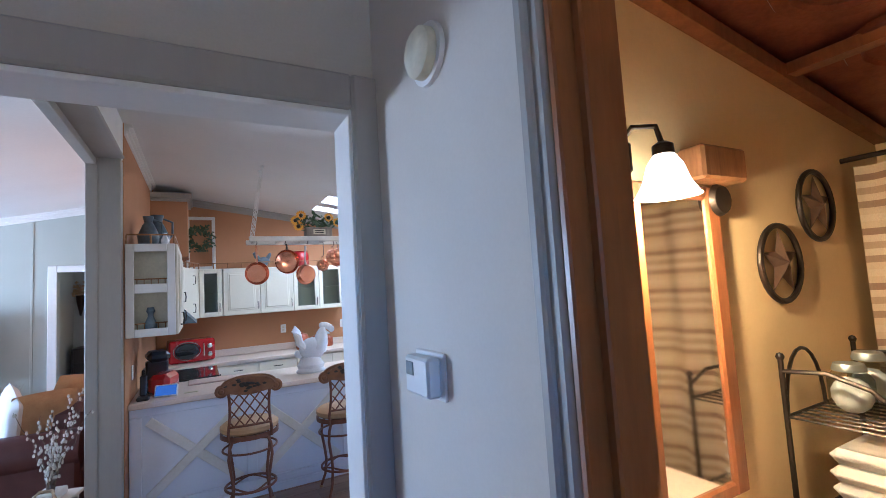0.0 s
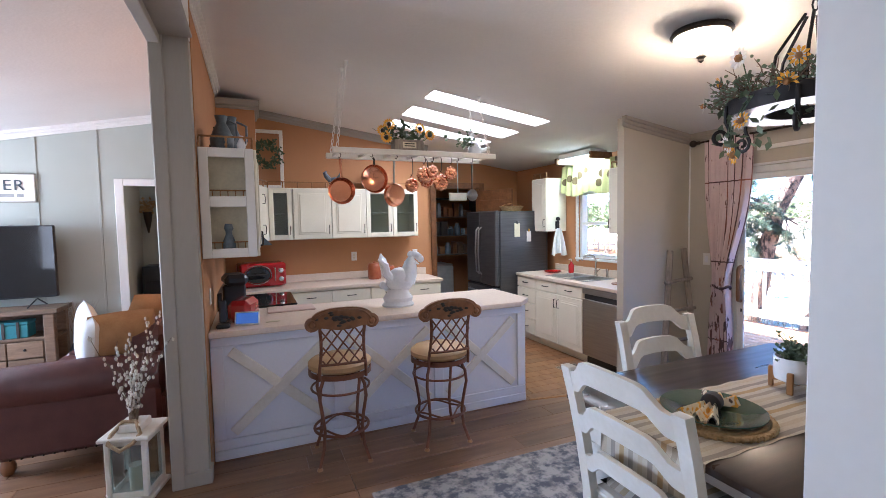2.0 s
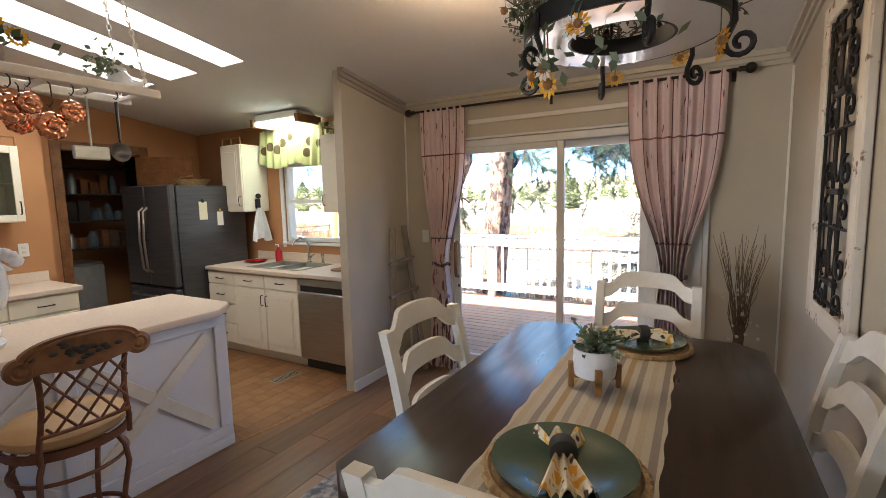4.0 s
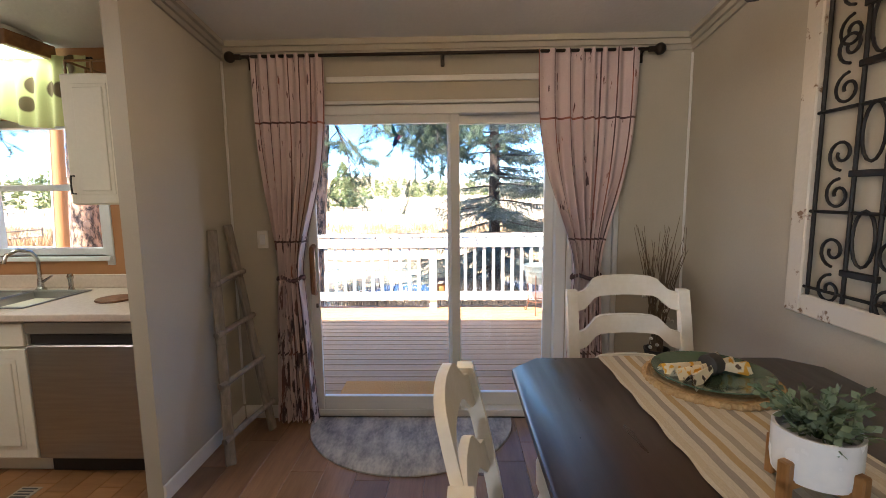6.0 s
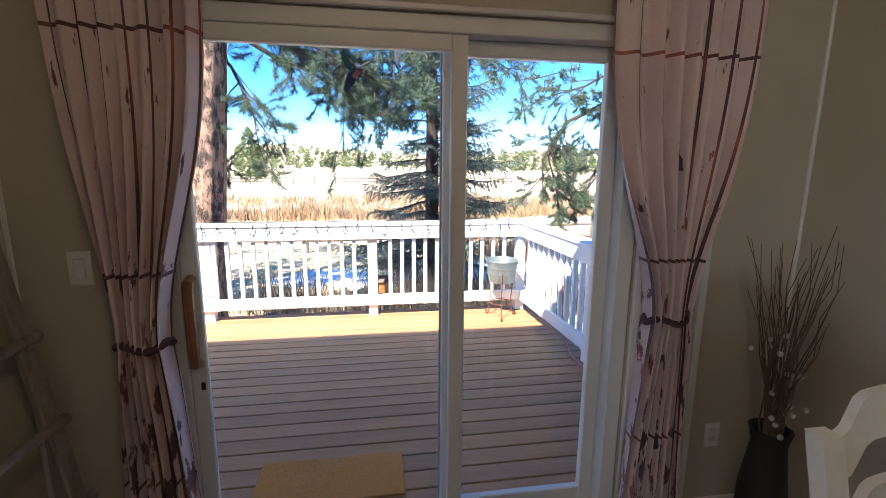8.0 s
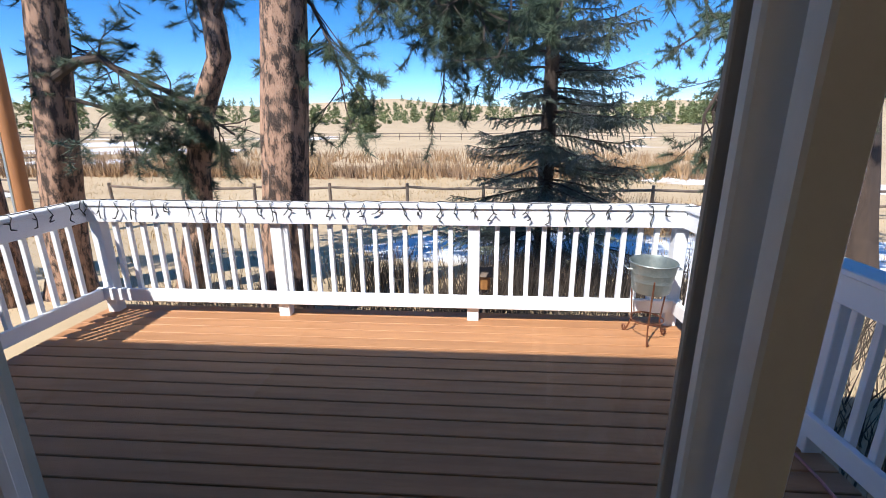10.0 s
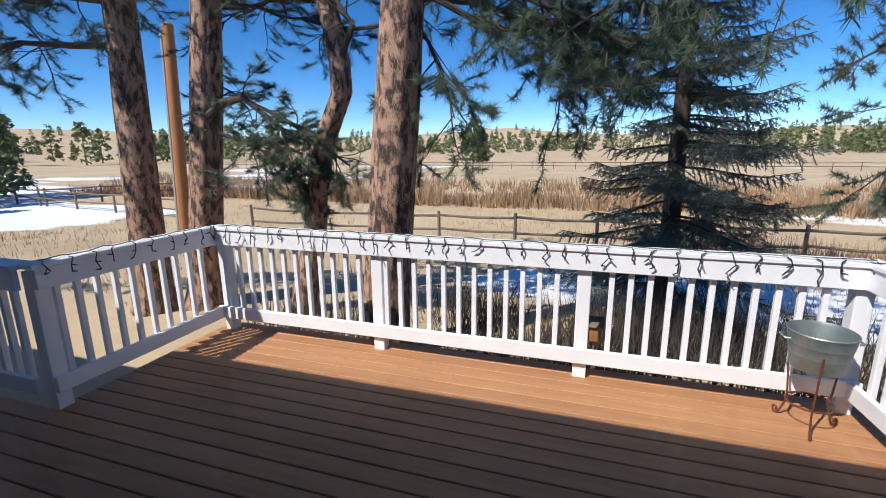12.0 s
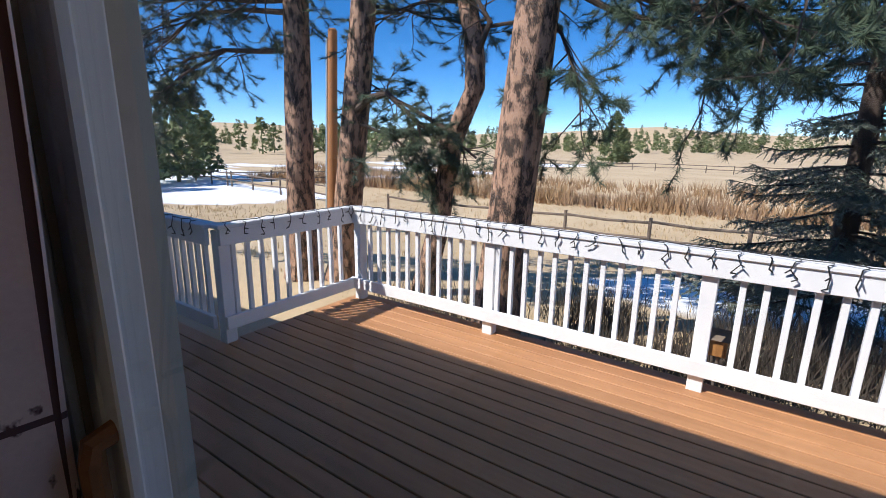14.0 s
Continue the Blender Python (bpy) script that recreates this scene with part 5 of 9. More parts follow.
for x, y, h, r_ in ((2.08, 7.5, 0.22, 0.085), (2.28, 7.52, 0.17, 0.075), (2.45, 7.53, 0.14, 0.065)):
    t = thing("canister", (x, y, 0.911), "rust red ceramic canister on the back worktop", "canister", "canisters on the worktop")
    part("jar", G().lathe([(r_ * .9, 0.0), (r_, 0.02), (r_, h * .8), (r_ * .92, h * .84)], n=20), M_TERRACOTTA, t)
    part("lid", G().lathe([(r_ * .95, h * .845), (r_ * .8, h * .93), (0.018, h * .95), (0.022, h * 1.0), (0.01, h * 1.04)], n=20), M_TERRACOTTA, t)
def wall_plate(at, n, label, rz, switch=False):
    t = thing("switch_plate" if switch else "outlet", at, label, "switch" if switch else "outlet", rz=rz)
    part("plate", B((-0.036, -0.007, -0.058), (0.036, 0, 0.058), 0.003), M_TRIM, t)
    if switch:
        part("rocker", B((-0.017, -0.011, -0.033), (0.017, -0.006, 0.033), 0.002), M_WHITEGLAZE, t)
    else:
        for z in (-0.03, 0.008):
            part("socket", B((-0.015, -0.010, z), (0.015, -0.006, z + 0.024), 0.003), M_PAPER, t)
wall_plate((1.87, 7.73, 1.2), 0, "cream outlet on the terracotta back wall", 0)
wall_plate((2.72, 7.73, 1.2), 0, "cream outlet on the terracotta wall by the pantry", 0)
wall_plate((4.69, 4.82, 1.22), 0, "white light switch beside the sliding door", -90 + 0, True)
wall_plate((4.69, 2.42, 0.40), 0, "white outlet low on the wall by the corner", -90)
wall_plate((0.342, 5.45, 1.12), 0, "white outlet on the kitchen side wall", 90)

# peninsula
pen = thing("peninsula", (0.345, 5.215, 0), "white panelled breakfast peninsula with crossed boards", "counter")
PW = 2.525
part("body", B((0, 0.022, 0.0), (PW, 0.70, 0.868), 0.003), M_PANEL, pen)
part("base_board", B((-0.0, -0.004, 0.0), (PW + 0.004, 0.02, 0.07), 0.004), M_PANEL, pen)
part("top_board", B((0, 0.0, 0.80), (PW, 0.021, 0.867), 0.003), M_PANEL, pen)
part("bottom_board", B((0, 0.0, 0.072), (PW, 0.021, 0.14), 0.003), M_PANEL, pen)
xs = (0.0, 0.82, 1.64, PW - 0.08)
for x in xs:
    part("stile", B((x, 0.0, 0.142), (x + 0.08, 0.021, 0.798), 0.003), M_PANEL, pen)
for a, b in zip(xs, xs[1:]):
    x0, x1 = a + 0.08, b
    w, h = x1 - x0, 0.656
    for s in (1, -1):
        ang = math.degrees(math.atan2(h, w)) * s
        ln = math.hypot(w, h)
        m = pose((x0 + x1) / 2, 0.003 if s > 0 else 0.0045, 0.47, 0, -ang, 0)
        part("cross_board", G().box((-ln / 2 + 0.06, 0, -0.035), (ln / 2 - 0.06, 0.024, 0.035), 0.004, m), M_WHITEWOOD, pen)
g = G()
pl = [(0.345, 5.165), (2.80, 5.165), (2.975, 5.32), (2.975, 5.985), (0.345, 5.985)]
inner = lambda z, e: [(x + (e if x < 1 else -e), y + (e if y < 5.5 else -e), z) for x, y in pl]
g.add(inner(.87, .004) + inner(.874, 0) + inner(.906, 0) + inner(.912, .005),
      [(4, 3, 2, 1, 0), (15, 16, 17, 18, 19)] + [(r * 5 + i, r * 5 + (i + 1) % 5, r * 5 + 5 + (i + 1) % 5, r * 5 + 5 + i) for r in range(3) for i in range(5)])
solid("worktop", g, M_COUNTER, "beige laminate peninsula worktop with a clipped corner", "worktop")
# things on it
def rooster():
    t = G()
    t.lathe([(0.13, 0.0), (0.14, 0.015), (0.12, 0.04), (0.13, 0.07), (0.10, 0.11), (0.085, 0.14)], n=20, flat=.75)
    t.ball((-0.02, 0, 0.21), 0.11, 16, s=(1.15, .75, .95))
    t.tube([(-0.07, 0, .20), (-0.105, 0, .28), (-0.115, 0, .35), (-0.125, 0, .40)], [.085, .072, .052, .022], 12)
    for k in range(5):
        a = 0.55 + k * 0.28
        t.ball((-0.13 + 0.09 * math.cos(a + .9), 0, .33 + 0.085 * math.sin(a + .9)), 0.032, 8, s=(1, .5, 1))
    t.tube([(-0.15, 0, .35), (-0.19, 0, .335)], [.02, .004], 8)
    for k in range(6):
        b = 0.02 * (k - 2.5)
        t.tube([(0.04, b * .6, .21), (0.10, b, .27), (0.135 - abs(b) * .5, b * 1.1, .36 + 0.02 * math.sin(k)), (0.12 + 0.01 * k, b, .43 - 0.014 * abs(k - 2))], [.03, .038, .03, .006], 8)
    for k in range(7):
        t.ball((-0.06 + 0.03 * k, -0.075, 0.17 + 0.02 * math.sin(k)), 0.03, 8, s=(1, .5, 1.2))
    solid("rooster_statue", t, M_WHITEGLAZE, "large white glazed rooster statue on the peninsula", "statue").matrix_basis = pose(1.78, 5.52, 0.912, 0, 0, 172) @ Matrix.Diagonal((1, 1, 1.06, 1))
rooster()
sd = thing("smart_display", (0.58, 5.30, 0.912), "small tablet display with a lit blue screen", "display", rz=-12)
part("body", G().box((-0.085, 0, 0), (0.085, 0.012, 0.10), 0.006, pose(0, 0, 0.004, -22, 0, 0)), M_TRIM, sd)
part("screen", G().box((-0.075, -0.002, 0.012), (0.075, 0.0, 0.09), 0.001, pose(0, 0, 0.004, -22, 0, 0)), mat("lit blue screen", (0.05, 0.12, 0.35), 0.3, emit=0.08, bump=0), sd, "blue screen")
part("foot", B((-0.04, 0.0, 0), (0.04, 0.06, 0.012), 0.004), M_TRIM, sd)
ph = thing("cordless_phone", (0.43, 5.30, 0.912), "black cordless phone standing in its base", "telephone")
part("base", B((-0.045, -0.04, 0.0), (0.045, 0.06, 0.03), 0.01), M_BLACK, ph)
part("handset", G().box((-0.025, -0.012, 0.0), (0.025, 0.014, 0.16), 0.01, pose(0, 0.02, 0.031, -12, 0, 0)), M_BLACK, ph)
cm = thing("coffee_maker", (0.50, 5.72, 0.912), "black coffee maker on the peninsula", "coffee maker", rz=10)
part("base", B((-0.09, -0.14, 0), (0.09, 0.12, 0.03), 0.01), M_BLACK, cm)
part("tower", B((-0.085, 0.02, 0.031), (0.085, 0.12, 0.25), 0.015), M_BLACK, cm)
part("head", B((-0.085, -0.13, 0.251), (0.085, 0.12, 0.34), 0.03), M_BLACK, cm)
ts = thing("toaster", (0.56, 5.50, 0.912), "red and chrome toaster on the peninsula", "toaster", rz=75)
part("body", B((-0.14, -0.08, 0.01), (0.14, 0.08, 0.17), 0.035), M_REDENAMEL, ts)
part("slot", B((-0.10, -0.012, 0.168), (0.10, 0.012, 0.173), 0.002), M_BLACK, ts)
part("end_plate", B((0.139, -0.05, 0.03), (0.146, 0.05, 0.13), 0.004), M_CHROME, ts)
cb = thing("cutting_board", (0.92, 5.80, 0.912), "pale cutting board lying beside the range", "cutting board")
part("board", B((-0.19, -0.12, 0.001), (0.19, 0.13, 0.016), 0.006), mat("pale pink board", (0.60, 0.45, 0.38), 0.4), cb)
nb = thing("note_pad", (0.76, 5.36, 0.912), "small yellow note pad on the peninsula", "note pad")
part("sheet", B((-0.05, -0.02, 0.0005), (0.05, 0.02, 0.006), 0.001), M_PAPER, nb)


# bar stools
def scroll(c, r0, turns, start, plane, n=18, hand=1):
    """A flat spiral from radius r0 inwards: plane gives two axes."""
    u, v = Vector(plane[0]), Vector(plane[1])
    pts = []
    for i in range(n + 1):
        t = i / n
        a = start + hand * turns * 2 * math.pi * t
        r_ = r0 * (1 - 0.75 * t)
        pts.append(Vector(c) + u * r_ * math.cos(a) + v * r_ * math.sin(a))
    return pts


def bar_stool():
    s = thing("bar_stool", (0, 0, 0), "copper brown metal bar stool with tan seat and lattice back", "stool", "bar stools at the peninsula")
    part("seat", G().lathe([(0.12, 0.635), (0.20, 0.638), (0.215, 0.655), (0.215, 0.68), (0.19, 0.70), (0.10, 0.708), (0.0, 0.71)], n=32, caps=False), M_TANSEAT, s, "tan leather seat cushion")
    part("seat_ring", G().lathe([(0.205, 0.60), (0.215, 0.60), (0.215, 0.634), (0.205, 0.634)], n=32, caps=False).lathe([(0.10, 0.57), (0.12, 0.58), (0.12, 0.6), (0.1, 0.61)], n=20), M_COPPERMETAL, s)
    for k in range(4):
        a = math.pi / 4 + k * math.pi / 2
        c, sn = math.cos(a), math.sin(a)
        prof = [(0.17, 0.60), (0.205, 0.54), (0.215, 0.46), (0.19, 0.34), (0.175, 0.24), (0.19, 0.12), (0.235, 0.012)]
        part("leg", G().tube([(r_ * c, r_ * sn, z) for r_, z in prof], 0.0115, 8), M_COPPERMETAL, s)
        part("foot", G().lathe([(0.018, 0), (0.02, 0.006), (0.012, 0.02)], (0.236 * c, 0.236 * sn, 0), 10), M_TAN, s, "pale foot cap")
    ring = lambda r_, z: [(r_ * math.cos(t / 36 * 2 * math.pi), r_ * math.sin(t / 36 * 2 * math.pi), z) for t in range(36)]
    part("foot_ring", G().tube(ring(0.185, 0.215), 0.010, 8, True), M_COPPERMETAL, s)
    part("upper_ring", G().tube(ring(0.198, 0.50), 0.008, 8, True), M_COPPERMETAL, s)
    g = G()
    for k in range(2):
        pts = [((0.178 * (t / 10 - 1)) if k == 0 else 0.178 * (1 - t / 10), 0.12 * math.sin(t / 20 * math.pi * 2) * (1 if k else -1) * 0 + (0.09 * math.cos(t / 20 * math.pi * 2) - .09 + (.09 if False else 0)) * (1 if k else -1), 0.215) for t in range(21)]
        g.tube(pts, 0.007, 6)
    part("cross_stretcher", g, M_COPPERMETAL, s)
    # back, on the -y side, leaning out
    by = lambda z: -0.195 - (z - 0.65) * 0.13
    for sx in (-1, 1):
        pts = [(sx * 0.15, by(z), z) for z in (0.61, 0.68)] + [(sx * (0.15 - 0.015 * math.sin((z - .68) * 9)), by(z), z) for z in (0.75, 0.82, 0.9, 0.97)]
        part("back_post", G().tube(pts, 0.0105, 8), M_COPPERMETAL, s)
    def bent(x):
        return 0.03 * (1 - (x / 0.2) ** 2)
    g = G()
    N = 4
    for k in range(-3, 5):
        for sgn in (1, -1):
            pts = []
            for i in range(9):
                t = i / 8
                x = (k / 4 - 0.125 + sgn * (t * 0.62)) * 0.29
                z = 0.72 + t * 0.24
                if abs(x) <= 0.147:
                    pts.append((x, by(z) - bent(x), z))
            if len(pts) > 1:
                g.tube(pts, 0.0055, 6)
    part("lattice", g, M_COPPERMETAL, s)
    part("lower_bar", G().tube([(x, by(0.72) - bent(x), 0.72) for x in (-.148, -.08, 0, .08, .148)], 0.009, 8), M_COPPERMETAL, s)
    # carved crest rail with scrolled ends
    lower, upper = [], []
    for i in range(25):
        x = -0.20 + 0.40 * i / 24
        e = abs(x) / 0.20
        upper.append((x, 1.005 + 0.095 * math.sqrt(max(0.0, 1 - (e * 0.98) ** 2.6))))
        lower.append((x, 0.965 - 0.012 * math.cos(e * math.pi) - (0.0 if e < .7 else 0.03 * (e - .7) / .3)))
    g = G()
    g.band(lower, upper, 0.028, I4)
    g.v = [(x, y + by(z) - bent(x) - 0.014, z) for x, y, z in g.v]
    part("crest_rail", g, M_REDWOOD, s, "carved brown crest rail")
    g = G()
    g.tube([(x, by(z) - bent(x) - 0.018, z) for x, z in [(p[0] * .9, p[1] - .012) for p in upper]], 0.006, 6)
    part("crest_bead", g, M_REDWOOD, s)
    for sx in (-1, 1):
        part("scroll", G().lathe([(0.042, -0.018), (0.046, -0.01), (0.046, 0.012), (0.03, 0.02), (0.022, 0.014), (0.012, 0.024)], n=18, m=pose(sx * 0.188, by(1.0) - 0.005, 0.995, 90, 0, 0)), M_REDWOOD, s)
    g = G()
    rr = random.Random(2)
    for k in range(26):
        x, z = rr.gauss(0, 0.045), 1.035 + rr.gauss(0, 0.016)
        g.ball((x, by(z) - bent(x) - 0.017, z), 0.011, 6, s=(1.4, .5, .8))
    part("carving", g, M_SHADE, s, "dark painted fruit carving")
    return s
st = bar_stool()
st.matrix_basis = pose(1.17, 4.95, 0, 0, 0, -4)
copy_thing(st, pose(1.90, 4.90, 0, 0, 0, -2))

# hanging pot rack
pr = thing("pot_rack", (1.96, 5.55, 2.20), "white wooden ladder pot rack hung on chains", "pot rack")
for y in (-0.16, 0.16):
    part("side_rail", B((-0.72, y - 0.018, -0.02), (0.72, y + 0.018, 0.025), 0.004), M_WHITEWOOD, pr)
for k in range(7):
    x = -0.66 + k * 0.22
    part("rung", B((x - 0.015, -0.141, -0.012), (x + 0.015, 0.141, 0.014), 0.004), M_WHITEWOOD, pr)
def chain(g, p, q):
    p, q = Vector(p), Vector(q)
    n = max(3, int((q - p).length / 0.035))
    d = (q - p).normalized()
    u = d.orthogonal().normalized()
    w = d.cross(u)
    for i in range(n):
        c = p.lerp(q, (i + .5) / n)
        a = u if i % 2 else w
        g.tube([c + d * 0.022 * math.cos(t * math.pi / 4) + a * 0.010 * math.sin(t * math.pi / 4) for t in range(8)], 0.0036, 4, True)
for x in (-0.68, 0.66):
    for y in (-0.15, 0.15):
        g = G()
        ex = x + (0.10 if x < 0 else -0.06)
        chain(g, (x, y, 0.03), (ex, y * .6, ceil_z(1.96 + ex) - 2.20 - 0.02))
        g.lathe([(0.012, -0.03), (0.02, -0.004), (0.012, 0.0)], (ex, y * .6, ceil_z(1.96 + ex) - 2.2), 8)
        part("chain", g, M_TRIM, pr, "white painted chain")
def flower(g_p, g_c, p, r_, n, face, k=10):
    p, f = Vector(p), Vector(face).normalized()
    u = f.orthogonal().normalized()
    w = f.cross(u)
    for i in range(n):
        a = 2 * math.pi * i / n + k
        d = u * math.cos(a) + w * math.sin(a)
        e = f.cross(d)
        g_p.add([p + d * r_ * .3, p + d * r_ * .7 + e * r_ * .18 + f * .004, p + d * r_ + f * r_ * .15, p + d * r_ * .7 - e * r_ * .18 + f * .004], [(0, 1, 2, 3)])
    g_c.ball(p + f * 0.004, r_ * .36, 8, s=(1, 1, 1))
def leafy(g, p, n, spread, size, rr, up=0.6):
    p = Vector(p)
    for k in range(n):
        d = Vector((rr.gauss(0, 1), rr.gauss(0, 1), rr.gauss(up, 0.8)))
        q = p + Vector((d.x * spread[0], d.y * spread[1], abs(d.z) * spread[2]))
        dd = Vector((rr.uniform(-1, 1), rr.uniform(-1, 1), rr.uniform(-.4, 1))).normalized() * size * rr.uniform(.7, 1.2)
        w = dd.cross(Vector((rr.uniform(-1, 1), rr.uniform(-1, 1), rr.uniform(-1, 1)))).normalized() * size * .3
        g.add([q, q + dd * .5 + w, q + dd, q + dd * .5 - w], [(0, 1, 2, 3)])
sfb = thing("flower_box", (1.90, 5.53, 2.227), "wooden box of sunflowers on the pot rack", "flower box")
part("box", G().box((-0.13, -0.06, 0), (0.13, -0.048, 0.10)).box((-0.13, 0.048, 0), (0.13, 0.06, 0.10)).box((-0.13, -0.048, 0), (-0.118, 0.048, 0.10)).box((0.118, -0.048, 0), (0.13, 0.048, 0.10)).box((-0.118, -0.048, 0.0), (0.118, 0.048, 0.08)), M_GREYWOOD, sfb)
part("label", B((-0.06, -0.064, 0.03), (0.06, -0.0605, 0.08), 0.001), M_PAPER, sfb, "pale label with two printed lines")
g = G()
for z in (0.043, 0.062):
    g.box((-0.045, -0.0655, z), (0.045, -0.0642, z + 0.008), 0)
part("print", g, M_SHADE, sfb)
rr = random.Random(11)
g, gp, gc, gs = G(), G(), G(), G()
leafy(g, (0, 0, 0.11), 120, (0.11, 0.045, 0.05), 0.06, rr)
for x, y, z in ((-0.22, -0.02, 0.17), (-0.17, -0.04, 0.22), (0.10, -0.05, 0.20), (0.19, -0.04, 0.15), (-0.20, -0.05, 0.11)):
    flower(gp, gc, (x, y, z), 0.055, 14, (0.1 * (1 if x > 0 else -1), -1, 0.25))
    gs.tube([(x * .4, 0, 0.08), (x * .8, y * .5, z - 0.04), (x, y + .008, z)], 0.004, 5)
part("leaves", g, M_GREENLEAF, sfb, "green leaves")
part("petals", gp, M_YELLOW, sfb, "yellow petals")
part("flower_centres", gc, M_SHADE, sfb)
part("stems", gs, M_GREENLEAF, sfb)
dk = thing("watering_can", (2.53, 5.56, 2.227), "white enamel pitcher with trailing greenery on the pot rack", "watering can")
part("body", G().lathe([(0.05, 0), (0.065, 0.03), (0.06, 0.08), (0.035, 0.11), (0.04, 0.125)], n=18, m=pose(0.03, 0, 0, 0, 0, 0)), M_WHITEGLAZE, dk)
part("spout", G().tube([(0.08, 0, .05), (0.14, 0, .06), (0.18, 0, .09)], [.03, .02, .014], 8), M_WHITEGLAZE, dk)
g = G()
leafy(g, (-0.05, 0, 0.08), 90, (0.04, 0.04, 0.06), 0.045, rr)
part("greenery", g, M_PALELEAF, dk, "silver green sprigs")
def hung(name, x, y, z, label, build, mats, drop, category="pan"):
    t = thing(name, (1.96 + x, 5.55 + y, z), label, category, "copper ware hanging from the pot rack")
    part("hook", G().tube([(0, 0, 2.19 - z), (0.012, 0, 2.175 - z), (0.012, 0, drop + .03), (0, 0, drop + .012), (-0.01, 0, drop + .02)], 0.0035, 5), M_BRONZE, t, "dark hook")
    build(t, mats, drop)
    return t
def pan(r_, depth, handle, tilt):
    def f(t, m, drop):
        M = pose(0, 0, 0, 90, 0, tilt)
        prof = [(0.0, 0), (r_ * .8, 0), (r_ * .93, depth * .3), (r_, depth), (r_ * .985, depth), (r_ * .9, depth * .35), (r_ * .78, 0.006), (0, 0.006)]
        part("bowl", G().lathe(prof, n=32, m=M, caps=False), m[0], t)
        if handle:
            part("handle", G().tube([M @ Vector((0, r_ * .95, depth * .8)), M @ Vector((0, r_ * 1.3, depth * .9)), M @ Vector((0, drop, depth * .6))], [0.012, 0.008, 0.010], 8), m[1], t, "long handle")
        else:
            part("ring_handle", G().tube([M @ Vector((0.02 * math.cos(a * .6), r_ + 0.015 + .02 * math.sin(a * .6), depth)) for a in range(11)], 0.003, 5, True), m[1], t)
    return f
hung("copper_colander", -0.66, -0.12, 1.885, "round pierced copper colander hanging by its handle", pan(0.105, 0.06, True, 0), (M_COPPER, M_COPPER), 0.25)
hung("copper_pan", -0.40, -0.12, 1.985, "wide copper pan hanging from the rack", pan(0.115, 0.05, True, 10), (M_COPPER, M_BRONZE), 0.165)
hung("copper_skillet", -0.20, -0.14, 1.86, "copper skillet with steel inside", pan(0.10, 0.045, True, -160), (M_COPPER, M_STEEL), 0.28)
def mould(r_):
    def f(t, m, drop):
        g = G()
        for k in range(8):
            a = k * math.pi / 4
            g.ball((r_ * .55 * math.cos(a), 0.0, r_ * .55 * math.sin(a)), r_ * .45, 8, s=(1, .9, 1))
        g.ball((0, -0.01, 0), r_ * .5, 10)
        part("bowl", g, m[0], t)
        part("ring_handle", G().tube([(0.012 * math.cos(a * .6), 0, r_ + 0.008 + .012 * math.sin(a * .6)) for a in range(11)], 0.002, 5, True), m[1], t)
    return f
for i, (x, y, z, r_) in enumerate(((-0.02, 0.0, 1.95, 0.065), (0.06, -0.1, 2.03, 0.075), (0.14, 0.06, 2.0, 0.07), (0.22, -0.08, 1.97, 0.075), (0.30, -0.12, 2.05, 0.06), (0.12, -0.14, 2.06, 0.055))):
    hung("copper_mould", x, y, z, "fluted copper mould hanging from the rack", mould(r_), (M_COPPER, M_COPPER), r_ + 0.01, "mould")
def grater(t, m, drop):
    part("blade", B((-0.085, -0.012, -0.035), (0.085, 0.012, 0.035), 0.008), m[0], t)
    part("handle", G().tube([(0, 0, 0.035), (0, 0, drop)], 0.005, 6), m[0], t)
hung("grater", 0.36, -0.13, 1.845, "steel hand grater hanging from the rack", grater, (M_TIN,), 0.29, "grater")
def strainer(t, m, drop):
    part("bowl", G().lathe([(0.0, -0.04), (0.03, -0.03), (0.05, 0.0), (0.053, 0.004), (0.047, 0), (0.028, -0.026)], n=20, m=pose(0, 0, 0, 90, 0, 0), caps=False), m[0], t)
    part("handle", G().tube([(0, 0, 0.05), (0, 0, drop)], [0.005, 0.009], 6), M_BLACK, t, "black handle")
hung("strainer", 0.50, -0.13, 1.86, "steel ladle strainer hanging from the rack", strainer, (M_STEEL,), 0.27, "strainer")


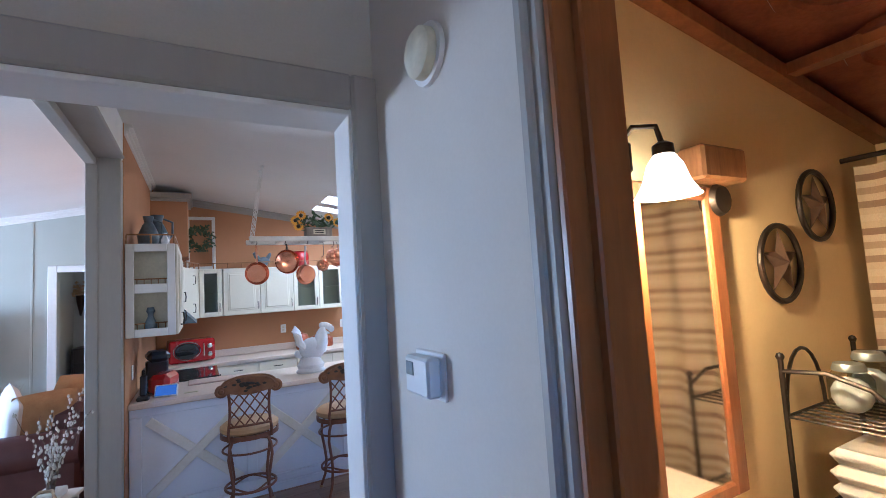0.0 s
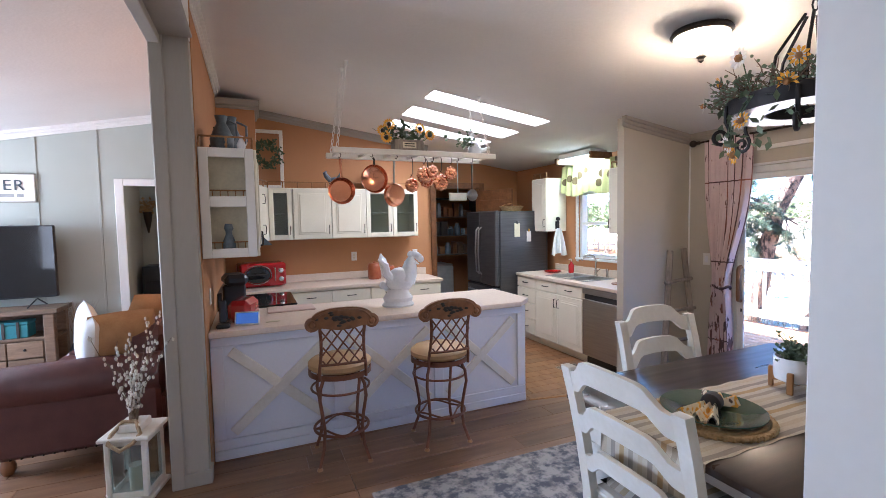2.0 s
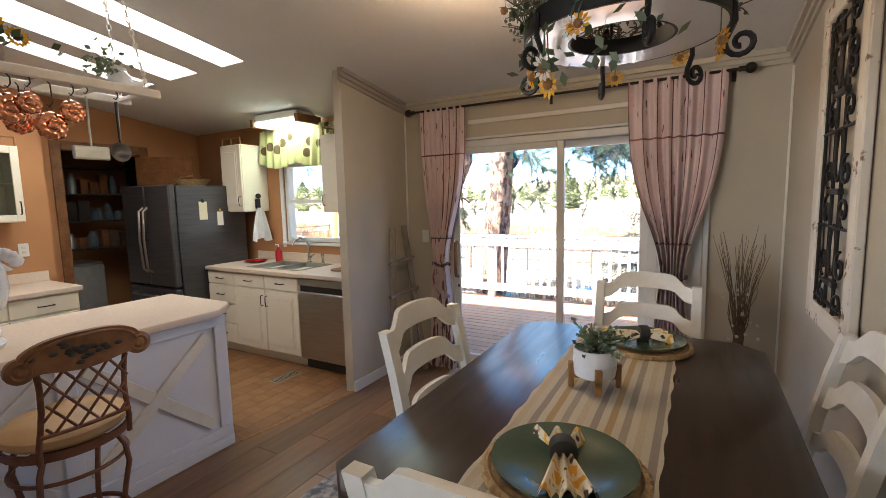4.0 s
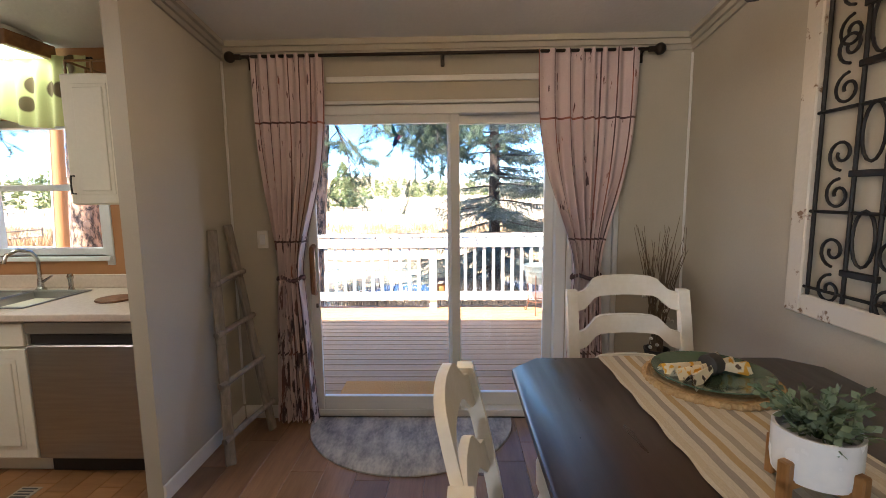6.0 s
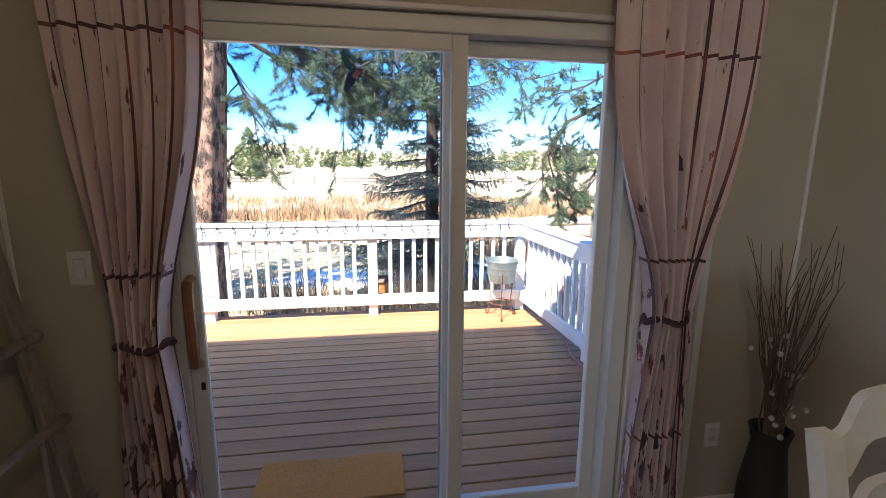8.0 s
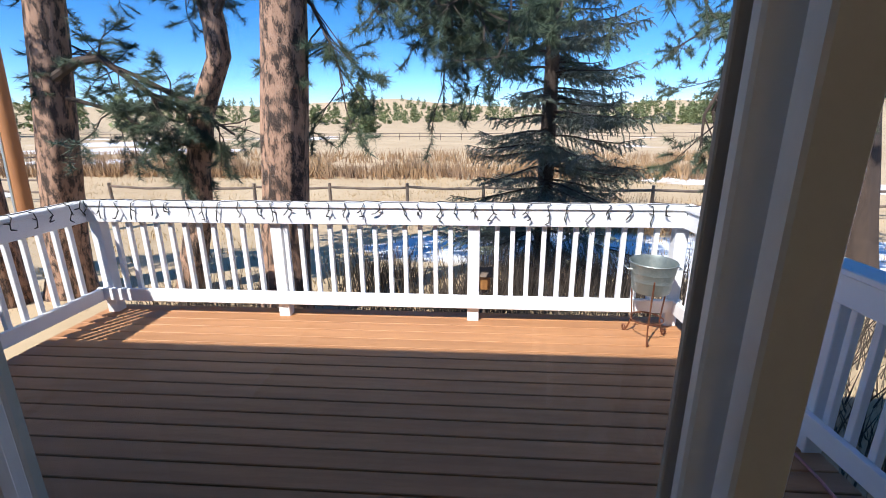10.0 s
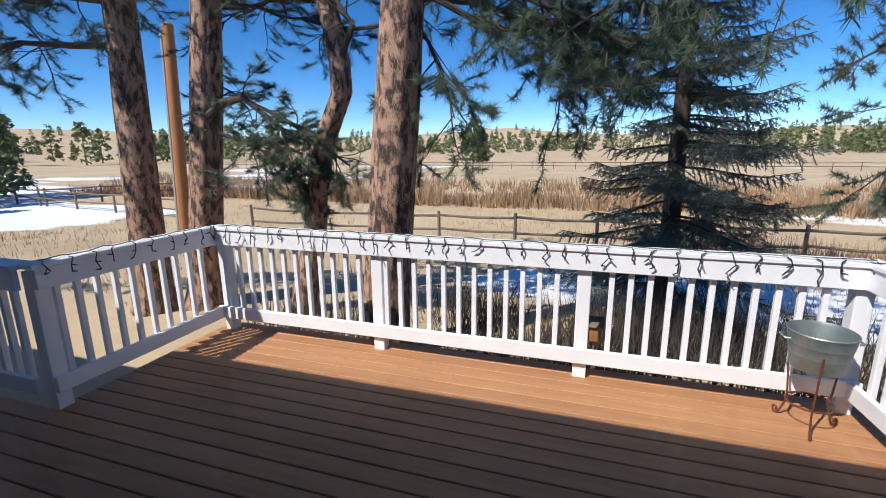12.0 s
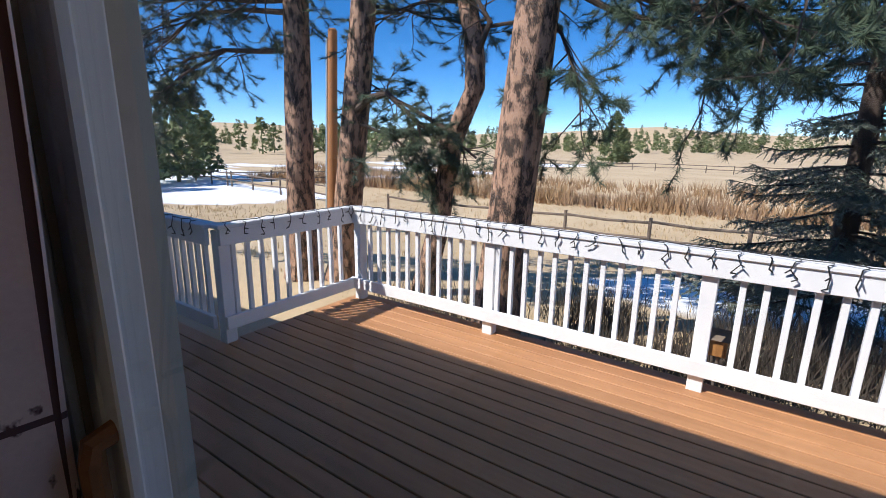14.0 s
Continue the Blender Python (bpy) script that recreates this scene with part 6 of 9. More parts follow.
# ---- living room ----
def tv_set():
    st = thing("tv_stand", (-2.75, 7.78, 0), "reclaimed wood television stand with eight drawers", "tv stand")
    W, D, H = 1.42, 0.42, 0.79
    part("top", B((-0.04, -0.02, H - 0.05), (W + 0.04, D, H), 0.006), M_OLDWOOD, st)
    for x in (0, W - 0.09):
        for y in (0, D - 0.09):
            part("post", B((x, y, 0), (x + 0.09, y + 0.085, H - 0.051), 0.006), M_OLDWOOD, st)
    part("shelf", B((0.0, 0.01, 0.47), (W, D - 0.01, 0.50), 0.004), M_OLDWOOD, st)
    part("carcass", B((0.092, 0.03, 0.09), (W - 0.092, D - 0.01, 0.468), 0.003), M_OLDWOOD, st)
    part("back", B((0.092, D - 0.02, 0.502), (W - 0.092, D - 0.008, H - 0.052), 0.002), M_OLDWOOD, st)
    for k in range(4):
        for j in range(2):
            x, z = 0.1 + k * 0.306, 0.1 + j * 0.185
            d = part("drawer_front", B((x, 0.008, z), (x + 0.295, 0.029, z + 0.172), 0.005), M_OLDWOOD, st)
            part("knob", G().ball((x + 0.147, -0.004, z + 0.09), 0.014, 8), M_IRON, d)
    t = thing("television", (-2.04, 8.03, H), "large flat black television on the stand", "television")
    part("panel", B((-0.69, -0.02, 0.10), (0.69, 0.025, 0.885), 0.008), M_BLACK, t)
    part("screen", B((-0.678, -0.024, 0.118), (0.678, -0.0205, 0.873), 0.001), M_SCREEN, t, "glossy dark screen")
    for x in (-0.5, 0.5):
        part("foot", G().tube([(x - 0.04, -0.14, 0.008), (x, 0.0, 0.09), (x + 0.04, 0.12, 0.008)], 0.008, 6), M_BLACK, t)
    b = thing("storage_box", (-1.70, 7.9, 0.501), "turquoise storage box on the stand's shelf", "box")
    part("body", B((-0.14, -0.09, 0), (0.14, 0.1, 0.14), 0.006), M_TURQ, b)
    part("lid", B((-0.145, -0.095, 0.141), (0.145, 0.105, 0.17), 0.006), M_TURQ, b)
    for x in (-0.06, 0.06):
        part("strap", B((x - .012, -0.099, 0.0), (x + .012, -0.0905, 0.17), 0.001), M_SHADE, b)
    p = thing("potted_plant", (-2.02, 7.88, 0.501), "small plant in a white pot on the stand's shelf", "plant")
    part("pot", G().lathe([(0.03, 0), (0.045, 0.08), (0.04, 0.08), (0.03, .06)], n=14), M_WHITEGLAZE, p)
    g = G()
    leafy(g, (0, 0, .08), 60, (0.03, 0.03, 0.04), 0.05, random.Random(4))
    part("leaves", g, M_GREENLEAF, p)
    r_ = thing("receiver", (-2.45, 7.95, 0.501), "flat black receiver on the stand's shelf", "receiver")
    part("body", B((-0.2, -0.12, 0.008), (0.2, 0.12, 0.06), 0.006), M_BLACK, r_)
    part("top_box", B((-0.1, -0.1, 0.062), (0.18, 0.1, 0.10), 0.006), M_BLACK, r_)
    c = thing("speaker", (-2.64, 7.86, H), "small pale blue speaker on the stand", "speaker")
    part("body", B((-0.05, -0.03, 0.001), (0.05, 0.04, 0.17), 0.015), mat("pale blue plastic", (0.35, 0.55, 0.60), 0.4), c)
    part("grille", B((-0.035, -0.036, 0.03), (0.035, -0.031, 0.10), 0.004), M_TRIM, c)
tv_set()
sg = thing("wall_sign", (-2.40, 8.243, 1.94), "weathered white board sign with dark letters", "sign")
part("board", B((0, -0.02, 0), (0.84, 0.005, 0.30), 0.004), M_WHITEWOOD, sg)
part("edge", G().box((-0.008, -0.024, -0.008), (0.848, 0.004, -0.001)).box((-0.008, -0.024, 0.301), (0.848, 0.004, 0.308)), M_GREYWOOD, sg)
cu = bpy.data.curves.new("sign_text", "FONT")
cu.body, cu.size, cu.extrude, cu.align_x = "DENVER", 0.165, 0.003, "CENTER"
cu.space_character = 1.12
cu.materials.append(mat("faded navy paint", (0.06, 0.075, 0.09), 0.7))
tx = new("lettering", cu)
tx.parent, tx.matrix_basis = sg, pose(0.42, -0.023, 0.125, 90, 0, 0)
g = G()
for a, b in ((0.20, 0.33), (0.35, 0.48), (0.50, 0.66), (0.68, 0.74)):
    g.box((a, -0.022, 0.05), (b, -0.0205, 0.085), 0)
part("small_print", g, mat("faded grey paint", (0.35, 0.35, 0.34), 0.8), sg)


def pillow(c, s, m, name, label, rot):
    t = thing(name, c, label, "pillow", "cushions on the sofa")
    g = G()
    def f(u, v):
        a, b = (u - .5) * 2, (v - .5) * 2
        e = (1 - a ** 4) * (1 - b ** 4)
        return a, b, e
    for sgn in (1, -1):
        def fn(u, v, sgn=sgn):
            a, b, e = f(u, v)
            return pose(0, 0, 0, *rot) @ Vector((a * s[0] * (1 - .06 * b * b), sgn * s[1] * e ** .6, b * s[2] * (1 - .06 * a * a) + s[2]))
        g.sheet(fn, 14, 14)
    part("cushion", g, m, t)
    return t
def sofa():
    s = thing("sofa", (-1.0, 5.56, 0), "burgundy leather sofa with rolled arms", "sofa")
    W, Lg = 1.0, 2.1
    part("base", B((0.10, 0.05, 0.12), (W, Lg - 0.05, 0.40), 0.03), M_LEATHER, s)
    for y0 in (0.0, Lg - 0.26):
        a = part("arm", G().box((0.03, y0 + 0.02, 0.10), (W - 0.02, y0 + 0.25, 0.56), 0.03), M_LEATHER, s)
        part("arm_roll", G().tube([(0.0, y0 + 0.13, 0.55), (0.02, y0 + .13, .56), (0.5, y0 + .13, .565), (W - .02, y0 + 0.13, 0.56)], [0.12, 0.145, 0.15, 0.145], 20), M_LEATHER, a)
    part("back", G().box((W - 0.28, 0.22, 0.35), (W + 0.02, Lg - 0.22, 0.88), 0.07), M_LEATHER, s)
    for k in range(2):
        part("seat_cushion", B((0.08, 0.26 + k * 0.8, 0.40), (W - 0.25, 1.04 + k * 0.8, 0.55), 0.05), M_LEATHER, s)
        part("back_cushion", B((W - 0.42, 0.27 + k * 0.8, 0.54), (W - 0.12, 1.03 + k * 0.8, 0.92), 0.08), M_LEATHER, s)
    for x in (0.08, W - 0.08):
        for y in (0.08, Lg - 0.08):
            part("foot", G().lathe([(0.03, 0.0), (0.045, 0.03), (0.045, 0.06), (0.03, 0.1)], (x, y, 0), 12), M_REDWOOD, s)
    g = G()
    for k in range(16):
        g.ball((0.06 + k * 0.058, 0.02, 0.115), 0.008, 6)
    part("nail_heads", g, M_BRONZE, s)
sofa()
pillow((-0.33, 5.92, 0.60), (0.22, 0.09, 0.22), M_TAN, "pillow", "tan plush pillow on the sofa arm", (20, 0, 25))
pillow((-0.55, 5.97, 0.56), (0.20, 0.07, 0.26), M_WHITECLOTH, "pillow", "white patterned pillow leaning on the sofa", (0, 22, -65))
pillow((-0.18, 6.3, 0.62), (0.28, 0.10, 0.23), M_TAN, "throw", "tan plush throw bunched on the sofa", (15, 10, 40))
pillow((-0.92, 6.2, 0.18), (0.22, 0.12, 0.16), M_TAN, "throw", "tan plush blanket over the sofa's front", (0, 20, 80))
# cowhide
M_HIDE = mat("brown and white cowhide", (0.15, 0.06, 0.025), 0.85, second=(0.06, 0.025, 0.012), scale=3, fine=80, bump=0.3, sheen=0.4)
n, L, b = nodes_of(M_HIDE)
co, nz, rp, mx = (n.new("ShaderNode" + q) for q in ("TexCoord", "TexNoise", "ValToRGB", "MixRGB"))
nz.inputs["Scale"].default_value, nz.inputs["Detail"].default_value = 1.8, 3
L(co.outputs["Object"], nz.inputs["Vector"])
rp.color_ramp.elements[0].position, rp.color_ramp.elements[1].position = 0.64, 0.68
L(nz.outputs["Fac"], rp.inputs["Fac"])
L(rp.outputs["Color"], mx.inputs["Fac"])
L(b.inputs["Base Color"].links[0].from_socket, mx.inputs[1])
mx.inputs[2].default_value = (0.55, 0.48, 0.40, 1)
L(mx.outputs[0], b.inputs["Base Color"])
g = G()
K = 64
for z, sc in ((0.001, 1.0), (0.007, 0.985)):
    for j in range(K):
        a = 2 * math.pi * j / K
        r_ = 1 + 0.16 * math.sin(4 * a + .7) + 0.09 * math.sin(7 * a) + 0.05 * math.sin(13 * a + 1) + 0.03 * math.sin(23 * a)
        g.v.append((-2.05 + 0.85 * sc * r_ * math.cos(a), 5.55 + 1.0 * sc * r_ * math.sin(a), z))
g.f = [tuple(range(2 * K - 1, K - 1, -1))[::-1]] + [(j, (j + 1) % K, K + (j + 1) % K, K + j) for j in range(K)]
hr = solid("cowhide_rug", g, M_HIDE, "brown and white cowhide rug on the planks", "rug")
# lantern with twigs
ln_ = thing("lantern", (-0.07, 5.03, 0), "white wooden lantern with glass sides and a rope handle", "lantern", rz=-14)
for x in (-0.115, 0.085):
    for y in (-0.115, 0.085):
        part("post", B((x, y, 0.03), (x + 0.03, y + 0.03, 0.38), 0.004), M_WHITEWOOD, ln_)
part("base", B((-0.135, -0.135, 0), (0.135, 0.135, 0.03), 0.006), M_WHITEWOOD, ln_)
part("roof", B((-0.14, -0.14, 0.381), (0.14, 0.14, 0.405), 0.006), M_WHITEWOOD, ln_)
part("cap", B((-0.07, -0.07, 0.406), (0.07, 0.07, 0.455), 0.006), M_WHITEWOOD, ln_)
for k in range(4):
    m = pose(0, 0, 0, 0, 0, 90 * k)
    g = G()
    g.box((-0.084, -0.112, 0.031), (0.084, -0.095, 0.065), 0.003, m).box((-0.084, -0.112, 0.345), (0.084, -0.095, 0.38), 0.003, m)
    part("rail", g, M_WHITEWOOD, ln_)
    p = part("pane", G().box((-0.084, -0.106, 0.065), (0.084, -0.103, 0.345), 0, m), M_DARKGLASS, ln_, "glass side", 0)
part("latch", G().ball((0.0, -0.12, 0.2), 0.01, 8), M_BRONZE, ln_)
part("rope", G().tube([(-0.08, -0.10, 0.41), (-0.07, -0.15, 0.38), (0, -0.17, 0.345), (0.06, -0.15, 0.375), (0.08, -0.1, 0.41), (0.03, -0.04, 0.465), (-0.04, -0.04, 0.465)], 0.012, 8, True), M_ROPE, ln_, "twisted rope handle")
cdl = thing("candle", (-0.07, 5.03, 0.031), "pale pillar candle inside the lantern", "candle")
part("wax", G().lathe([(0.04, 0), (0.04, 0.15), (0.03, 0.148), (0.0, 0.14)], n=16), M_PAPER, cdl)
def twigs(name, at, n, h, spread, r_, label, m, buds=None, seed=1):
    rr = random.Random(seed)
    t = thing(name, at, label, "dried stems")
    g, gb = G(), G()
    for k in range(n):
        a = rr.uniform(0, 2 * math.pi)
        s = spread * rr.uniform(0.3, 1.0)
        hh = h * rr.uniform(0.6, 1.0)
        pts = [Vector((0.02 * math.cos(a), 0.02 * math.sin(a), 0))]
        for i in range(1, 6):
            q = i / 5
            pts.append(Vector((s * q ** 1.4 * math.cos(a + .2 * q) + rr.gauss(0, .012), s * q ** 1.4 * math.sin(a + .2 * q) + rr.gauss(0, .012), hh * q)))
        g.tube(pts, [r_ * (1 - .7 * i / 5) for i in range(6)], 5)
        if buds:
            for i in range(14):
                q = rr.uniform(0.15, 1) * 5
                i0 = min(4, int(q))
                p = pts[i0].lerp(pts[i0 + 1], q - i0)
                gb.ball(p + Vector((rr.gauss(0, .008), rr.gauss(0, .008), 0)), 0.011, 6, s=(.7, .7, 1.2))
    part("stems", g, m, t)
    if buds:
        part("buds", gb, buds, t, "pale fuzzy buds", kind="stuff")
    return t
twigs("willow_stems", (-0.07, 5.03, 0.45), 16, 0.62, 0.34, 0.004, "pussy willow stems rising from the lantern's cap", M_TWIG, M_BUD, 3)
twigs("dried_grass", (-1.20, 8.0, 0.35), 22, 0.5, 0.25, 0.004, "grey dried branches beside the stand", M_GREYWOOD, None, 8)
pt_ = thing("floor_vase", (-1.20, 8.0, 0), "grey vase beside the television stand", "vase")
part("body", G().lathe([(0.07, 0), (0.10, 0.1), (0.09, 0.25), (0.05, 0.35), (0.045, .34), (0.08, .24)], n=18, caps=False), M_BLUEGREY, pt_)
# bedroom beyond the doorway
ds = thing("dresser", (-0.75, 9.0, 0), "black wooden chest of drawers in the bedroom", "dresser")
part("body", B((0, 0, 0.05), (1.0, 0.46, 1.1), 0.006), M_BLACK, ds)
for k in range(5):
    d = part("drawer_front", B((0.03, -0.015, 0.1 + k * 0.2), (0.97, -0.001, 0.28 + k * 0.2), 0.006), M_BLACK, ds)
    for x in (0.25, 0.75):
        part("knob", G().ball((x, -0.025, 0.19 + k * 0.2), 0.014, 8), M_BRONZE, d)
lm = thing("table_lamp", (-0.02, 8.62, 0.55), "table lamp with an amber shade in the bedroom", "lamp")
part("shade", G().lathe([(0.20, 0.30), (0.07, 0.48), (0.068, 0.48), (0.195, 0.30)], n=20, caps=False), mat("amber lamp shade", (0.75, 0.42, 0.2), 0.7, emit=0.25), lm, "amber shade")
part("stand", G().lathe([(0.09, 0), (0.09, 0.02), (0.02, 0.05), (0.03, 0.15), (0.015, 0.4)], n=16), M_BRONZE, lm)
nt_ = thing("night_stand", (-0.25, 8.45, 0), "dark night stand in the bedroom", "night stand")
part("body", B((0, 0, 0.0), (0.4, 0.36, 0.55), 0.006), M_BLACK, nt_)
part("drawer_front", B((0.02, -0.012, 0.3), (0.38, -0.001, 0.52), 0.004), M_BLACK, nt_)
wd = thing("wall_vase", (-0.72, 9.48, 1.55), "dark wall sconce with dried flowers in the bedroom", "wall decor")
part("cone", G().lathe([(0.01, 0), (0.05, 0.2), (0.06, 0.3), (0.05, 0.3)], (0, -0.06, 0), 12), M_BRONZE, wd)
g = G()
leafy(g, (0, -0.06, 0.28), 60, (0.06, 0.03, 0.09), 0.08, random.Random(9))
part("flowers", g, M_STRAW, wd)

# ---- dining corner ----
TZ = 0.92
def table():
    t = thing("dining_table", (2.585, 2.87, 0), "counter height table with dark top and white turned legs", "table")
    hx, hy, c = 0.775, 0.515, 0.09
    pl = [(-hx + c, -hy), (hx - c, -hy), (hx, -hy + c), (hx, hy - c), (hx - c, hy), (-hx + c, hy), (-hx, hy - c), (-hx, -hy + c)]
    g = G()
    lay = [(TZ - 0.035, 0.012), (TZ - 0.028, 0.0), (TZ - 0.008, 0.0), (TZ, 0.008)]
    for z, e in lay:
        g.v += [(x * (1 - e / hx), y * (1 - e / hy), z) for x, y in pl]
    g.f = [tuple(range(7, -1, -1)), tuple(range(24, 32))] + [(r * 8 + i, r * 8 + (i + 1) % 8, r * 8 + 8 + (i + 1) % 8, r * 8 + 8 + i) for r in range(3) for i in range(8)]
    part("tabletop", g, M_TABLE, t, "glossy espresso brown top")
    g = G()
    for lo, hi in (((-.66, -.42, TZ - .13), (.66, -.395, TZ - .037)), ((-.66, .395, TZ - .13), (.66, .42, TZ - .037)), ((-.66, -.394, TZ - .13), (-.635, .394, TZ - .037)), ((.635, -.394, TZ - .13), (.66, .394, TZ - .037))):
        g.box(lo, hi, 0.004)
    part("apron", g, M_WHITEWOOD, t, "white apron")
    prof = [(0.045, 0.0), (0.055, 0.03), (0.05, 0.08), (0.035, 0.11), (0.05, 0.15), (0.062, 0.22), (0.06, 0.34), (0.05, 0.42), (0.058, 0.46), (0.046, 0.49), (0.06, 0.53), (0.062, 0.6), (0.045, 0.63), (0.06, 0.66), (0.06, 0.69)]
    for x in (-.62, .62):
        for y in (-.38, .38):
            part("leg", G().lathe(prof, (x, y, 0.012), 20).box((x - .055, y - .055, .70), (x + .055, y + .055, TZ - .037), .006), M_WHITEWOOD, t, "thick turned white leg")
table()


def dining_chair():
    """Back on the -x side; the seat faces +x."""
    s = thing("dining_chair", (0, 0, 0), "white painted ladder back chair with a striped cushion", "chair", "chairs round the table")
    W = 0.235
    part("seat", B((0.02, -0.23, 0.585), (0.46, 0.23, 0.615), 0.01), M_WHITEWOOD, s)
    back = lambda z: -0.10 * max(0, (z - 0.6) / 0.5) ** 1.2
    for sy in (-1, 1):
        pts = [(0.03, sy * W, 0.0), (0.02, sy * W, 0.3), (0.01, sy * W, 0.6), (back(.8) + .01, sy * W, .8), (back(.95) + .01, sy * W, .95), (back(1.08) + .005, sy * W, 1.085)]
        g = G()
        for (x0, y0, z0), (x1, y1, z1) in zip(pts, pts[1:]):
            vs = [(x0 - .018, y0 - .022, z0), (x0 + .018, y0 - .022, z0), (x0 + .018, y0 + .022, z0), (x0 - .018, y0 + .022, z0),
                  (x1 - .018, y1 - .022, z1), (x1 + .018, y1 - .022, z1), (x1 + .018, y1 + .022, z1), (x1 - .018, y1 + .022, z1)]
            g.add(vs, [(3, 2, 1, 0), (4, 5, 6, 7), (0, 1, 5, 4), (1, 2, 6, 5), (2, 3, 7, 6), (3, 0, 4, 7)])
        part("back_post", g, M_WHITEWOOD, s)
        part("front_leg", G().lathe([(0.018, 0), (0.022, 0.05), (0.02, 0.2), (0.026, 0.3), (0.02, 0.34), (0.026, 0.5), (0.024, 0.584)], (0.43, sy * 0.2, 0), 14), M_WHITEWOOD, s)
    def slat(zc, h, arch):
        n = 20
        lower, upper = [], []
        for i in range(n + 1):
            u = (i / n - .5) * 2
            bump = arch * max(0.0, min(1.0, (0.74 - abs(u)) / 0.16)) ** 1.0
            bump = arch * (0.5 - 0.5 * math.cos(math.pi * min(1.0, max(0.0, (0.86 - abs(u)) / 0.34))))
            mid = 0.02 * math.cos(u * math.pi / 2)
            upper.append((u * (W - .012), zc + h / 2 + bump + mid))
            lower.append((u * (W - .012), zc - h / 2 + bump * .95 + mid * .8))
        g = G()
        g.band(lower, upper, 0.02, I4)
        g.v = [(back(z) - .004 + y - 0.028 * (1 - (x / W) ** 2), x, z) for x, y, z in g.v]
        return g
    for zc, h, a in ((1.035, 0.075, 0.05), (0.875, 0.07, 0.05), (0.72, 0.06, 0.045)):
        part("slat", slat(zc, h, a), M_WHITEWOOD, s)
    g = G()
    for sy in (-1, 1):
        g.tube([(0.03, sy * .225, .2), (0.42, sy * .2, .2)], 0.011, 8)
    g.tube([(0.42, -.2, .3), (0.42, .2, .3)], 0.013, 8)
    g.tube([(0.03, -.225, .35), (0.03, .225, .35)], 0.011, 8)
    part("stretcher", g, M_WHITEWOOD, s)
    g = G()
    def cush(u, v, sg):
        a, b = (u - .5) * 2, (v - .5) * 2
        e = ((1 - a ** 6) * (1 - b ** 6))
        return Vector((0.235 + a * .20, b * .21, 0.638 + sg * 0.022 * e ** .5))
    for sg in (1, -1):
        g.sheet(lambda u, v, sg=sg: cush(u, v, sg), 12, 12)
    part("cushion", g, M_CUSH, s, "grey and cream striped cushion")
    return s
M_CUSH = stripes("striped cushion ticking", [(0.42, 0.37, 0.30), (0.62, 0.58, 0.5), (0.25, 0.22, 0.2), (0.62, 0.58, 0.5), (0.50, 0.40, 0.25), (0.62, 0.58, 0.5)], 0.14, 1)
ch = dining_chair()
ch.matrix_basis = pose(1.77, 2.885, 0.012, 0, 0, 0)
copy_thing(ch, pose(3.63, 2.84, 0.0, 0, 0, 180))
copy_thing(ch, pose(2.60, 3.47, 0.012, 0, 0, -92))
copy_thing(ch, pose(2.74, 2.27, 0.012, 0, 0, 90))
# pillow on the near chair
M_RUN = stripes("woven striped runner", [(0.58, 0.50, 0.38), (0.66, 0.60, 0.50), (0.42, 0.37, 0.30), (0.64, 0.58, 0.48), (0.50, 0.36, 0.19), (0.66, 0.60, 0.50), (0.36, 0.32, 0.28), (0.62, 0.56, 0.46)], 0.16, 1)
def runner_fn(u, v):
    x = 1.80 + 1.56 * u
    y = 2.67 + 0.40 * v
    return Vector((x + 0.004 * math.sin(v * 40), y + 0.003 * math.sin(u * 60), TZ + 0.003 + 0.0012 * math.sin(u * 70 + v * 9)))
g = G().sheet(runner_fn, 60, 10)
g.sheet(lambda u, v: Vector((1.80 - 0.012 * (v > .3) - 0.004 * v, 2.67 + 0.40 * u, TZ + 0.003 - 0.14 * v)) + Vector((0, 0, 0)), 10, 6)
solid("table_runner", g, M_RUN, "cream and grey striped woven runner along the table", "table runner")
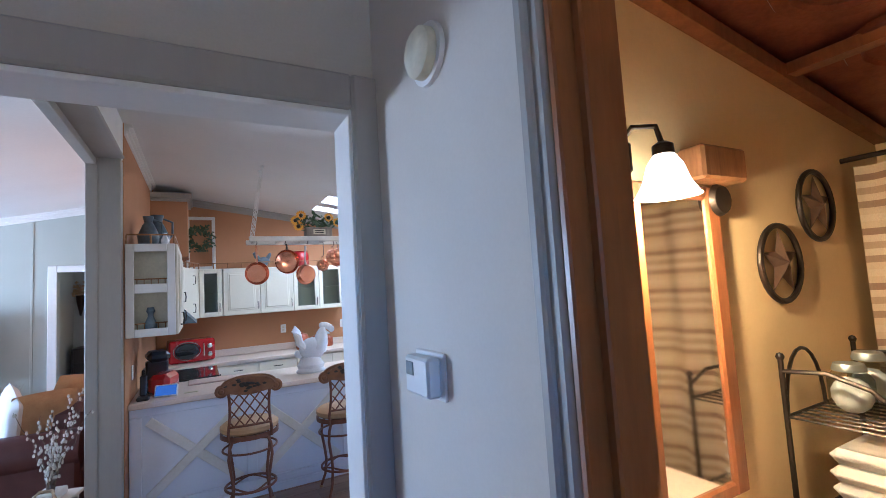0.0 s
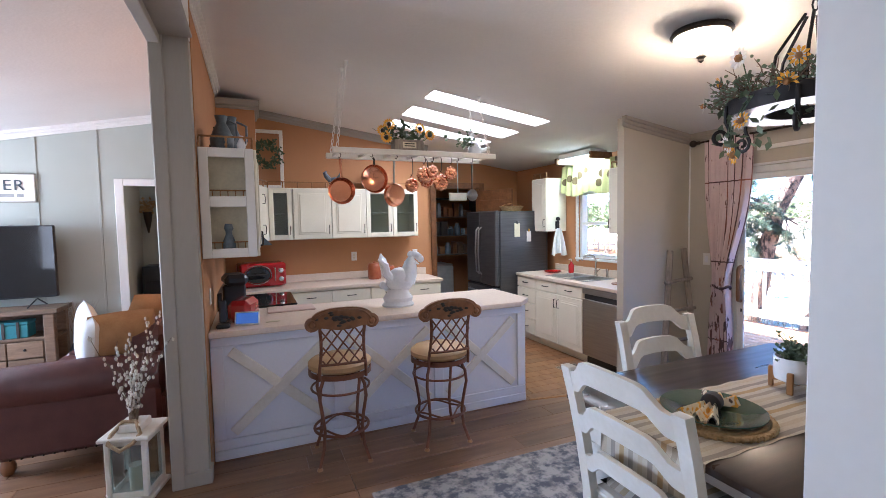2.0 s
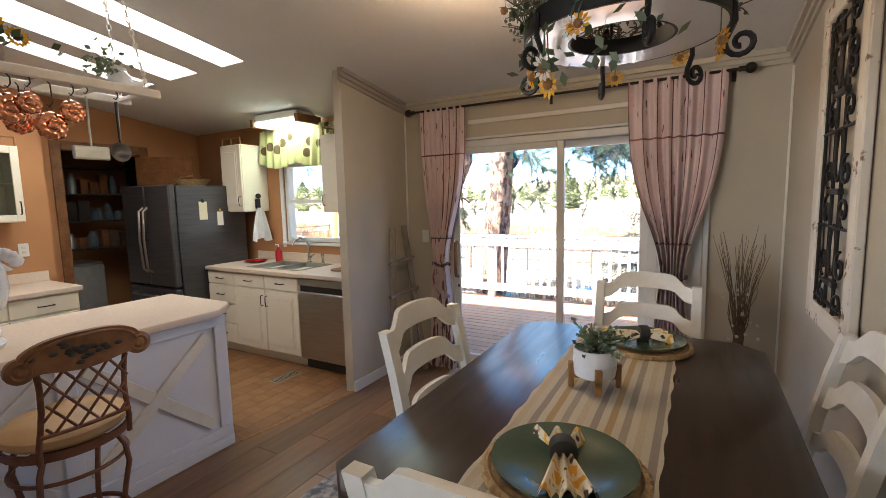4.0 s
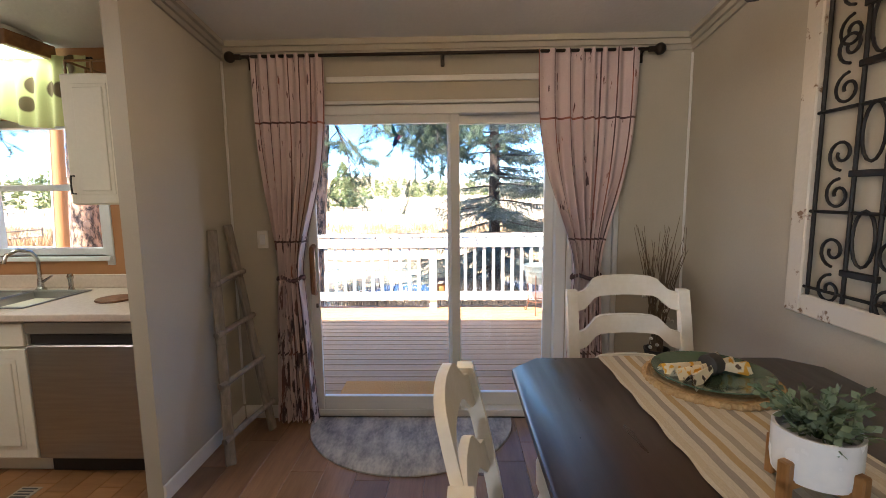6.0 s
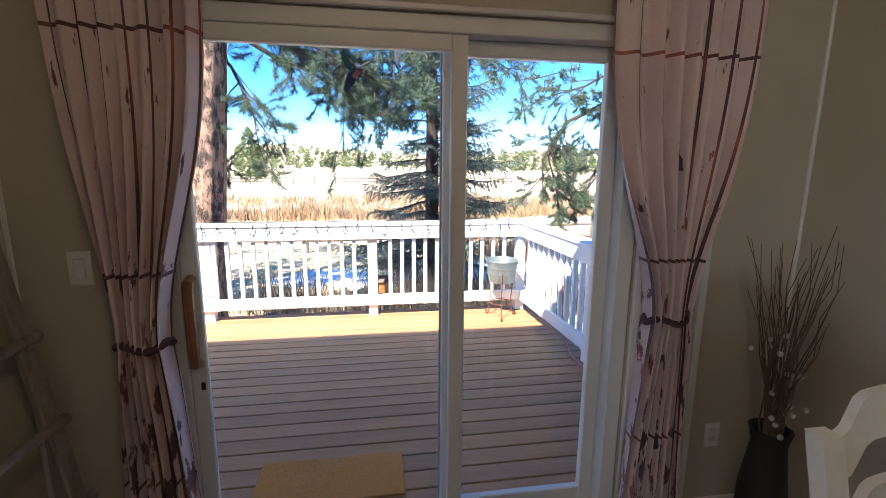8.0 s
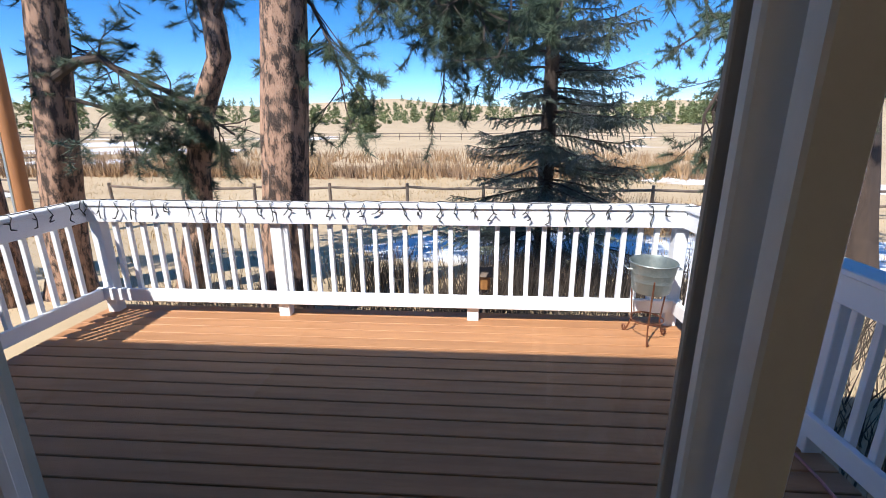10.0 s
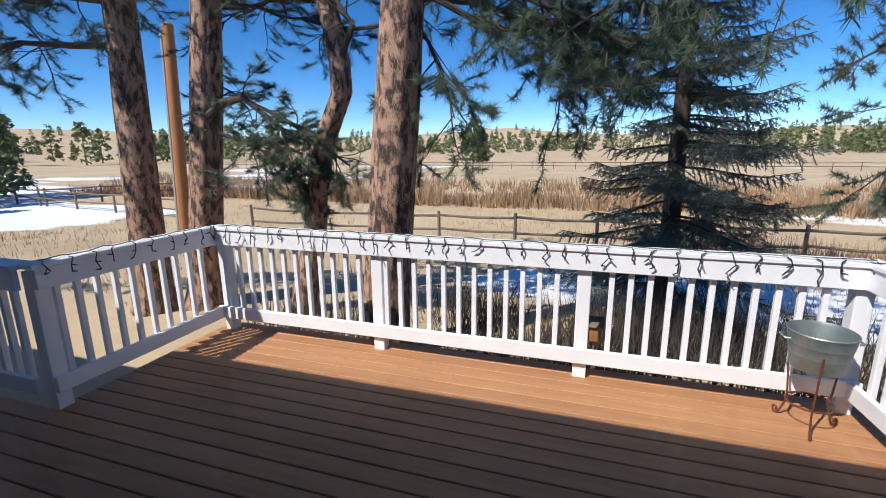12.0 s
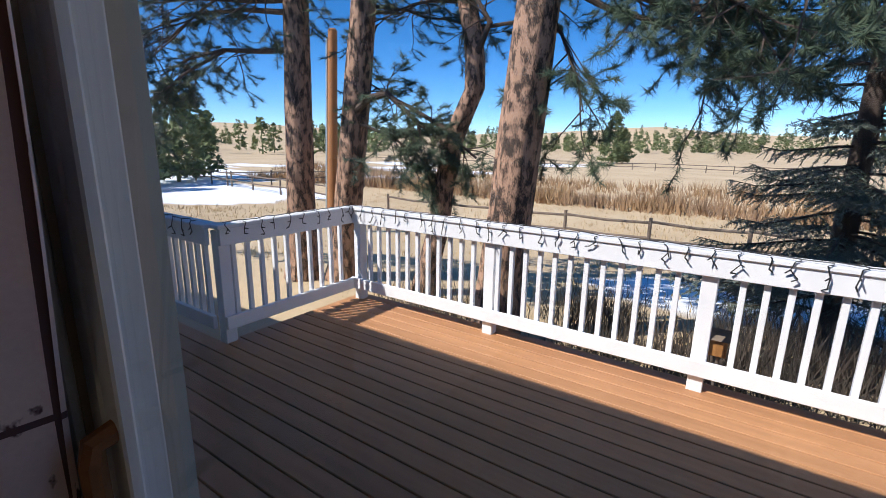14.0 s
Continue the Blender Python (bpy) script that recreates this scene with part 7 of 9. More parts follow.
def setting(x, y, r_, rot, label):
    m = thing("placemat", (x, y, TZ + 0.005), "round braided straw placemat on the runner", "placemat", "placemats on the table")
    g = G()
    for k in range(9):
        rad = 0.02 + k * r_ * 1.08 / 9
        g.tube([(rad * math.cos(a / 40 * 2 * math.pi), rad * math.sin(a / 40 * 2 * math.pi), 0.006) for a in range(40)], 0.0105, 6, True)
    part("braid", g, M_STRAW, m)
    g = G()
    for k in range(46):
        a = k / 46 * 2 * math.pi
        g.ball((r_ * 1.10 * math.cos(a), r_ * 1.10 * math.sin(a), 0.006), 0.011, 6)
    part("edge", g, M_STRAW, m)
    p = thing("charger_plate", (x, y, TZ + 0.024), "round sage green glazed charger plate", "plate", "plates on the table")
    part("plate", G().lathe([(0.0, 0.0), (r_ * .62, 0.0), (r_ * .68, 0.006), (r_, 0.014), (r_ * 1.0, 0.018), (r_ * .7, 0.011), (r_ * .62, 0.005), (0.0, 0.005)], n=56, caps=False), M_GREENPLATE, p)
    nk = thing("napkin", (x, y, TZ + 0.031), label, "napkin", "napkins on the plates", rot)
    g = G()
    for s in (1, -1):
        L_ = 0.15 if s > 0 else 0.10
        def fan(u, v, s=s, L_=L_):
            w = 0.016 + 0.05 * v
            return Vector((s * v * L_, (u - .5) * 2 * w, 0.02 + 0.014 * math.sin(u * 17) * (0.3 + v) - 0.012 * v + 0.01))
        g.sheet(fan, 22, 8)
        g.sheet(lambda u, v, s=s, L_=L_: fan(u, v, s, L_) * 0.98 + Vector((0, 0, -0.006)), 22, 8)
    part("cloth", g, M_NAP, nk, "sunflower printed cloth")
    part("ring", G().lathe([(0.026, -0.022), (0.032, -0.018), (0.033, 0.0), (0.032, 0.018), (0.026, 0.022)], n=18, m=pose(0, 0, 0.028, 0, 90, 0)), M_BLACKBASKET, nk, "dark beaded napkin ring")
M_NAP = mat("sunflower napkin print", (0.72, 0.65, 0.48), 0.9, second=(0.70, 0.62, 0.45), scale=8, fine=200, bump=0.15)
n, L, b = nodes_of(M_NAP)
co, nz, rp = (n.new("ShaderNode" + q) for q in ("TexCoord", "TexNoise", "ValToRGB"))
nz.inputs["Scale"].default_value, nz.inputs["Detail"].default_value = 32, 2
L(co.outputs["Object"], nz.inputs["Vector"])
el = rp.color_ramp.elements
el[0].position, el[0].color = 0.34, (0.06, 0.035, 0.02, 1)
el[1].position, el[1].color = 0.40, (0.72, 0.65, 0.48, 1)
for q, c in ((0.56, (0.72, 0.65, 0.48, 1)), (0.60, (0.70, 0.36, 0.04, 1))):
    e = el.new(q)
    e.color = c
L(nz.outputs["Fac"], rp.inputs["Fac"])
L(rp.outputs["Color"], b.inputs["Base Color"])
setting(2.10, 2.87, 0.165, 200, "sunflower napkin gathered in a dark ring")
setting(3.14, 2.80, 0.165, 115, "sunflower napkin laid across the plate in a ring")
pp = thing("potted_plant", (2.62, 2.90, TZ + 0.005), "leafy plant in a white pot on a wooden stand", "plant")
part("pot", G().lathe([(0.045, 0.035), (0.066, 0.045), (0.07, 0.07), (0.07, 0.135), (0.064, 0.135), (0.062, 0.11), (0.0, 0.11)], n=28, caps=False), M_WHITEGLAZE, pp, "white ceramic pot")
for k in range(2):
    g = G()
    m = pose(0, 0, 0, 0, 0, 20 + 90 * k)
    g.box((-0.085, -0.011, 0.03), (0.085, 0.011, 0.05), .003, m)
    for x in (-0.085, 0.067):
        g.box((x, -0.011, 0), (x + 0.018, 0.011, 0.085), .003, m)
    part("stand", g, M_HONEY, pp, "crossed wooden stand")
g, gs = G(), G()
rr = random.Random(21)
for k in range(34):
    a, el_ = rr.uniform(0, 2 * math.pi), rr.uniform(0.15, 1.4)
    ln2 = rr.uniform(0.07, 0.15)
    d = Vector((math.cos(a) * math.cos(el_), math.sin(a) * math.cos(el_), math.sin(el_) * .8))
    base = Vector((0, 0, 0.115))
    gs.tube([base, base + d * ln2 * .5 + Vector((0, 0, .01)), base + d * ln2], 0.0015, 4)
    for j in range(12):
        p = base + d * ln2 * rr.uniform(0.3, 1.05)
        dd = (d + Vector((rr.uniform(-1, 1), rr.uniform(-1, 1), rr.uniform(-1, 1)))).normalized() * 0.02
        w = dd.cross(Vector((rr.uniform(-1, 1), rr.uniform(-1, 1), 1))).normalized() * .008
        g.add([p, p + dd * .5 + w, p + dd, p + dd * .5 - w], [(0, 1, 2, 3)])
part("leaves", g, M_PALELEAF, pp, "small silver green leaves")
part("stems", gs, M_GREENLEAF, pp)

# rug under the table
M_RUG = mat("faded blue grey persian rug", (0.36, 0.35, 0.35), 0.95, second=(0.09, 0.10, 0.13), scale=13, fine=45, mix=0.28, bump=0.35)
n, L, b = nodes_of(M_RUG)
co, mp, vo, rp, mx = (n.new("ShaderNode" + q) for q in ("TexCoord", "Mapping", "TexVoronoi", "ValToRGB", "MixRGB"))
L(co.outputs["Object"], mp.inputs["Vector"])
vo.inputs["Scale"].default_value, vo.feature = 5.5, "DISTANCE_TO_EDGE"
L(mp.outputs["Vector"], vo.inputs["Vector"])
rp.color_ramp.elements[0].position, rp.color_ramp.elements[1].position = 0.03, 0.09
rp.color_ramp.elements[0].color, rp.color_ramp.elements[1].color = (1, 1, 1, 1), (0, 0, 0, 1)
L(vo.outputs["Distance"], rp.inputs["Fac"])
m2 = n.new("ShaderNodeMath")
m2.operation, m2.inputs[1].default_value = "MULTIPLY", 0.16
L(rp.outputs["Color"], m2.inputs[0])
L(m2.outputs[0], mx.inputs["Fac"])
L(b.inputs["Base Color"].links[0].from_socket, mx.inputs[1])
mx.inputs[2].default_value = (0.47, 0.42, 0.38, 1)
L(mx.outputs[0], b.inputs["Base Color"])
solid("area_rug", B((1.24, 2.25, 0.001), (3.52, 4.40, 0.011), 0.004), M_RUG, "worn blue grey patterned rug under the table", "rug")
# half round mat at the door
M_HALF = mat("grey feather patterned mat", (0.50, 0.48, 0.44), 0.95, second=(0.20, 0.20, 0.21), scale=5, fine=30, mix=0.5, stretch=(1, 2.2, 1), bump=0.3)
g = G()
pts = [(4.66 - 0.62 * math.sin(math.pi * i / 40), 3.87 + 0.66 * math.cos(math.pi * i / 40)) for i in range(41)]
for z, e in ((0.001, 0), (0.009, 0), (0.013, 0.006)):
    g.v += [(x + e, y, z) for x, y in pts]
k = 41
g.f = [tuple(range(2 * k, 3 * k))] + [(r * k + i, r * k + (i + 1) % k, r * k + k + (i + 1) % k, r * k + k + i) for r in range(2) for i in range(k)]
solid("door_mat", g, M_HALF, "half round grey patterned mat inside the sliding door", "mat")

# chandelier
cz = 2.02
cd = thing("chandelier", (2.56, 2.83, cz), "round iron ring chandelier wound with dried flowers", "chandelier")
R0, R1 = 0.148, 0.272
# polished underside; the window's bright reflection is put into its white colour
part("plate", G().lathe([(R0, -0.012), (R1 - .004, -0.012), (R1 - .004, 0.004), (R0, 0.004)], n=56, caps=False), mat("white for window reflection", (0.86, 0.86, 0.88), 0.2, 0.0, bump=0.0, second=(0.82, 0.82, 0.85), coat=0.5), cd, "polished underside coloured white for its reflection")
part("outer_rim", G().lathe([(R1 - 0.004, -0.012), (R1 + .004, -0.012), (R1 + 0.004, 0.045), (R1 - .004, 0.045), (R1 - .004, -0.012)], n=56, caps=False), M_IRON, cd)
part("inner_rim", G().lathe([(R0 - 0.008, -0.012), (R0, -0.012), (R0, 0.035), (R0 - .008, 0.035), (R0 - 0.008, -0.012)], n=48, caps=False), M_IRON, cd)
for k in range(6):
    a = k * math.pi / 3 + .35
    u = Vector((math.cos(a), math.sin(a), 0))
    pts = [u * (R1 + .006) + Vector((0, 0, .03)), u * (R1 + .01) + Vector((0, 0, -.03)), u * (R1 - .01) + Vector((0, 0, -.075))]
    c = u * (R1 + .025) + Vector((0, 0, -.085))
    part("scroll_hook", G().tube(pts + scroll(c, 0.036, 1.25, math.pi, (u, (0, 0, 1)), 16, 1), 0.0075, 6), M_IRON, cd)
    part("spoke", G().tube([u * R0 + Vector((0, 0, .02)), u * .12 + Vector((0, 0, .20)), u * .03 + Vector((0, 0, .34))], 0.006, 6), M_IRON, cd)
    s = G().lathe([(0.028, 0.007), (0.03, 0.02), (0.012, 0.03), (0.012, 0.09)], tuple(u * .22), 12)
    part("candle_cup", s, M_BRONZE, cd)
g = G()
chain(g, (0, 0, 0.35), (0, 0, ceil_z(2.56) - cz - 0.03))
part("chain", g, M_IRON, cd)
part("canopy", G().lathe([(0.06, ceil_z(2.56) - cz - .012), (0.05, ceil_z(2.56) - cz - .03), (0.015, ceil_z(2.56) - cz - .05)], n=20), M_IRON, cd)
g, gb, gy, gw, gc, gs = G(), G(), G(), G(), G(), G()
rr = random.Random(33)
for k in range(420):
    a = rr.uniform(0, 2 * math.pi)
    r_ = rr.uniform(0.18, 0.30)
    p = Vector((r_ * math.cos(a), r_ * math.sin(a), rr.uniform(0.03, 0.10)))
    d = Vector((rr.gauss(0, 1) + .4 * math.cos(a), rr.gauss(0, 1) + .4 * math.sin(a), rr.gauss(0.4, .7))).normalized() * rr.uniform(.04, .10)
    q = p + d * .5 + Vector((rr.gauss(0, .01), rr.gauss(0, .01), rr.gauss(0, .01)))
    g.tube([p, q, p + d], [.0022, .0018, .001], 4, caps=False)
    for j in range(2):
        gb.ball(p.lerp(p + d, rr.uniform(.2, 1)) + Vector((rr.gauss(0, .006), rr.gauss(0, .006), rr.gauss(0, .006))), 0.0055, 5)
for k in range(11):
    a = rr.choice((2.6, 3.0, 2.3, 3.3, 2.8)) + rr.gauss(0, .25)
    r_ = rr.uniform(.26, .38)
    z = rr.choice((-.12, -.06, .05, .12, .16, -.16))
    p = Vector((r_ * math.cos(a), r_ * math.sin(a), z))
    flower(gy if k % 3 else gw, gc, p, rr.uniform(.03, .042), 11, (math.cos(a), math.sin(a), rr.uniform(-.6, .4)), k)
    gs.tube([Vector((.27 * math.cos(a), .27 * math.sin(a), .04)), p * 1.0 + Vector((0, 0, .03)), p], .002, 4)
for a, z, r_ in ((-1.2, -.06, .27), (-.5, -.02, .3), (.2, -.05, .29), (-2.0, -0.09, .27)):
    p = Vector((r_ * math.cos(a), r_ * math.sin(a), z))
    flower(gy, gc, p, .034, 11, (math.cos(a), math.sin(a), -.4), a)
    gs.tube([Vector((.27 * math.cos(a), .27 * math.sin(a), .04)), p], .002, 4)
lf = G()
for k in range(60):
    a = 2.8 + rr.gauss(0, .5)
    p = Vector((.29 * math.cos(a), .29 * math.sin(a), rr.uniform(-.15, .12)))
    d = Vector((rr.gauss(0, 1), rr.gauss(0, 1), rr.gauss(-.4, 1))).normalized() * .04
    w = d.cross(Vector((rr.random(), rr.random(), 1))).normalized() * .011
    lf.add([p, p + d * .5 + w, p + d, p + d * .5 - w], [(0, 1, 2, 3)])
part("twig_garland", g, M_TWIG, cd, "dry twig garland")
part("berry_cluster", gb, M_PALELEAF, cd, "pale green berries", kind="stuff")
part("yellow_flowers", gy, M_YELLOW, cd, "yellow daisies")
part("white_flowers", gw, M_WHITEPETAL, cd, "white daisies")
part("flower_centres", gc, M_HONEY, cd)
part("flower_stems", gs, M_GREENLEAF, cd)
part("leaves", lf, M_PALELEAF, cd)
# dome ceiling light
dl = thing("dome_light", (3.0, 3.62, ceil_z(3.0)), "lit dome ceiling light with bronze rim and finial", "lamp")
part("rim", G().lathe([(0.10, -0.005), (0.15, -0.012), (0.16, -0.03), (0.145, -0.045)], n=32), M_BRONZE, dl, "bronze rim")
part("shade", G().lathe([(0.142, -0.046), (0.13, -0.085), (0.09, -0.125), (0.03, -0.145), (0.0, -0.147)], n=32, caps=False), M_LAMPGLASS, dl, "glowing frosted glass")
part("finial", G().lathe([(0.02, -0.146), (0.026, -0.158), (0.012, -0.17), (0.014, -0.18), (0.002, -0.19)], n=14), M_BRONZE, dl)

# curtains
M_CURT = mat("printed barn board curtain", (0.72, 0.58, 0.57), 0.9, second=(0.62, 0.48, 0.48), scale=3, fine=120, bump=0.1, sheen=0.2)
n, L, b = nodes_of(M_CURT)
co, mp, nz, rp, mx = (n.new("ShaderNode" + q) for q in ("TexCoord", "Mapping", "TexNoise", "ValToRGB", "MixRGB"))
L(co.outputs["UV"], mp.inputs["Vector"])
mp.inputs["Scale"].default_value = (20, 5.5, 1)
nz.inputs["Scale"].default_value, nz.inputs["Detail"].default_value, nz.inputs["Roughness"].default_value = 1.0, 5, 0.6
L(mp.outputs["Vector"], nz.inputs["Vector"])
rp.color_ramp.elements[0].position, rp.color_ramp.elements[1].position = 0.345, 0.375
rp.color_ramp.elements[0].color, rp.color_ramp.elements[1].color = (1, 1, 1, 1), (0, 0, 0, 1)
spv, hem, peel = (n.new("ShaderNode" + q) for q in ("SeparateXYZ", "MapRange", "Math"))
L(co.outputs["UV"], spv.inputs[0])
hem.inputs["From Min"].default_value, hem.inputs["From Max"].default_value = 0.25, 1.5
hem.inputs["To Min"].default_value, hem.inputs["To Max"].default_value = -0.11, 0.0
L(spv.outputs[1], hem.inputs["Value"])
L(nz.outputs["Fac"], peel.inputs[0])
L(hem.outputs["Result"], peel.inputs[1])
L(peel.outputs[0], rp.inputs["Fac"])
# board joints of the print
sp, fr1, lt1, fr2, lt2, mxx = (n.new("ShaderNode" + q) for q in ("SeparateXYZ", "Math", "Math", "Math", "Math", "Math"))
L(co.outputs["UV"], sp.inputs[0])
fr1.operation, fr1.inputs[1].default_value = "PINGPONG", 0.085
L(sp.outputs[0], fr1.inputs[0])
lt1.operation, lt1.inputs[1].default_value = "LESS_THAN", 0.0055
L(fr1.outputs[0], lt1.inputs[0])
fr2.operation, fr2.inputs[1].default_value = "PINGPONG", 0.36
ad = n.new("ShaderNodeMath")
ad.operation, ad.inputs[1].default_value = "ADD", 0.255
L(sp.outputs[1], ad.inputs[0])
L(ad.outputs[0], fr2.inputs[0])
lt2.operation, lt2.inputs[1].default_value = "LESS_THAN", 0.006
L(fr2.outputs[0], lt2.inputs[0])
mxx.operation = "MAXIMUM"
L(lt1.outputs[0], mxx.inputs[0])
L(lt2.outputs[0], mxx.inputs[1])
mx3 = n.new("ShaderNodeMath")
mx3.operation = "MAXIMUM"
L(mxx.outputs[0], mx3.inputs[0])
L(rp.outputs["Color"], mx3.inputs[1])
L(mx3.outputs[0], mx.inputs["Fac"])
L(b.inputs["Base Color"].links[0].from_socket, mx.inputs[1])
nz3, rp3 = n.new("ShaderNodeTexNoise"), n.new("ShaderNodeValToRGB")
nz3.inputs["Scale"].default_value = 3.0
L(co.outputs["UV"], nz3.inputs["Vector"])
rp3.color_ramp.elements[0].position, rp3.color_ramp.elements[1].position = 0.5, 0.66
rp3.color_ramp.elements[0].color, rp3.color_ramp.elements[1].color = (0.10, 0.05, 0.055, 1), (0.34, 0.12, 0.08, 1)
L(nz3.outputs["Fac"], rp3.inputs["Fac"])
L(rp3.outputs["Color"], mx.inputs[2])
L(mx.outputs[0], b.inputs["Base Color"])
def curtain(y0, y1, ya, yb, label, seed):
    """Hung from y0 to y1, gathered between ya and yb at the waist."""
    t = thing("curtain", (0, 0, 0), label, "curtain", "curtains at the sliding door")
    NU, NV = 96, 48
    g = G()
    def fn(u, v):
        z = 2.345 - 2.335 * v
        w = math.exp(-((v - 0.585) / 0.16) ** 2)
        if v < 0.585:
            w = math.exp(-((v - 0.585) / 0.24) ** 2)
        flare = 0.12 * max(0, v - .6)
        a = (y0 * (1 - w) + ya * w)
        b_ = (y1 * (1 - w) + yb * w)
        if v > .585:
            k = (v - .585) / .415
            c, hw = (ya + yb) / 2, (yb - ya) / 2
            a, b_ = c - hw * (1 + .9 * k ** .8), c + hw * (1 + .9 * k ** .8)
        y = a + (b_ - a) * u
        amp = 0.018 + 0.03 * w + .012 * v
        x = 4.615 + amp * math.sin(u * math.pi * 15 + seed + 1.2 * math.sin(u * 9 + seed)) + 0.008 * math.sin(u * 50 + v * 7)
        return Vector((x, y, z))
    g.sheet(fn, NU, NV)
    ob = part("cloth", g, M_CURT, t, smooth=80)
    uv = ob.data.uv_layers.new(name="UVMap")
    for lp in ob.data.loops:
        i = lp.vertex_index
        uv.data[lp.index].uv = ((i % (NU + 1)) / NU * 1.1 + seed * .37, (1 - (i // (NU + 1)) / NV) * 2.3)
    zc = 2.345 - 2.335 * .585
    g = G()
    cy, hw = (ya + yb) / 2, (yb - ya) / 2 + .012
    g.tube([(4.615 + .05 * math.cos(a / 20 * 2 * math.pi), cy + hw * math.sin(a / 20 * 2 * math.pi), zc + .012 * math.sin(a)) for a in range(20)], 0.013, 6, True)
    part("tie_back", g, M_CURT2, t, "dark tie")
M_CURT2 = mat("dark plum tie", (0.10, 0.055, 0.06), 0.9)
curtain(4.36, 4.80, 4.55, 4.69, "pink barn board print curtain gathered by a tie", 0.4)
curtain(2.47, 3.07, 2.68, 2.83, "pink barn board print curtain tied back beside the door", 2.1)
cr = thing("curtain_rod", (4.615, 0, 2.335), "dark bronze curtain rod with ball ends", "curtain rod")
part("rod", G().tube([(0, 2.40, 0), (0, 4.88, 0)], 0.010, 10), M_BRONZE, cr)
for y, s in ((2.40, -1), (4.88, 1)):
    part("finial", G().ball((0, y + s * .045, 0), 0.034, 14).tube([(0, y - s * .02, 0), (0, y + s * .02, 0)], 0.017, 10), M_BRONZE, cr)
for y in (2.44, 3.64, 4.83):
    part("bracket", G().tube([(0, y, 0), (0.03, y, 0), (0.073, y, -.02)], .006, 6).box((.066, y - .012, -.06), (.074, y + .012, .02), .002), M_BRONZE, cr)
# hummingbird on the glass
M_TEAL = mat("teal stained glass", (0.015, 0.20, 0.26), 0.2, bump=0)
hb = thing("suncatcher", (4.722, 3.93, 1.862), "teal stained glass bird suncatcher stuck on the pane", "suncatcher")
def leaf_shape(pts, d):
    return G().prism([(x * .62, z * .62) for x, z in pts], d, pose(0, 0, 0, 0, 0, 90))
part("wing", leaf_shape([(0.0, 0.0), (0.05, 0.035), (0.065, 0.10), (0.05, 0.13), (0.02, 0.06)], .003), M_TEAL, hb)
part("body", leaf_shape([(-0.03, 0.01), (0.0, 0.03), (0.035, -0.01), (0.06, -0.09), (0.035, -0.10), (0.0, -0.05)], .003), mat("blue stained glass", (0.03, 0.08, 0.25), 0.2, bump=0), hb)
part("throat", leaf_shape([(-0.035, 0.005), (-0.012, 0.02), (0.012, -0.02), (-0.012, -0.03)], .004), mat("pink stained glass", (0.5, 0.2, 0.35), 0.2, bump=0), hb)
part("beak", leaf_shape([(-0.035, 0.012), (-0.075, 0.02), (-0.035, 0.02)], .003), M_REDENAMEL, hb)
# ladder against the partition
ld = thing("blanket_ladder", (0, 0, 0), "rustic wooden blanket ladder leaning on the partition", "ladder")
for p, q in (((4.14, 4.84, 0), (4.41, 5.0, 1.30)), ((4.53, 4.76, 0), (4.58, 4.99, 1.32))):
    g = G()
    p, q = Vector(p), Vector(q)
    for i in range(4):
        a, b_ = p.lerp(q, i / 4), p.lerp(q, (i + 1) / 4)
        g.box((-0.028, -0.014, 0), (0.028, 0.014, (b_ - a).length + .004), 0.005, Matrix.Translation(a) @ (q - p).to_track_quat("Z", "Y").to_matrix().to_4x4())
    part("side_pole", g, M_GREYWOOD, ld, "grey weathered side pole")
for z in (0.15, 0.44, 0.72, 1.0):
    k = z / 1.31
    a = Vector((4.14 + .27 * k, 4.83 + .16 * k, z))
    b_ = Vector((4.53 + .05 * k, 4.755 + .23 * k, z + 0.02))
    d = (b_ - a).normalized()
    part("rung", G().tube([a - d * .05, a.lerp(b_, .5) + Vector((0, -.004, .006)), b_ + d * .05], [.019, .017, .018], 9), M_GREYWOOD, ld, "pale rung")
# vase in the corner
vs_ = thing("floor_vase", (4.47, 2.36, 0), "dark tall floor vase in the corner", "vase")
part("body", G().lathe([(0.07, 0), (0.09, 0.05), (0.085, 0.3), (0.06, 0.5), (0.075, 0.56), (0.068, 0.56), (0.05, 0.5)], n=22, caps=False), M_BLACKBASKET, vs_)
twigs("dried_stems", (4.47, 2.36, 0.45), 46, 0.92, 0.17, 0.004, "tall dark dried stems with pale buds in the vase", M_TWIG, None, 5)
g = G()
rr = random.Random(6)
for k in range(26):
    g.ball((4.47 + rr.gauss(0, .055), 2.36 + rr.gauss(0, .055), rr.uniform(.5, .95)), .011, 6)
solid("berry_sprays", g, M_BUD, "pale berries among the dried stems", kind="stuff")
# iron panel in a distressed frame
ip = thing("wall_panel", (3.74, 2.128, 0.995), "black wrought iron scroll panel in a chipped white frame", "wall decor", rz=180)
PWd, PH, fw = 0.66, 1.34, 0.085
M_CHIP = mat("chipped white paint over wood", (0.68, 0.63, 0.55), 0.7, second=(0.22, 0.13, 0.075), scale=14, fine=50, mix=0.22, bump=0.35)
n = M_CHIP.node_tree.nodes
for q in n:
    if q.bl_idname == "ShaderNodeValToRGB":
        q.color_ramp.elements[0].position, q.color_ramp.elements[1].position = 0.60, 0.66
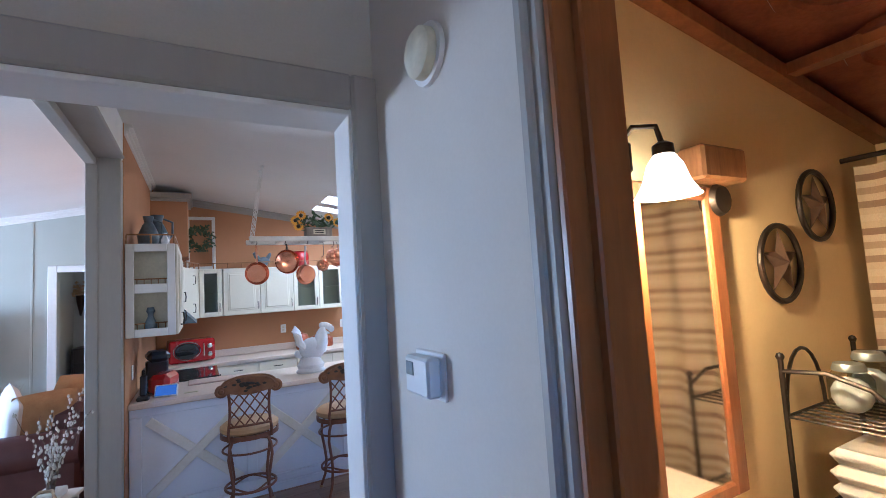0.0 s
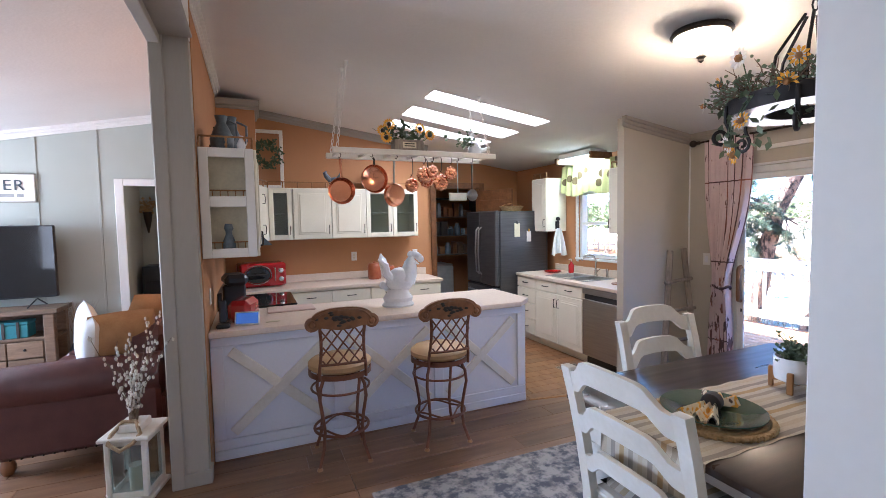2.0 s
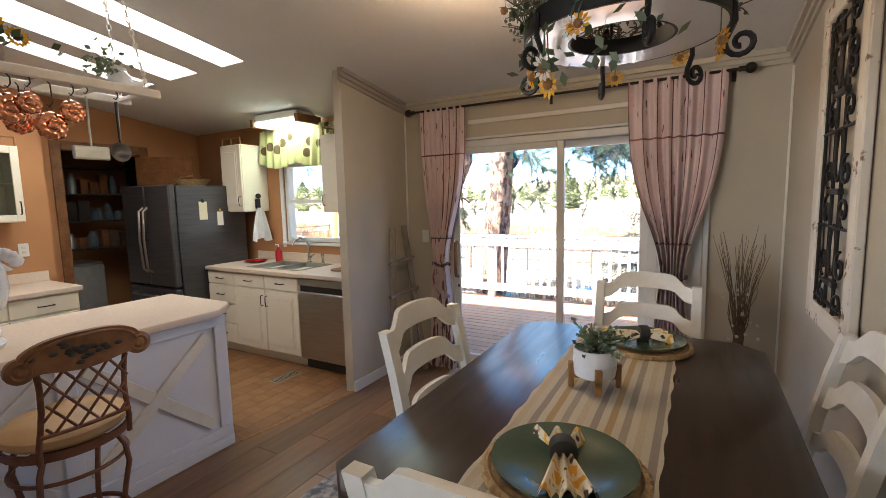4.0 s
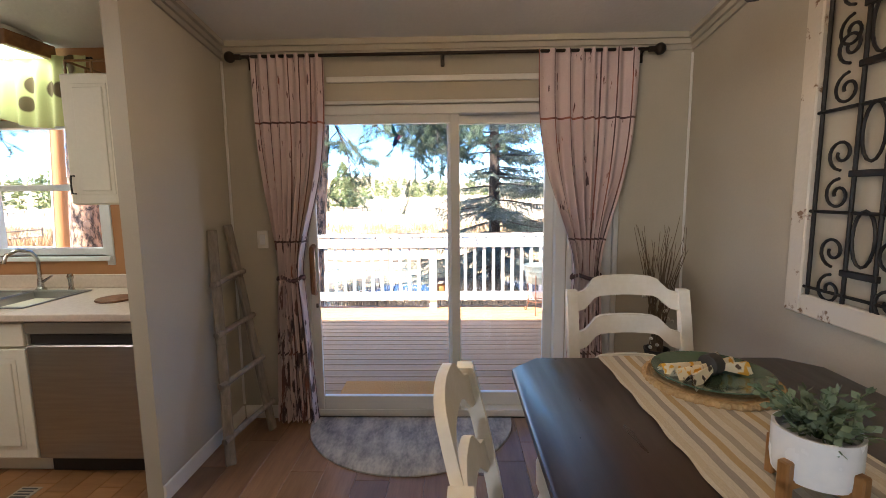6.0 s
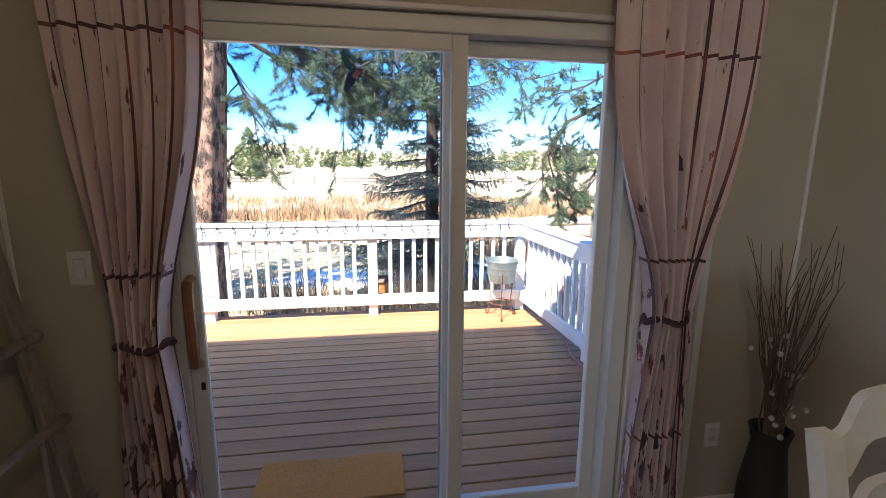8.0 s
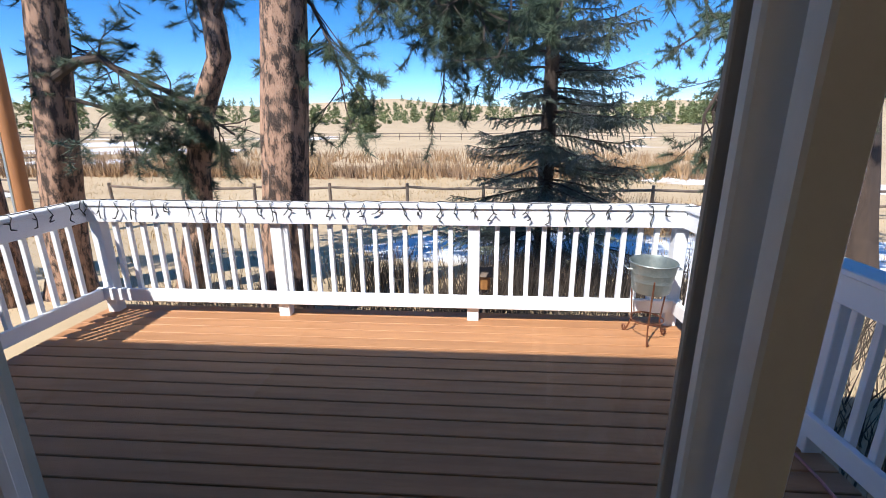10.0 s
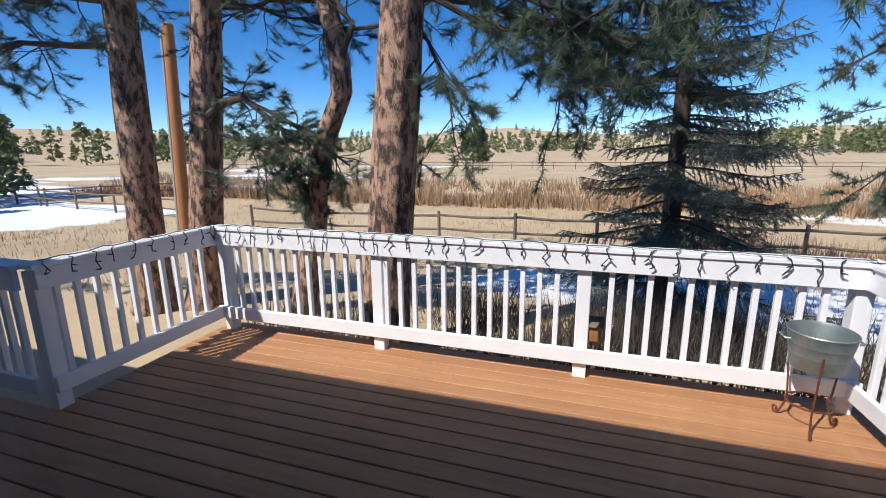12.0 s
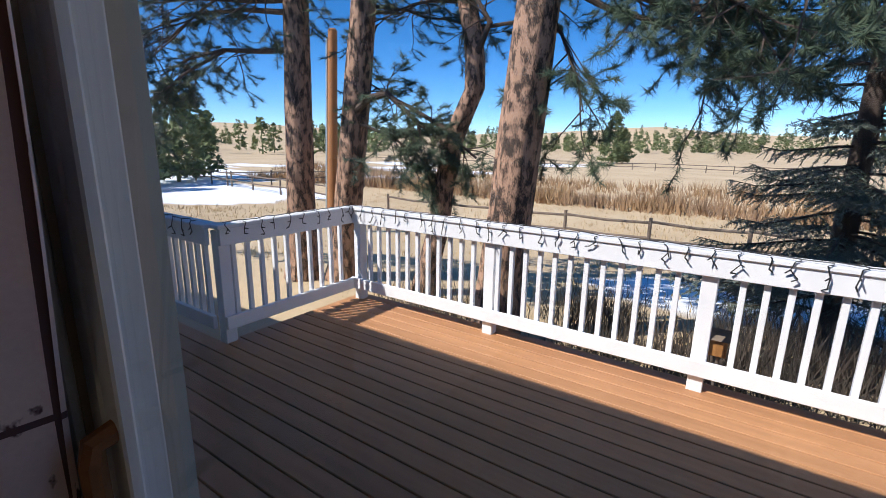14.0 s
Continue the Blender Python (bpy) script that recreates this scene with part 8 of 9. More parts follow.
for nm, lo, hi in (("stile", (0, -.035, 0), (fw, -.003, PH)), ("stile", (PWd - fw, -.035, 0), (PWd, -.003, PH)), ("rail", (fw, -.035, 0), (PWd - fw, -.003, fw)), ("rail", (fw, -.035, PH - fw), (PWd - fw, -.003, PH))):
    part("frame_" + nm, B(lo, hi, .006), M_CHIP, ip, "chipped white board")
Wi = PWd - 2 * fw
cx_ = PWd / 2
for x in (fw + .02, cx_ - .06, cx_ + .06, PWd - fw - .02):
    part("bar", G().tube([(x, -.02, fw), (x, -.02, PH - fw)], .0075, 6), M_IRON, ip)
for z in (fw + .03, .42, .80, PH - fw - .03):
    part("cross_bar", G().tube([(fw, -.02, z), (PWd - fw, -.02, z)], .007, 6), M_IRON, ip)
for z in (.20, .56, .94, 1.14):
    for sx in (-1, 1):
        for sz in (-1, 1):
            c = (cx_ + sx * .12, -.022, z + sz * .075)
            part("scroll", G().tube(scroll(c, .06, 1.3, math.pi / 2 * (1 - sx * sz) + math.pi / 2, ((1, 0, 0), (0, 0, 1)), 20, sx * sz), .006, 6), M_IRON, ip)
    part("collar", G().box((cx_ - .075, -.032, z - .012), (cx_ + .075, -.012, z + .012), .003), M_IRON, ip)
for z in (.33, .70, 1.06):
    part("loop", G().tube([(cx_ + .045 * math.cos(a / 16 * 2 * math.pi), -.02, z + .10 * math.sin(a / 16 * 2 * math.pi)) for a in range(16)], .006, 6, True), M_IRON, ip)
# floor register
vt = thing("floor_vent", (3.80, 5.79, 0.001), "brown metal floor register", "vent")
part("plate", B((-.14, -.055, 0), (.14, .055, .004), .001), M_TAUPE, vt)
g = G()
for k in range(12):
    g.box((-.125 + k * .022, -.04, .0041), (-.115 + k * .022, .04, .006), 0)
part("slots", g, M_BLACK, vt)

# ---- hall and bathroom ----
th = thing("thermostat", (1.22, 1.725, 1.51), "grey wall thermostat with a small display", "thermostat", rz=-90)
th.scale = (.78, .78, .78)
part("back_plate", B((-.075, -.008, -.055), (.075, 0, .055), .003), M_TRIM, th)
part("body", B((-.062, -.045, -.045), (.062, -.008, .045), .006), M_VINYL, th)
part("display", B((-.052, -.047, .0), (-.012, -.0445, .032), .001), M_BLUEGREY, th)
sm = thing("smoke_detector", (1.22, 1.66, 2.10), "round cream smoke detector on the hall wall", "smoke detector")
sm.scale = (.8, .8, .8)
part("base", G().lathe([(.072, 0), (.072, .012), (.06, .014)], n=28, m=pose(0, 0, 0, 0, -90, 0)), M_TRIM, sm)
part("body", G().lathe([(.06, .014), (.058, .035), (.045, .045), (.0, .046)], n=28, m=pose(0, 0, 0, 0, -90, 0)), M_PAPER, sm)
wall_plate((1.22, 1.67, 1.20), 0, "white light switch on the hall wall", -90, True)
mr = thing("mirror", (2.03, 1.93, 0.90), "tall mirror in a rustic honey wood frame", "mirror")
part("glass", B((0.05, -.022, .05), (.40, -.018, 1.02), 0), M_MIRROR, mr, "mirror glass", 0)
for lo, hi in (((0, -.035, 0), (.05, -.004, 1.07)), ((.40, -.035, 0), (.475, -.004, 1.07)), ((.05, -.035, 0), (.40, -.004, .05)), ((.05, -.035, 1.02), (.40, -.004, 1.07))):
    part("frame", B(lo, hi, .008), M_PINE, mr)
part("shelf_block", B((.30, -.10, 1.08), (.56, -.004, 1.20), .01), M_HONEY, mr)
part("star_boss", G().lathe([(.06, 0), (.05, .02), (.02, .025)], n=16, m=pose(.47, -.034, 1.02, 90, 0, 0)), M_BRONZE, mr)
vl = thing("vanity_lamp", (1.98, 1.93, 2.05), "lit wall lamp with a frosted bell shade", "lamp")
part("back_plate", B((-.04, -.02, -.05), (.1, 0, .05), .006), M_BRONZE, vl)
part("arm", G().tube([(.02, -.02, .02), (.03, -.08, .07), (.07, -.13, .06), (.08, -.14, .0)], .009, 8), M_BRONZE, vl)
part("cap", G().lathe([(.032, 0), (.03, .03), (.015, .04)], (.08, -.14, -.03), 14), M_BRONZE, vl)
part("shade", G().lathe([(.03, -.03), (.05, -.06), (.062, -.10), (.08, -.145), (.092, -.155), (.088, -.15), (.058, -.10), (.045, -.06)], (.08, -.14, 0), 24, caps=False), M_LAMPGLASS, vl, "glowing frosted bell shade")
def barn_star(x, z, r_):
    t = thing("barn_star", (x, 1.93, z), "brown metal star in a rope ring on the wall", "wall decor", "stars on the bathroom wall")
    g = G()
    pts = []
    for k in range(10):
        a = math.pi / 2 + k * math.pi / 5
        q = r_ * (.92 if k % 2 == 0 else .38)
        pts.append((q * math.cos(a), -.012, q * math.sin(a)))
    g.add(pts + [(0, -.045, 0), (0, -.008, 0)], [(k, (k + 1) % 10, 10) for k in range(10)] + [((k + 1) % 10, k, 11) for k in range(10)])
    part("star", g, mat("rusted tin", (.16, .10, .065), .5, .5, bump=.1), t, smooth=0)
    part("ring", G().tube([(r_ * math.cos(a / 32 * 2 * math.pi), -.014, r_ * math.sin(a / 32 * 2 * math.pi)) for a in range(32)], .012, 8, True), M_BRONZE, t)
barn_star(2.93, 1.68, 0.155)
barn_star(3.29, 1.93, 0.155)
sr = thing("shelf_rack", (2.78, 1.55, 0), "dark metal bathroom shelf rack", "shelf")
for x in (0, .62):
    for y in (0, .34):
        part("post", G().tube([(x, y, 0), (x, y, 1.32 if y else 1.2)], .010, 8).ball((x, y, 1.325 if y else 1.205), .016, 8), M_BRONZE, sr)
    part("side_arch", G().tube([(x, 0, 1.16), (x, .08, 1.24), (x, .2, 1.28), (x, .34, 1.27)], .008, 6), M_BRONZE, sr)
for z in (.30, .72, 1.10):
    g = G()
    for k in range(13):
        g.tube([(.0 + k * .0517, 0, z), (k * .0517, .34, z)], .004, 5)
    for y in (0, .34):
        g.tube([(0, y, z), (.62, y, z)], .007, 6)
    part("wire_shelf", g, M_BRONZE, sr)
part("back_loop", G().tube([(.16 + .15 * math.cos(a / 12 * math.pi), .34, 1.1 + .24 * math.sin(a / 12 * math.pi)) for a in range(13)], .007, 6), M_BRONZE, sr)
for k in range(4):
    t = thing("towel", (3.08 + .01 * (k % 2), 1.71, .728 + k * .062), "folded white bath towel stacked on the rack", "towel", "folded towels on the rack")
    part("cloth", B((-.17, -.13, 0), (.17, .13, .058), .026), M_WHITECLOTH, t)
for x, h in ((2.93, .19), (3.10, .21)):
    t = thing("glass_jar", (x, 1.74, 1.108), "clear glass jar of cotton on the rack", "jar", "jars on the rack")
    part("filling", G().ball((0, 0, h * .4), .062, 14, s=(1, 1, 1.05)), M_WHITECLOTH, t, "white cotton filling")
    part("lid", G().lathe([(.05, h * .86), (.052, h * .9), (.045, h), (.012, h * 1.02)], n=18), M_TIN, t)
    part("body", G().lathe([(.06, .0), (.068, .02), (.068, h * .7), (.05, h * .85)], n=20, caps=False), M_DARKGLASS, t, "clear glass")
M_SHOWER = stripes("striped shower cloth", [(.62, .50, .33), (.66, .55, .38), (.62, .5, .33), (.35, .25, .16), (.66, .55, .38), (.45, .34, .22), (.66, .55, .38), (.3, .2, .13)], .26, 2)
def shower(u, v):
    return Vector((3.62 + .035 * math.sin(u * 40), 1.88 - 1.5 * u, 2.12 - 1.95 * v))
sc_ = thing("shower_curtain", (0, 0, 0), "beige striped shower curtain on a dark rod", "shower curtain")
part("cloth", G().sheet(shower, 110, 6), M_SHOWER, sc_)
part("rod", G().tube([(3.62, 1.925, 2.16), (3.62, .2, 2.16)], .013, 10), M_BRONZE, sc_)
vn = thing("vanity_cabinet", (1.75, 1.42, 0), "honey oak vanity under the mirror", "vanity")
part("body", B((0, .02, 0), (.85, .5, .80), .006), M_HONEY, vn)
part("top", B((-.02, 0, .801), (.87, .505, .83), .006), M_COUNTER, vn)
part("door", B((.04, .0, .1), (.81, .019, .74), .005), M_HONEY, vn)

# ---- on the deck ----
cm_ = solid("coir_mat", B((5.10, 3.74, DZ + .001), (5.44, 4.50, DZ + .016), .004), M_MAT, "orange brown coir mat on the deck", "mat")
tb = thing("wash_tub", (7.68, 2.50, DZ), "galvanised wash tub on a wrought iron stand", "tub")
tb.scale = (.80, .80, 1.12)
part("tub", G().lathe([(.165, .36), (.175, .37), (.185, .44), (.19, .445), (.19, .455), (.20, .50), (.205, .505), (.205, .515), (.215, .565), (.222, .572), (.215, .578), (.205, .56), (.17, .375), (0, .37)], n=36, caps=False), mat('weathered galvanised tin', (.30, .34, .33), .45, .6, second=(.2, .24, .24), scale=6, fine=40), tb, "galvanised tub")
for s in (-1, 1):
    part("tub_handle", G().tube([(-.06, s * .215, .53), (-.05, s * .25, .53), (.05, s * .25, .53), (.06, s * .215, .53)], .006, 6), M_TIN, tb)
for k in range(3):
    a = k * 2 * math.pi / 3 + 2.9
    u = Vector((math.cos(a), math.sin(a), 0))
    base = [u * .20 + Vector((0, 0, .47)), u * .175 + Vector((0, 0, .3)), u * .15 + Vector((0, 0, .12)), u * .19 + Vector((0, 0, .03))]
    part("leg", G().tube(base + scroll(u * .22 + Vector((0, 0, .033)), .028, 1.1, math.pi, (u, (0, 0, 1)), 12, 1), .008, 6), M_COPPERMETAL, tb, "rusty iron leg")
part("hoop", G().tube([(.155 * math.cos(a / 24 * 2 * math.pi), .155 * math.sin(a / 24 * 2 * math.pi), .15) for a in range(24)], .006, 6, True), M_COPPERMETAL, tb)
ec_ = thing("extension_cord", (0, 0, 0), "pink extension cord hanging over the side railing", "cord")
part("cord", G().tube([(7.0, 2.03, .94), (6.98, 2.14, .92), (6.97, 2.13, .6), (6.9, 2.14, .3), (6.8, 2.16, .05), (6.55, 2.2, DZ + .02), (6.2, 2.19, DZ + .012), (5.8, 2.22, DZ + .012)], .008, 6), mat("faded pink plastic", (.55, .22, .22), .5), ec_)
bf = thing("bird_feeder", (8.35, 3.78, -.62), "small wooden bird feeder on a post behind the railing", "bird feeder")
part("post", G().tube([(0, 0, 0), (0, 0, .68)], .02, 8), M_FENCE, bf)
part("house", B((-.06, -.06, .68), (.06, .06, .82), .006), M_HONEY, bf)
part("roof", G().prism([(-.09, .82), (.09, .82), (0, .89)], .16, pose(0, -.08, 0)), M_FENCE, bf)

# ---- trees ----
def needle_tuft(g, p, d, ln, n, rr, w=0.0042):
    """A spray of needles round the end of a twig."""
    d = d.normalized()
    for k in range(n):
        q = (d * rr.uniform(-.1, 1.0) + Vector((rr.gauss(0, .6), rr.gauss(0, .6), rr.gauss(0, .6)))).normalized()
        s = q.orthogonal().normalized() * w
        b_ = p - d * ln * rr.uniform(0, .8)
        g.add([b_ + s, b_ - s, b_ + q * ln * rr.uniform(.7, 1.1)], [(0, 1, 2)])


def limb(gw, gn, p, d, ln, r_, rr, depth, tuft, droop):
    """A crooked limb with twigs; leafy at the ends."""
    pts = [p.copy()]
    dirv = d.normalized()
    n = 6 if depth > 1 else 4
    for i in range(n):
        dirv = (dirv + Vector((rr.gauss(0, .20), rr.gauss(0, .20), rr.gauss(-droop, .16)))).normalized()
        pts.append(pts[-1] + dirv * ln / n)
    gw.tube(pts, [max(.003, r_ * (1 - .8 * i / n)) for i in range(n + 1)], 6 if depth > 1 else 4, caps=False)
    if depth == 0:
        needle_tuft(gn, pts[-1], dirv, tuft, 44, rr)
        needle_tuft(gn, pts[-2], dirv, tuft * .9, 34, rr)
        needle_tuft(gn, pts[-3], dirv, tuft * .8, 20, rr)
        return
    for k in range(7 if depth > 1 else 6):
        q = rr.uniform(.3, 1.0) * n
        i0 = min(n - 1, int(q))
        b_ = pts[i0].lerp(pts[i0 + 1], q - i0)
        dd = ((pts[i0 + 1] - pts[i0]).normalized() + Vector((rr.gauss(0, .7), rr.gauss(0, .7), rr.gauss(.05, .45)))).normalized()
        limb(gw, gn, b_, dd, ln * rr.uniform(.32, .5), r_ * .42, rr, depth - 1, tuft, droop * .7)
    if depth == 1:
        needle_tuft(gn, pts[-1], dirv, tuft, 26, rr)


def pine(at, r_, lean, h, limbs, seed, label, bark, bends=None, tuft=.125, boughs=()):
    """limbs: (height, azimuth in degrees, length, rise); boughs: bent limbs through points of the world."""
    rr = random.Random(seed)
    x, y = at
    z0 = ground_z(x, y) - .1
    t = thing("pine_tree", (x, y, z0), label, "tree", "pines beside the deck")
    n = 26
    axis = []
    for i in range(n + 1):
        z = h * i / n
        off = bends(z) if bends else (0, 0)
        axis.append(Vector((lean[0] * z + off[0], lean[1] * z + off[1], z)))
    g = G()
    NR = 26
    for i, p in enumerate(axis):
        rad = r_ * (1 - .62 * i / n) * (1 + .35 * math.exp(-p.z / .35))
        for j in range(NR):
            a = 2 * math.pi * j / NR
            ridge = 1 + .07 * noise.noise((math.cos(a) * 3.1 + seed, math.sin(a) * 3.1, p.z * 1.3)) + .05 * math.sin(a * 9 + 3 * noise.noise((p.z * .7, seed, a)))
            g.v.append((p.x + rad * ridge * math.cos(a), p.y + rad * ridge * math.sin(a), p.z))
    for i in range(n):
        for j in range(NR):
            g.f.append((i * NR + j, i * NR + (j + 1) % NR, (i + 1) * NR + (j + 1) % NR, (i + 1) * NR + j))
    part("trunk", g, bark, t, smooth=60)
    gw, gn = G(), G()
    for hz, az, ln, rise in limbs:
        i = min(n - 1, int(hz / h * n))
        p = axis[i].lerp(axis[i + 1], hz / h * n - i)
        a = radians(az)
        limb(gw, gn, p, Vector((math.cos(a), math.sin(a), rise)), ln, .012 + ln * .011, rr, 2, tuft, .02)
    for pts, r0, count in boughs:
        pts = [Vector(p) - Vector((x, y, z0)) for p in pts]
        k = len(pts)
        gw.tube(pts, [r0 * (1 - .75 * i / (k - 1)) for i in range(k)], 8, caps=False)
        for c in range(round(count * 1.4)):
            q = rr.uniform(.25, 1.0) * (k - 1)
            i = min(k - 2, int(q))
            d = (pts[i + 1] - pts[i]).normalized()
            d = (d * .8 + Vector((rr.gauss(0, .7), rr.gauss(0, .7), rr.gauss(-.15, .5)))).normalized()
            limb(gw, gn, pts[i].lerp(pts[i + 1], q - i), d, rr.uniform(.45, .85), .011, rr, 1, tuft, .03)
    part("limbs", gw, M_DARKBARK, t, "dark bare limbs")
    part("crown", gn, M_NEEDLE, t, "long green needles in tufts", 0)
    return t
def high(seed, lo, hi, k, ln, toward=None):
    rr = random.Random(seed)
    return [(rr.uniform(lo, hi), (rr.uniform(0, 360) if toward is None else rr.gauss(toward, 55)), ln * rr.uniform(.7, 1.2), rr.uniform(-.25, .35)) for _ in range(k)]
pine((8.95, 6.06), .26, (0, -.098), 11, high(1, 5.0, 10, 12, 2.4) + [(4.6, -70, 2.2, .05), (4.9, 285, 2.4, .05), (4.6, -45, 2.4, -.05), (4.3, 20, 1.8, -.2), (3.75, -75, 2.2, .16), (3.95, -60, 2.3, .1), (4.05, -98, 2.4, .1), (3.85, -40, 1.9, .1), (3.9, -85, 2.3, .0), (4.1, -68, 2.6, -.02), (4.3, -90, 2.9, -.05), (4.2, -82, 2.6, .05)], 1, "big ponderosa pine with scaly orange bark by the railing", M_BARK,
     boughs=[([(9.0, 5.6, 3.3), (8.9, 5.2, 3.15), (8.85, 4.6, 2.95), (8.8, 4.1, 2.75), (8.8, 3.8, 2.55)], .04, 15),
             ([(9.0, 5.7, 2.9), (9.1, 5.5, 2.7), (9.2, 5.35, 2.3), (9.2, 5.25, 1.95)], .025, 7)])
CROOK = ((-1, 7.82), (.6, 7.5), (1.4, 7.33), (1.8, 7.16), (2.15, 6.98), (2.6, 6.98), (3.0, 7.05), (3.4, 7.19), (4.2, 7.3), (9, 7.4))


def crooked(z, z0=-.95, y0=7.8):
    """Sideways bend of the crooked trunk at a height over its foot."""
    for (za, ya), (zb, yb) in zip(CROOK, CROOK[1:]):
        if z + z0 <= zb:
            q = (z + z0 - za) / (zb - za)
            return 0.0, ya + (yb - ya) * q * q * (3 - 2 * q) - y0
    return 0.0, 0.0


pine((9.95, 7.8), .17, (0, 0), 9, high(2, 4.4, 8.5, 10, 2.0) + [(3.9, 300, 1.6, -.1), (4.2, 80, 1.6, .1)], 2, "slender pine with a crooked trunk", M_BARK, crooked,
     boughs=[([(9.9, 6.95, 2.75), (9.8, 6.7, 3.1), (9.8, 6.9, 3.4), (9.8, 7.6, 3.7)], .05, 6),
             ([(9.95, 7.2, 1.75), (9.95, 7.47, 1.84), (9.95, 8.04, 2.13), (9.9, 8.4, 2.3), (9.9, 8.8, 2.5)], .045, 8)])
pine((9.65, 9.34), .24, (0, -.15), 11, high(3, 4.6, 10, 12, 2.2) + [(4.2, -60, 2.0, 0), (4.4, -90, 1.9, .05), (4.3, -30, 1.9, 0), (4.6, 150, 1.7, 0)], 3, "ponderosa pine with dark furrowed bark", M_BARK,
     boughs=[([(9.55, 8.8, 2.1), (9.5, 8.42, 2.27), (9.5, 8.13, 2.3), (9.5, 7.85, 2.09), (9.55, 7.57, 1.86), (9.6, 7.12, 1.72), (9.65, 6.75, 1.45)], .055, 17),
             ([(9.6, 8.8, 1.9), (9.7, 8.3, 1.75), (9.8, 7.9, 1.5), (9.8, 7.6, 1.3)], .03, 9)])
pine((9.25, 9.88), .24, (0, -.045), 11, high(4, 4.6, 10, 12, 2.3) + [(4.4, 120, 2.4, -.1), (4.8, 100, 2.6, -.15), (4.9, 140, 2.0, -.1), (4.7, -60, 1.8, -.05)], 4, "ponderosa pine with scaly bark at the corner of the deck", M_BARK,
     boughs=[([(9.2, 9.8, 2.98), (9.1, 10.4, 3.0), (8.9, 11.1, 3.05), (8.7, 11.8, 2.95), (8.5, 12.4, 2.7)], .05, 16),
             ([(9.2, 9.8, 3.5), (9.0, 10.6, 3.6), (8.7, 11.6, 3.6), (8.4, 12.6, 3.4)], .045, 14),
             ([(8.9, 11.0, 3.05), (8.6, 11.8, 2.7), (8.3, 12.6, 2.2), (8.1, 13.2, 1.9)], .03, 12)])
pine((10.5, -1.42), .22, (0, .2), 10, high(5, 4.4, 9, 12, 2.2) + [(4.0, 60, 1.8, .1), (3.6, 150, 1.6, 0)], 5, "dark trunked pine beyond the side railing", M_DARKBARK, tuft=.10,
     boughs=[([(10.5, -.65, 2.7), (10.3, -.2, 2.66), (10.2, .12, 2.55), (10.2, .69, 2.28), (10.2, .94, 2.0), (10.2, 1.11, 1.65), (10.2, 1.1, 1.28)], .05, 13),
             ([(10.2, .8, 2.15), (10.25, 1.0, 1.7), (10.3, .85, 1.3), (10.35, .7, .95)], .022, 9),
             ([(10.5, -.8, 2.0), (10.4, -.4, 1.7), (10.3, .1, 1.4), (10.3, .4, 1.0)], .03, 8),
             ([(10.5, -.75, 2.45), (10.6, -1.4, 2.5), (10.6, -2.0, 2.2), (10.5, -2.4, 1.7)], .035, 8)])
pine((9.1, -2.05), .20, (.0, -.14), 8, high(6, 3.6, 7.5, 10, 2.0, 60), 6, "leaning dark pine with crooked limbs", M_DARKBARK)


def spruce(at, h, rad, seed):
    rr = random.Random(seed)
    x, y = at
    z0 = ground_z(x, y) - .1
    t = thing("spruce_tree", (x, y, z0), "blue green spruce with drooping branches", "tree")
    part("trunk", G().tube([(0, 0, 0), (.02, 0, h * .4), (0, .02, h * .8), (0, 0, h)], [.15, .11, .05, .01], 10), M_DARKBARK, t)
    gw, gn = G(), G()
    z = .55
    while z < h - .3:
        k = rr.randint(5, 6)
        zw = z
        for j in range(k):
            a = rr.uniform(0, 2 * math.pi)
            z = zw + rr.uniform(-.12, .12)
            ln = rad * (1 - z / h) ** .8 * rr.uniform(.5, 1.12) + .12
            u = Vector((math.cos(a), math.sin(a), 0))
            s = Vector((-math.sin(a), math.cos(a), 0))
            sag = .42 - .30 * z / h
            pts = [Vector((0, 0, z)) + u * ln * q + Vector((0, 0, (.22 * z / h) * ln * q - sag * ln * q * q + .8 * sag * ln * q ** 4)) for q in (0, .25, .5, .75, 1)]
            gw.tube(pts, [.022, .018, .013, .008, .004], 5, caps=False)
            m_ = max(5, int(ln / .085))
            for i in range(m_):
                q = .16 + .84 * i / m_
                i0 = min(3, int(q * 4))
                p = pts[i0].lerp(pts[i0 + 1], q * 4 - i0)
                for sg in ((-1, 1, 0) if i % 2 else (-1, 1)):
                    tl = ln * .26 * (1.15 - q) * rr.uniform(.6, 1.3) + .09
                    out = (s * sg * .75 + u * .5).normalized() * (1.0 if sg else .35)
                    e = p + out * tl + Vector((0, 0, -(.42 if sg else .75) * tl + rr.gauss(0, .04)))
                    gw.tube([p, e], [.004, .002], 3, caps=False)
                    d = (e - p)
                    nn = max(8, int(tl / .0065))
                    for w in range(nn):
                        b_ = p + d * (w / nn)
                        v = (d.normalized() * .6 + Vector((rr.gauss(0, .6), rr.gauss(0, .6), rr.gauss(0, .6)))).normalized() * rr.uniform(.03, .055)
                        c = v.orthogonal().normalized() * .0058
                        gn.add([b_ + c, b_ - c, b_ + v], [(0, 1, 2)])
        z = zw + rr.uniform(.19, .28)
    part("branches", gw, M_DARKBARK, t)
    part("needles", gn, M_SPRUCE, t, "short blue green needles", 0)
spruce((12.2, 2.66), 9.5, 2.1, 3)
# pole
pl_ = thing("utility_pole", (14.6, 15.1, ground_z(14.6, 15.1) - .1), "smooth orange brown utility pole", "pole")
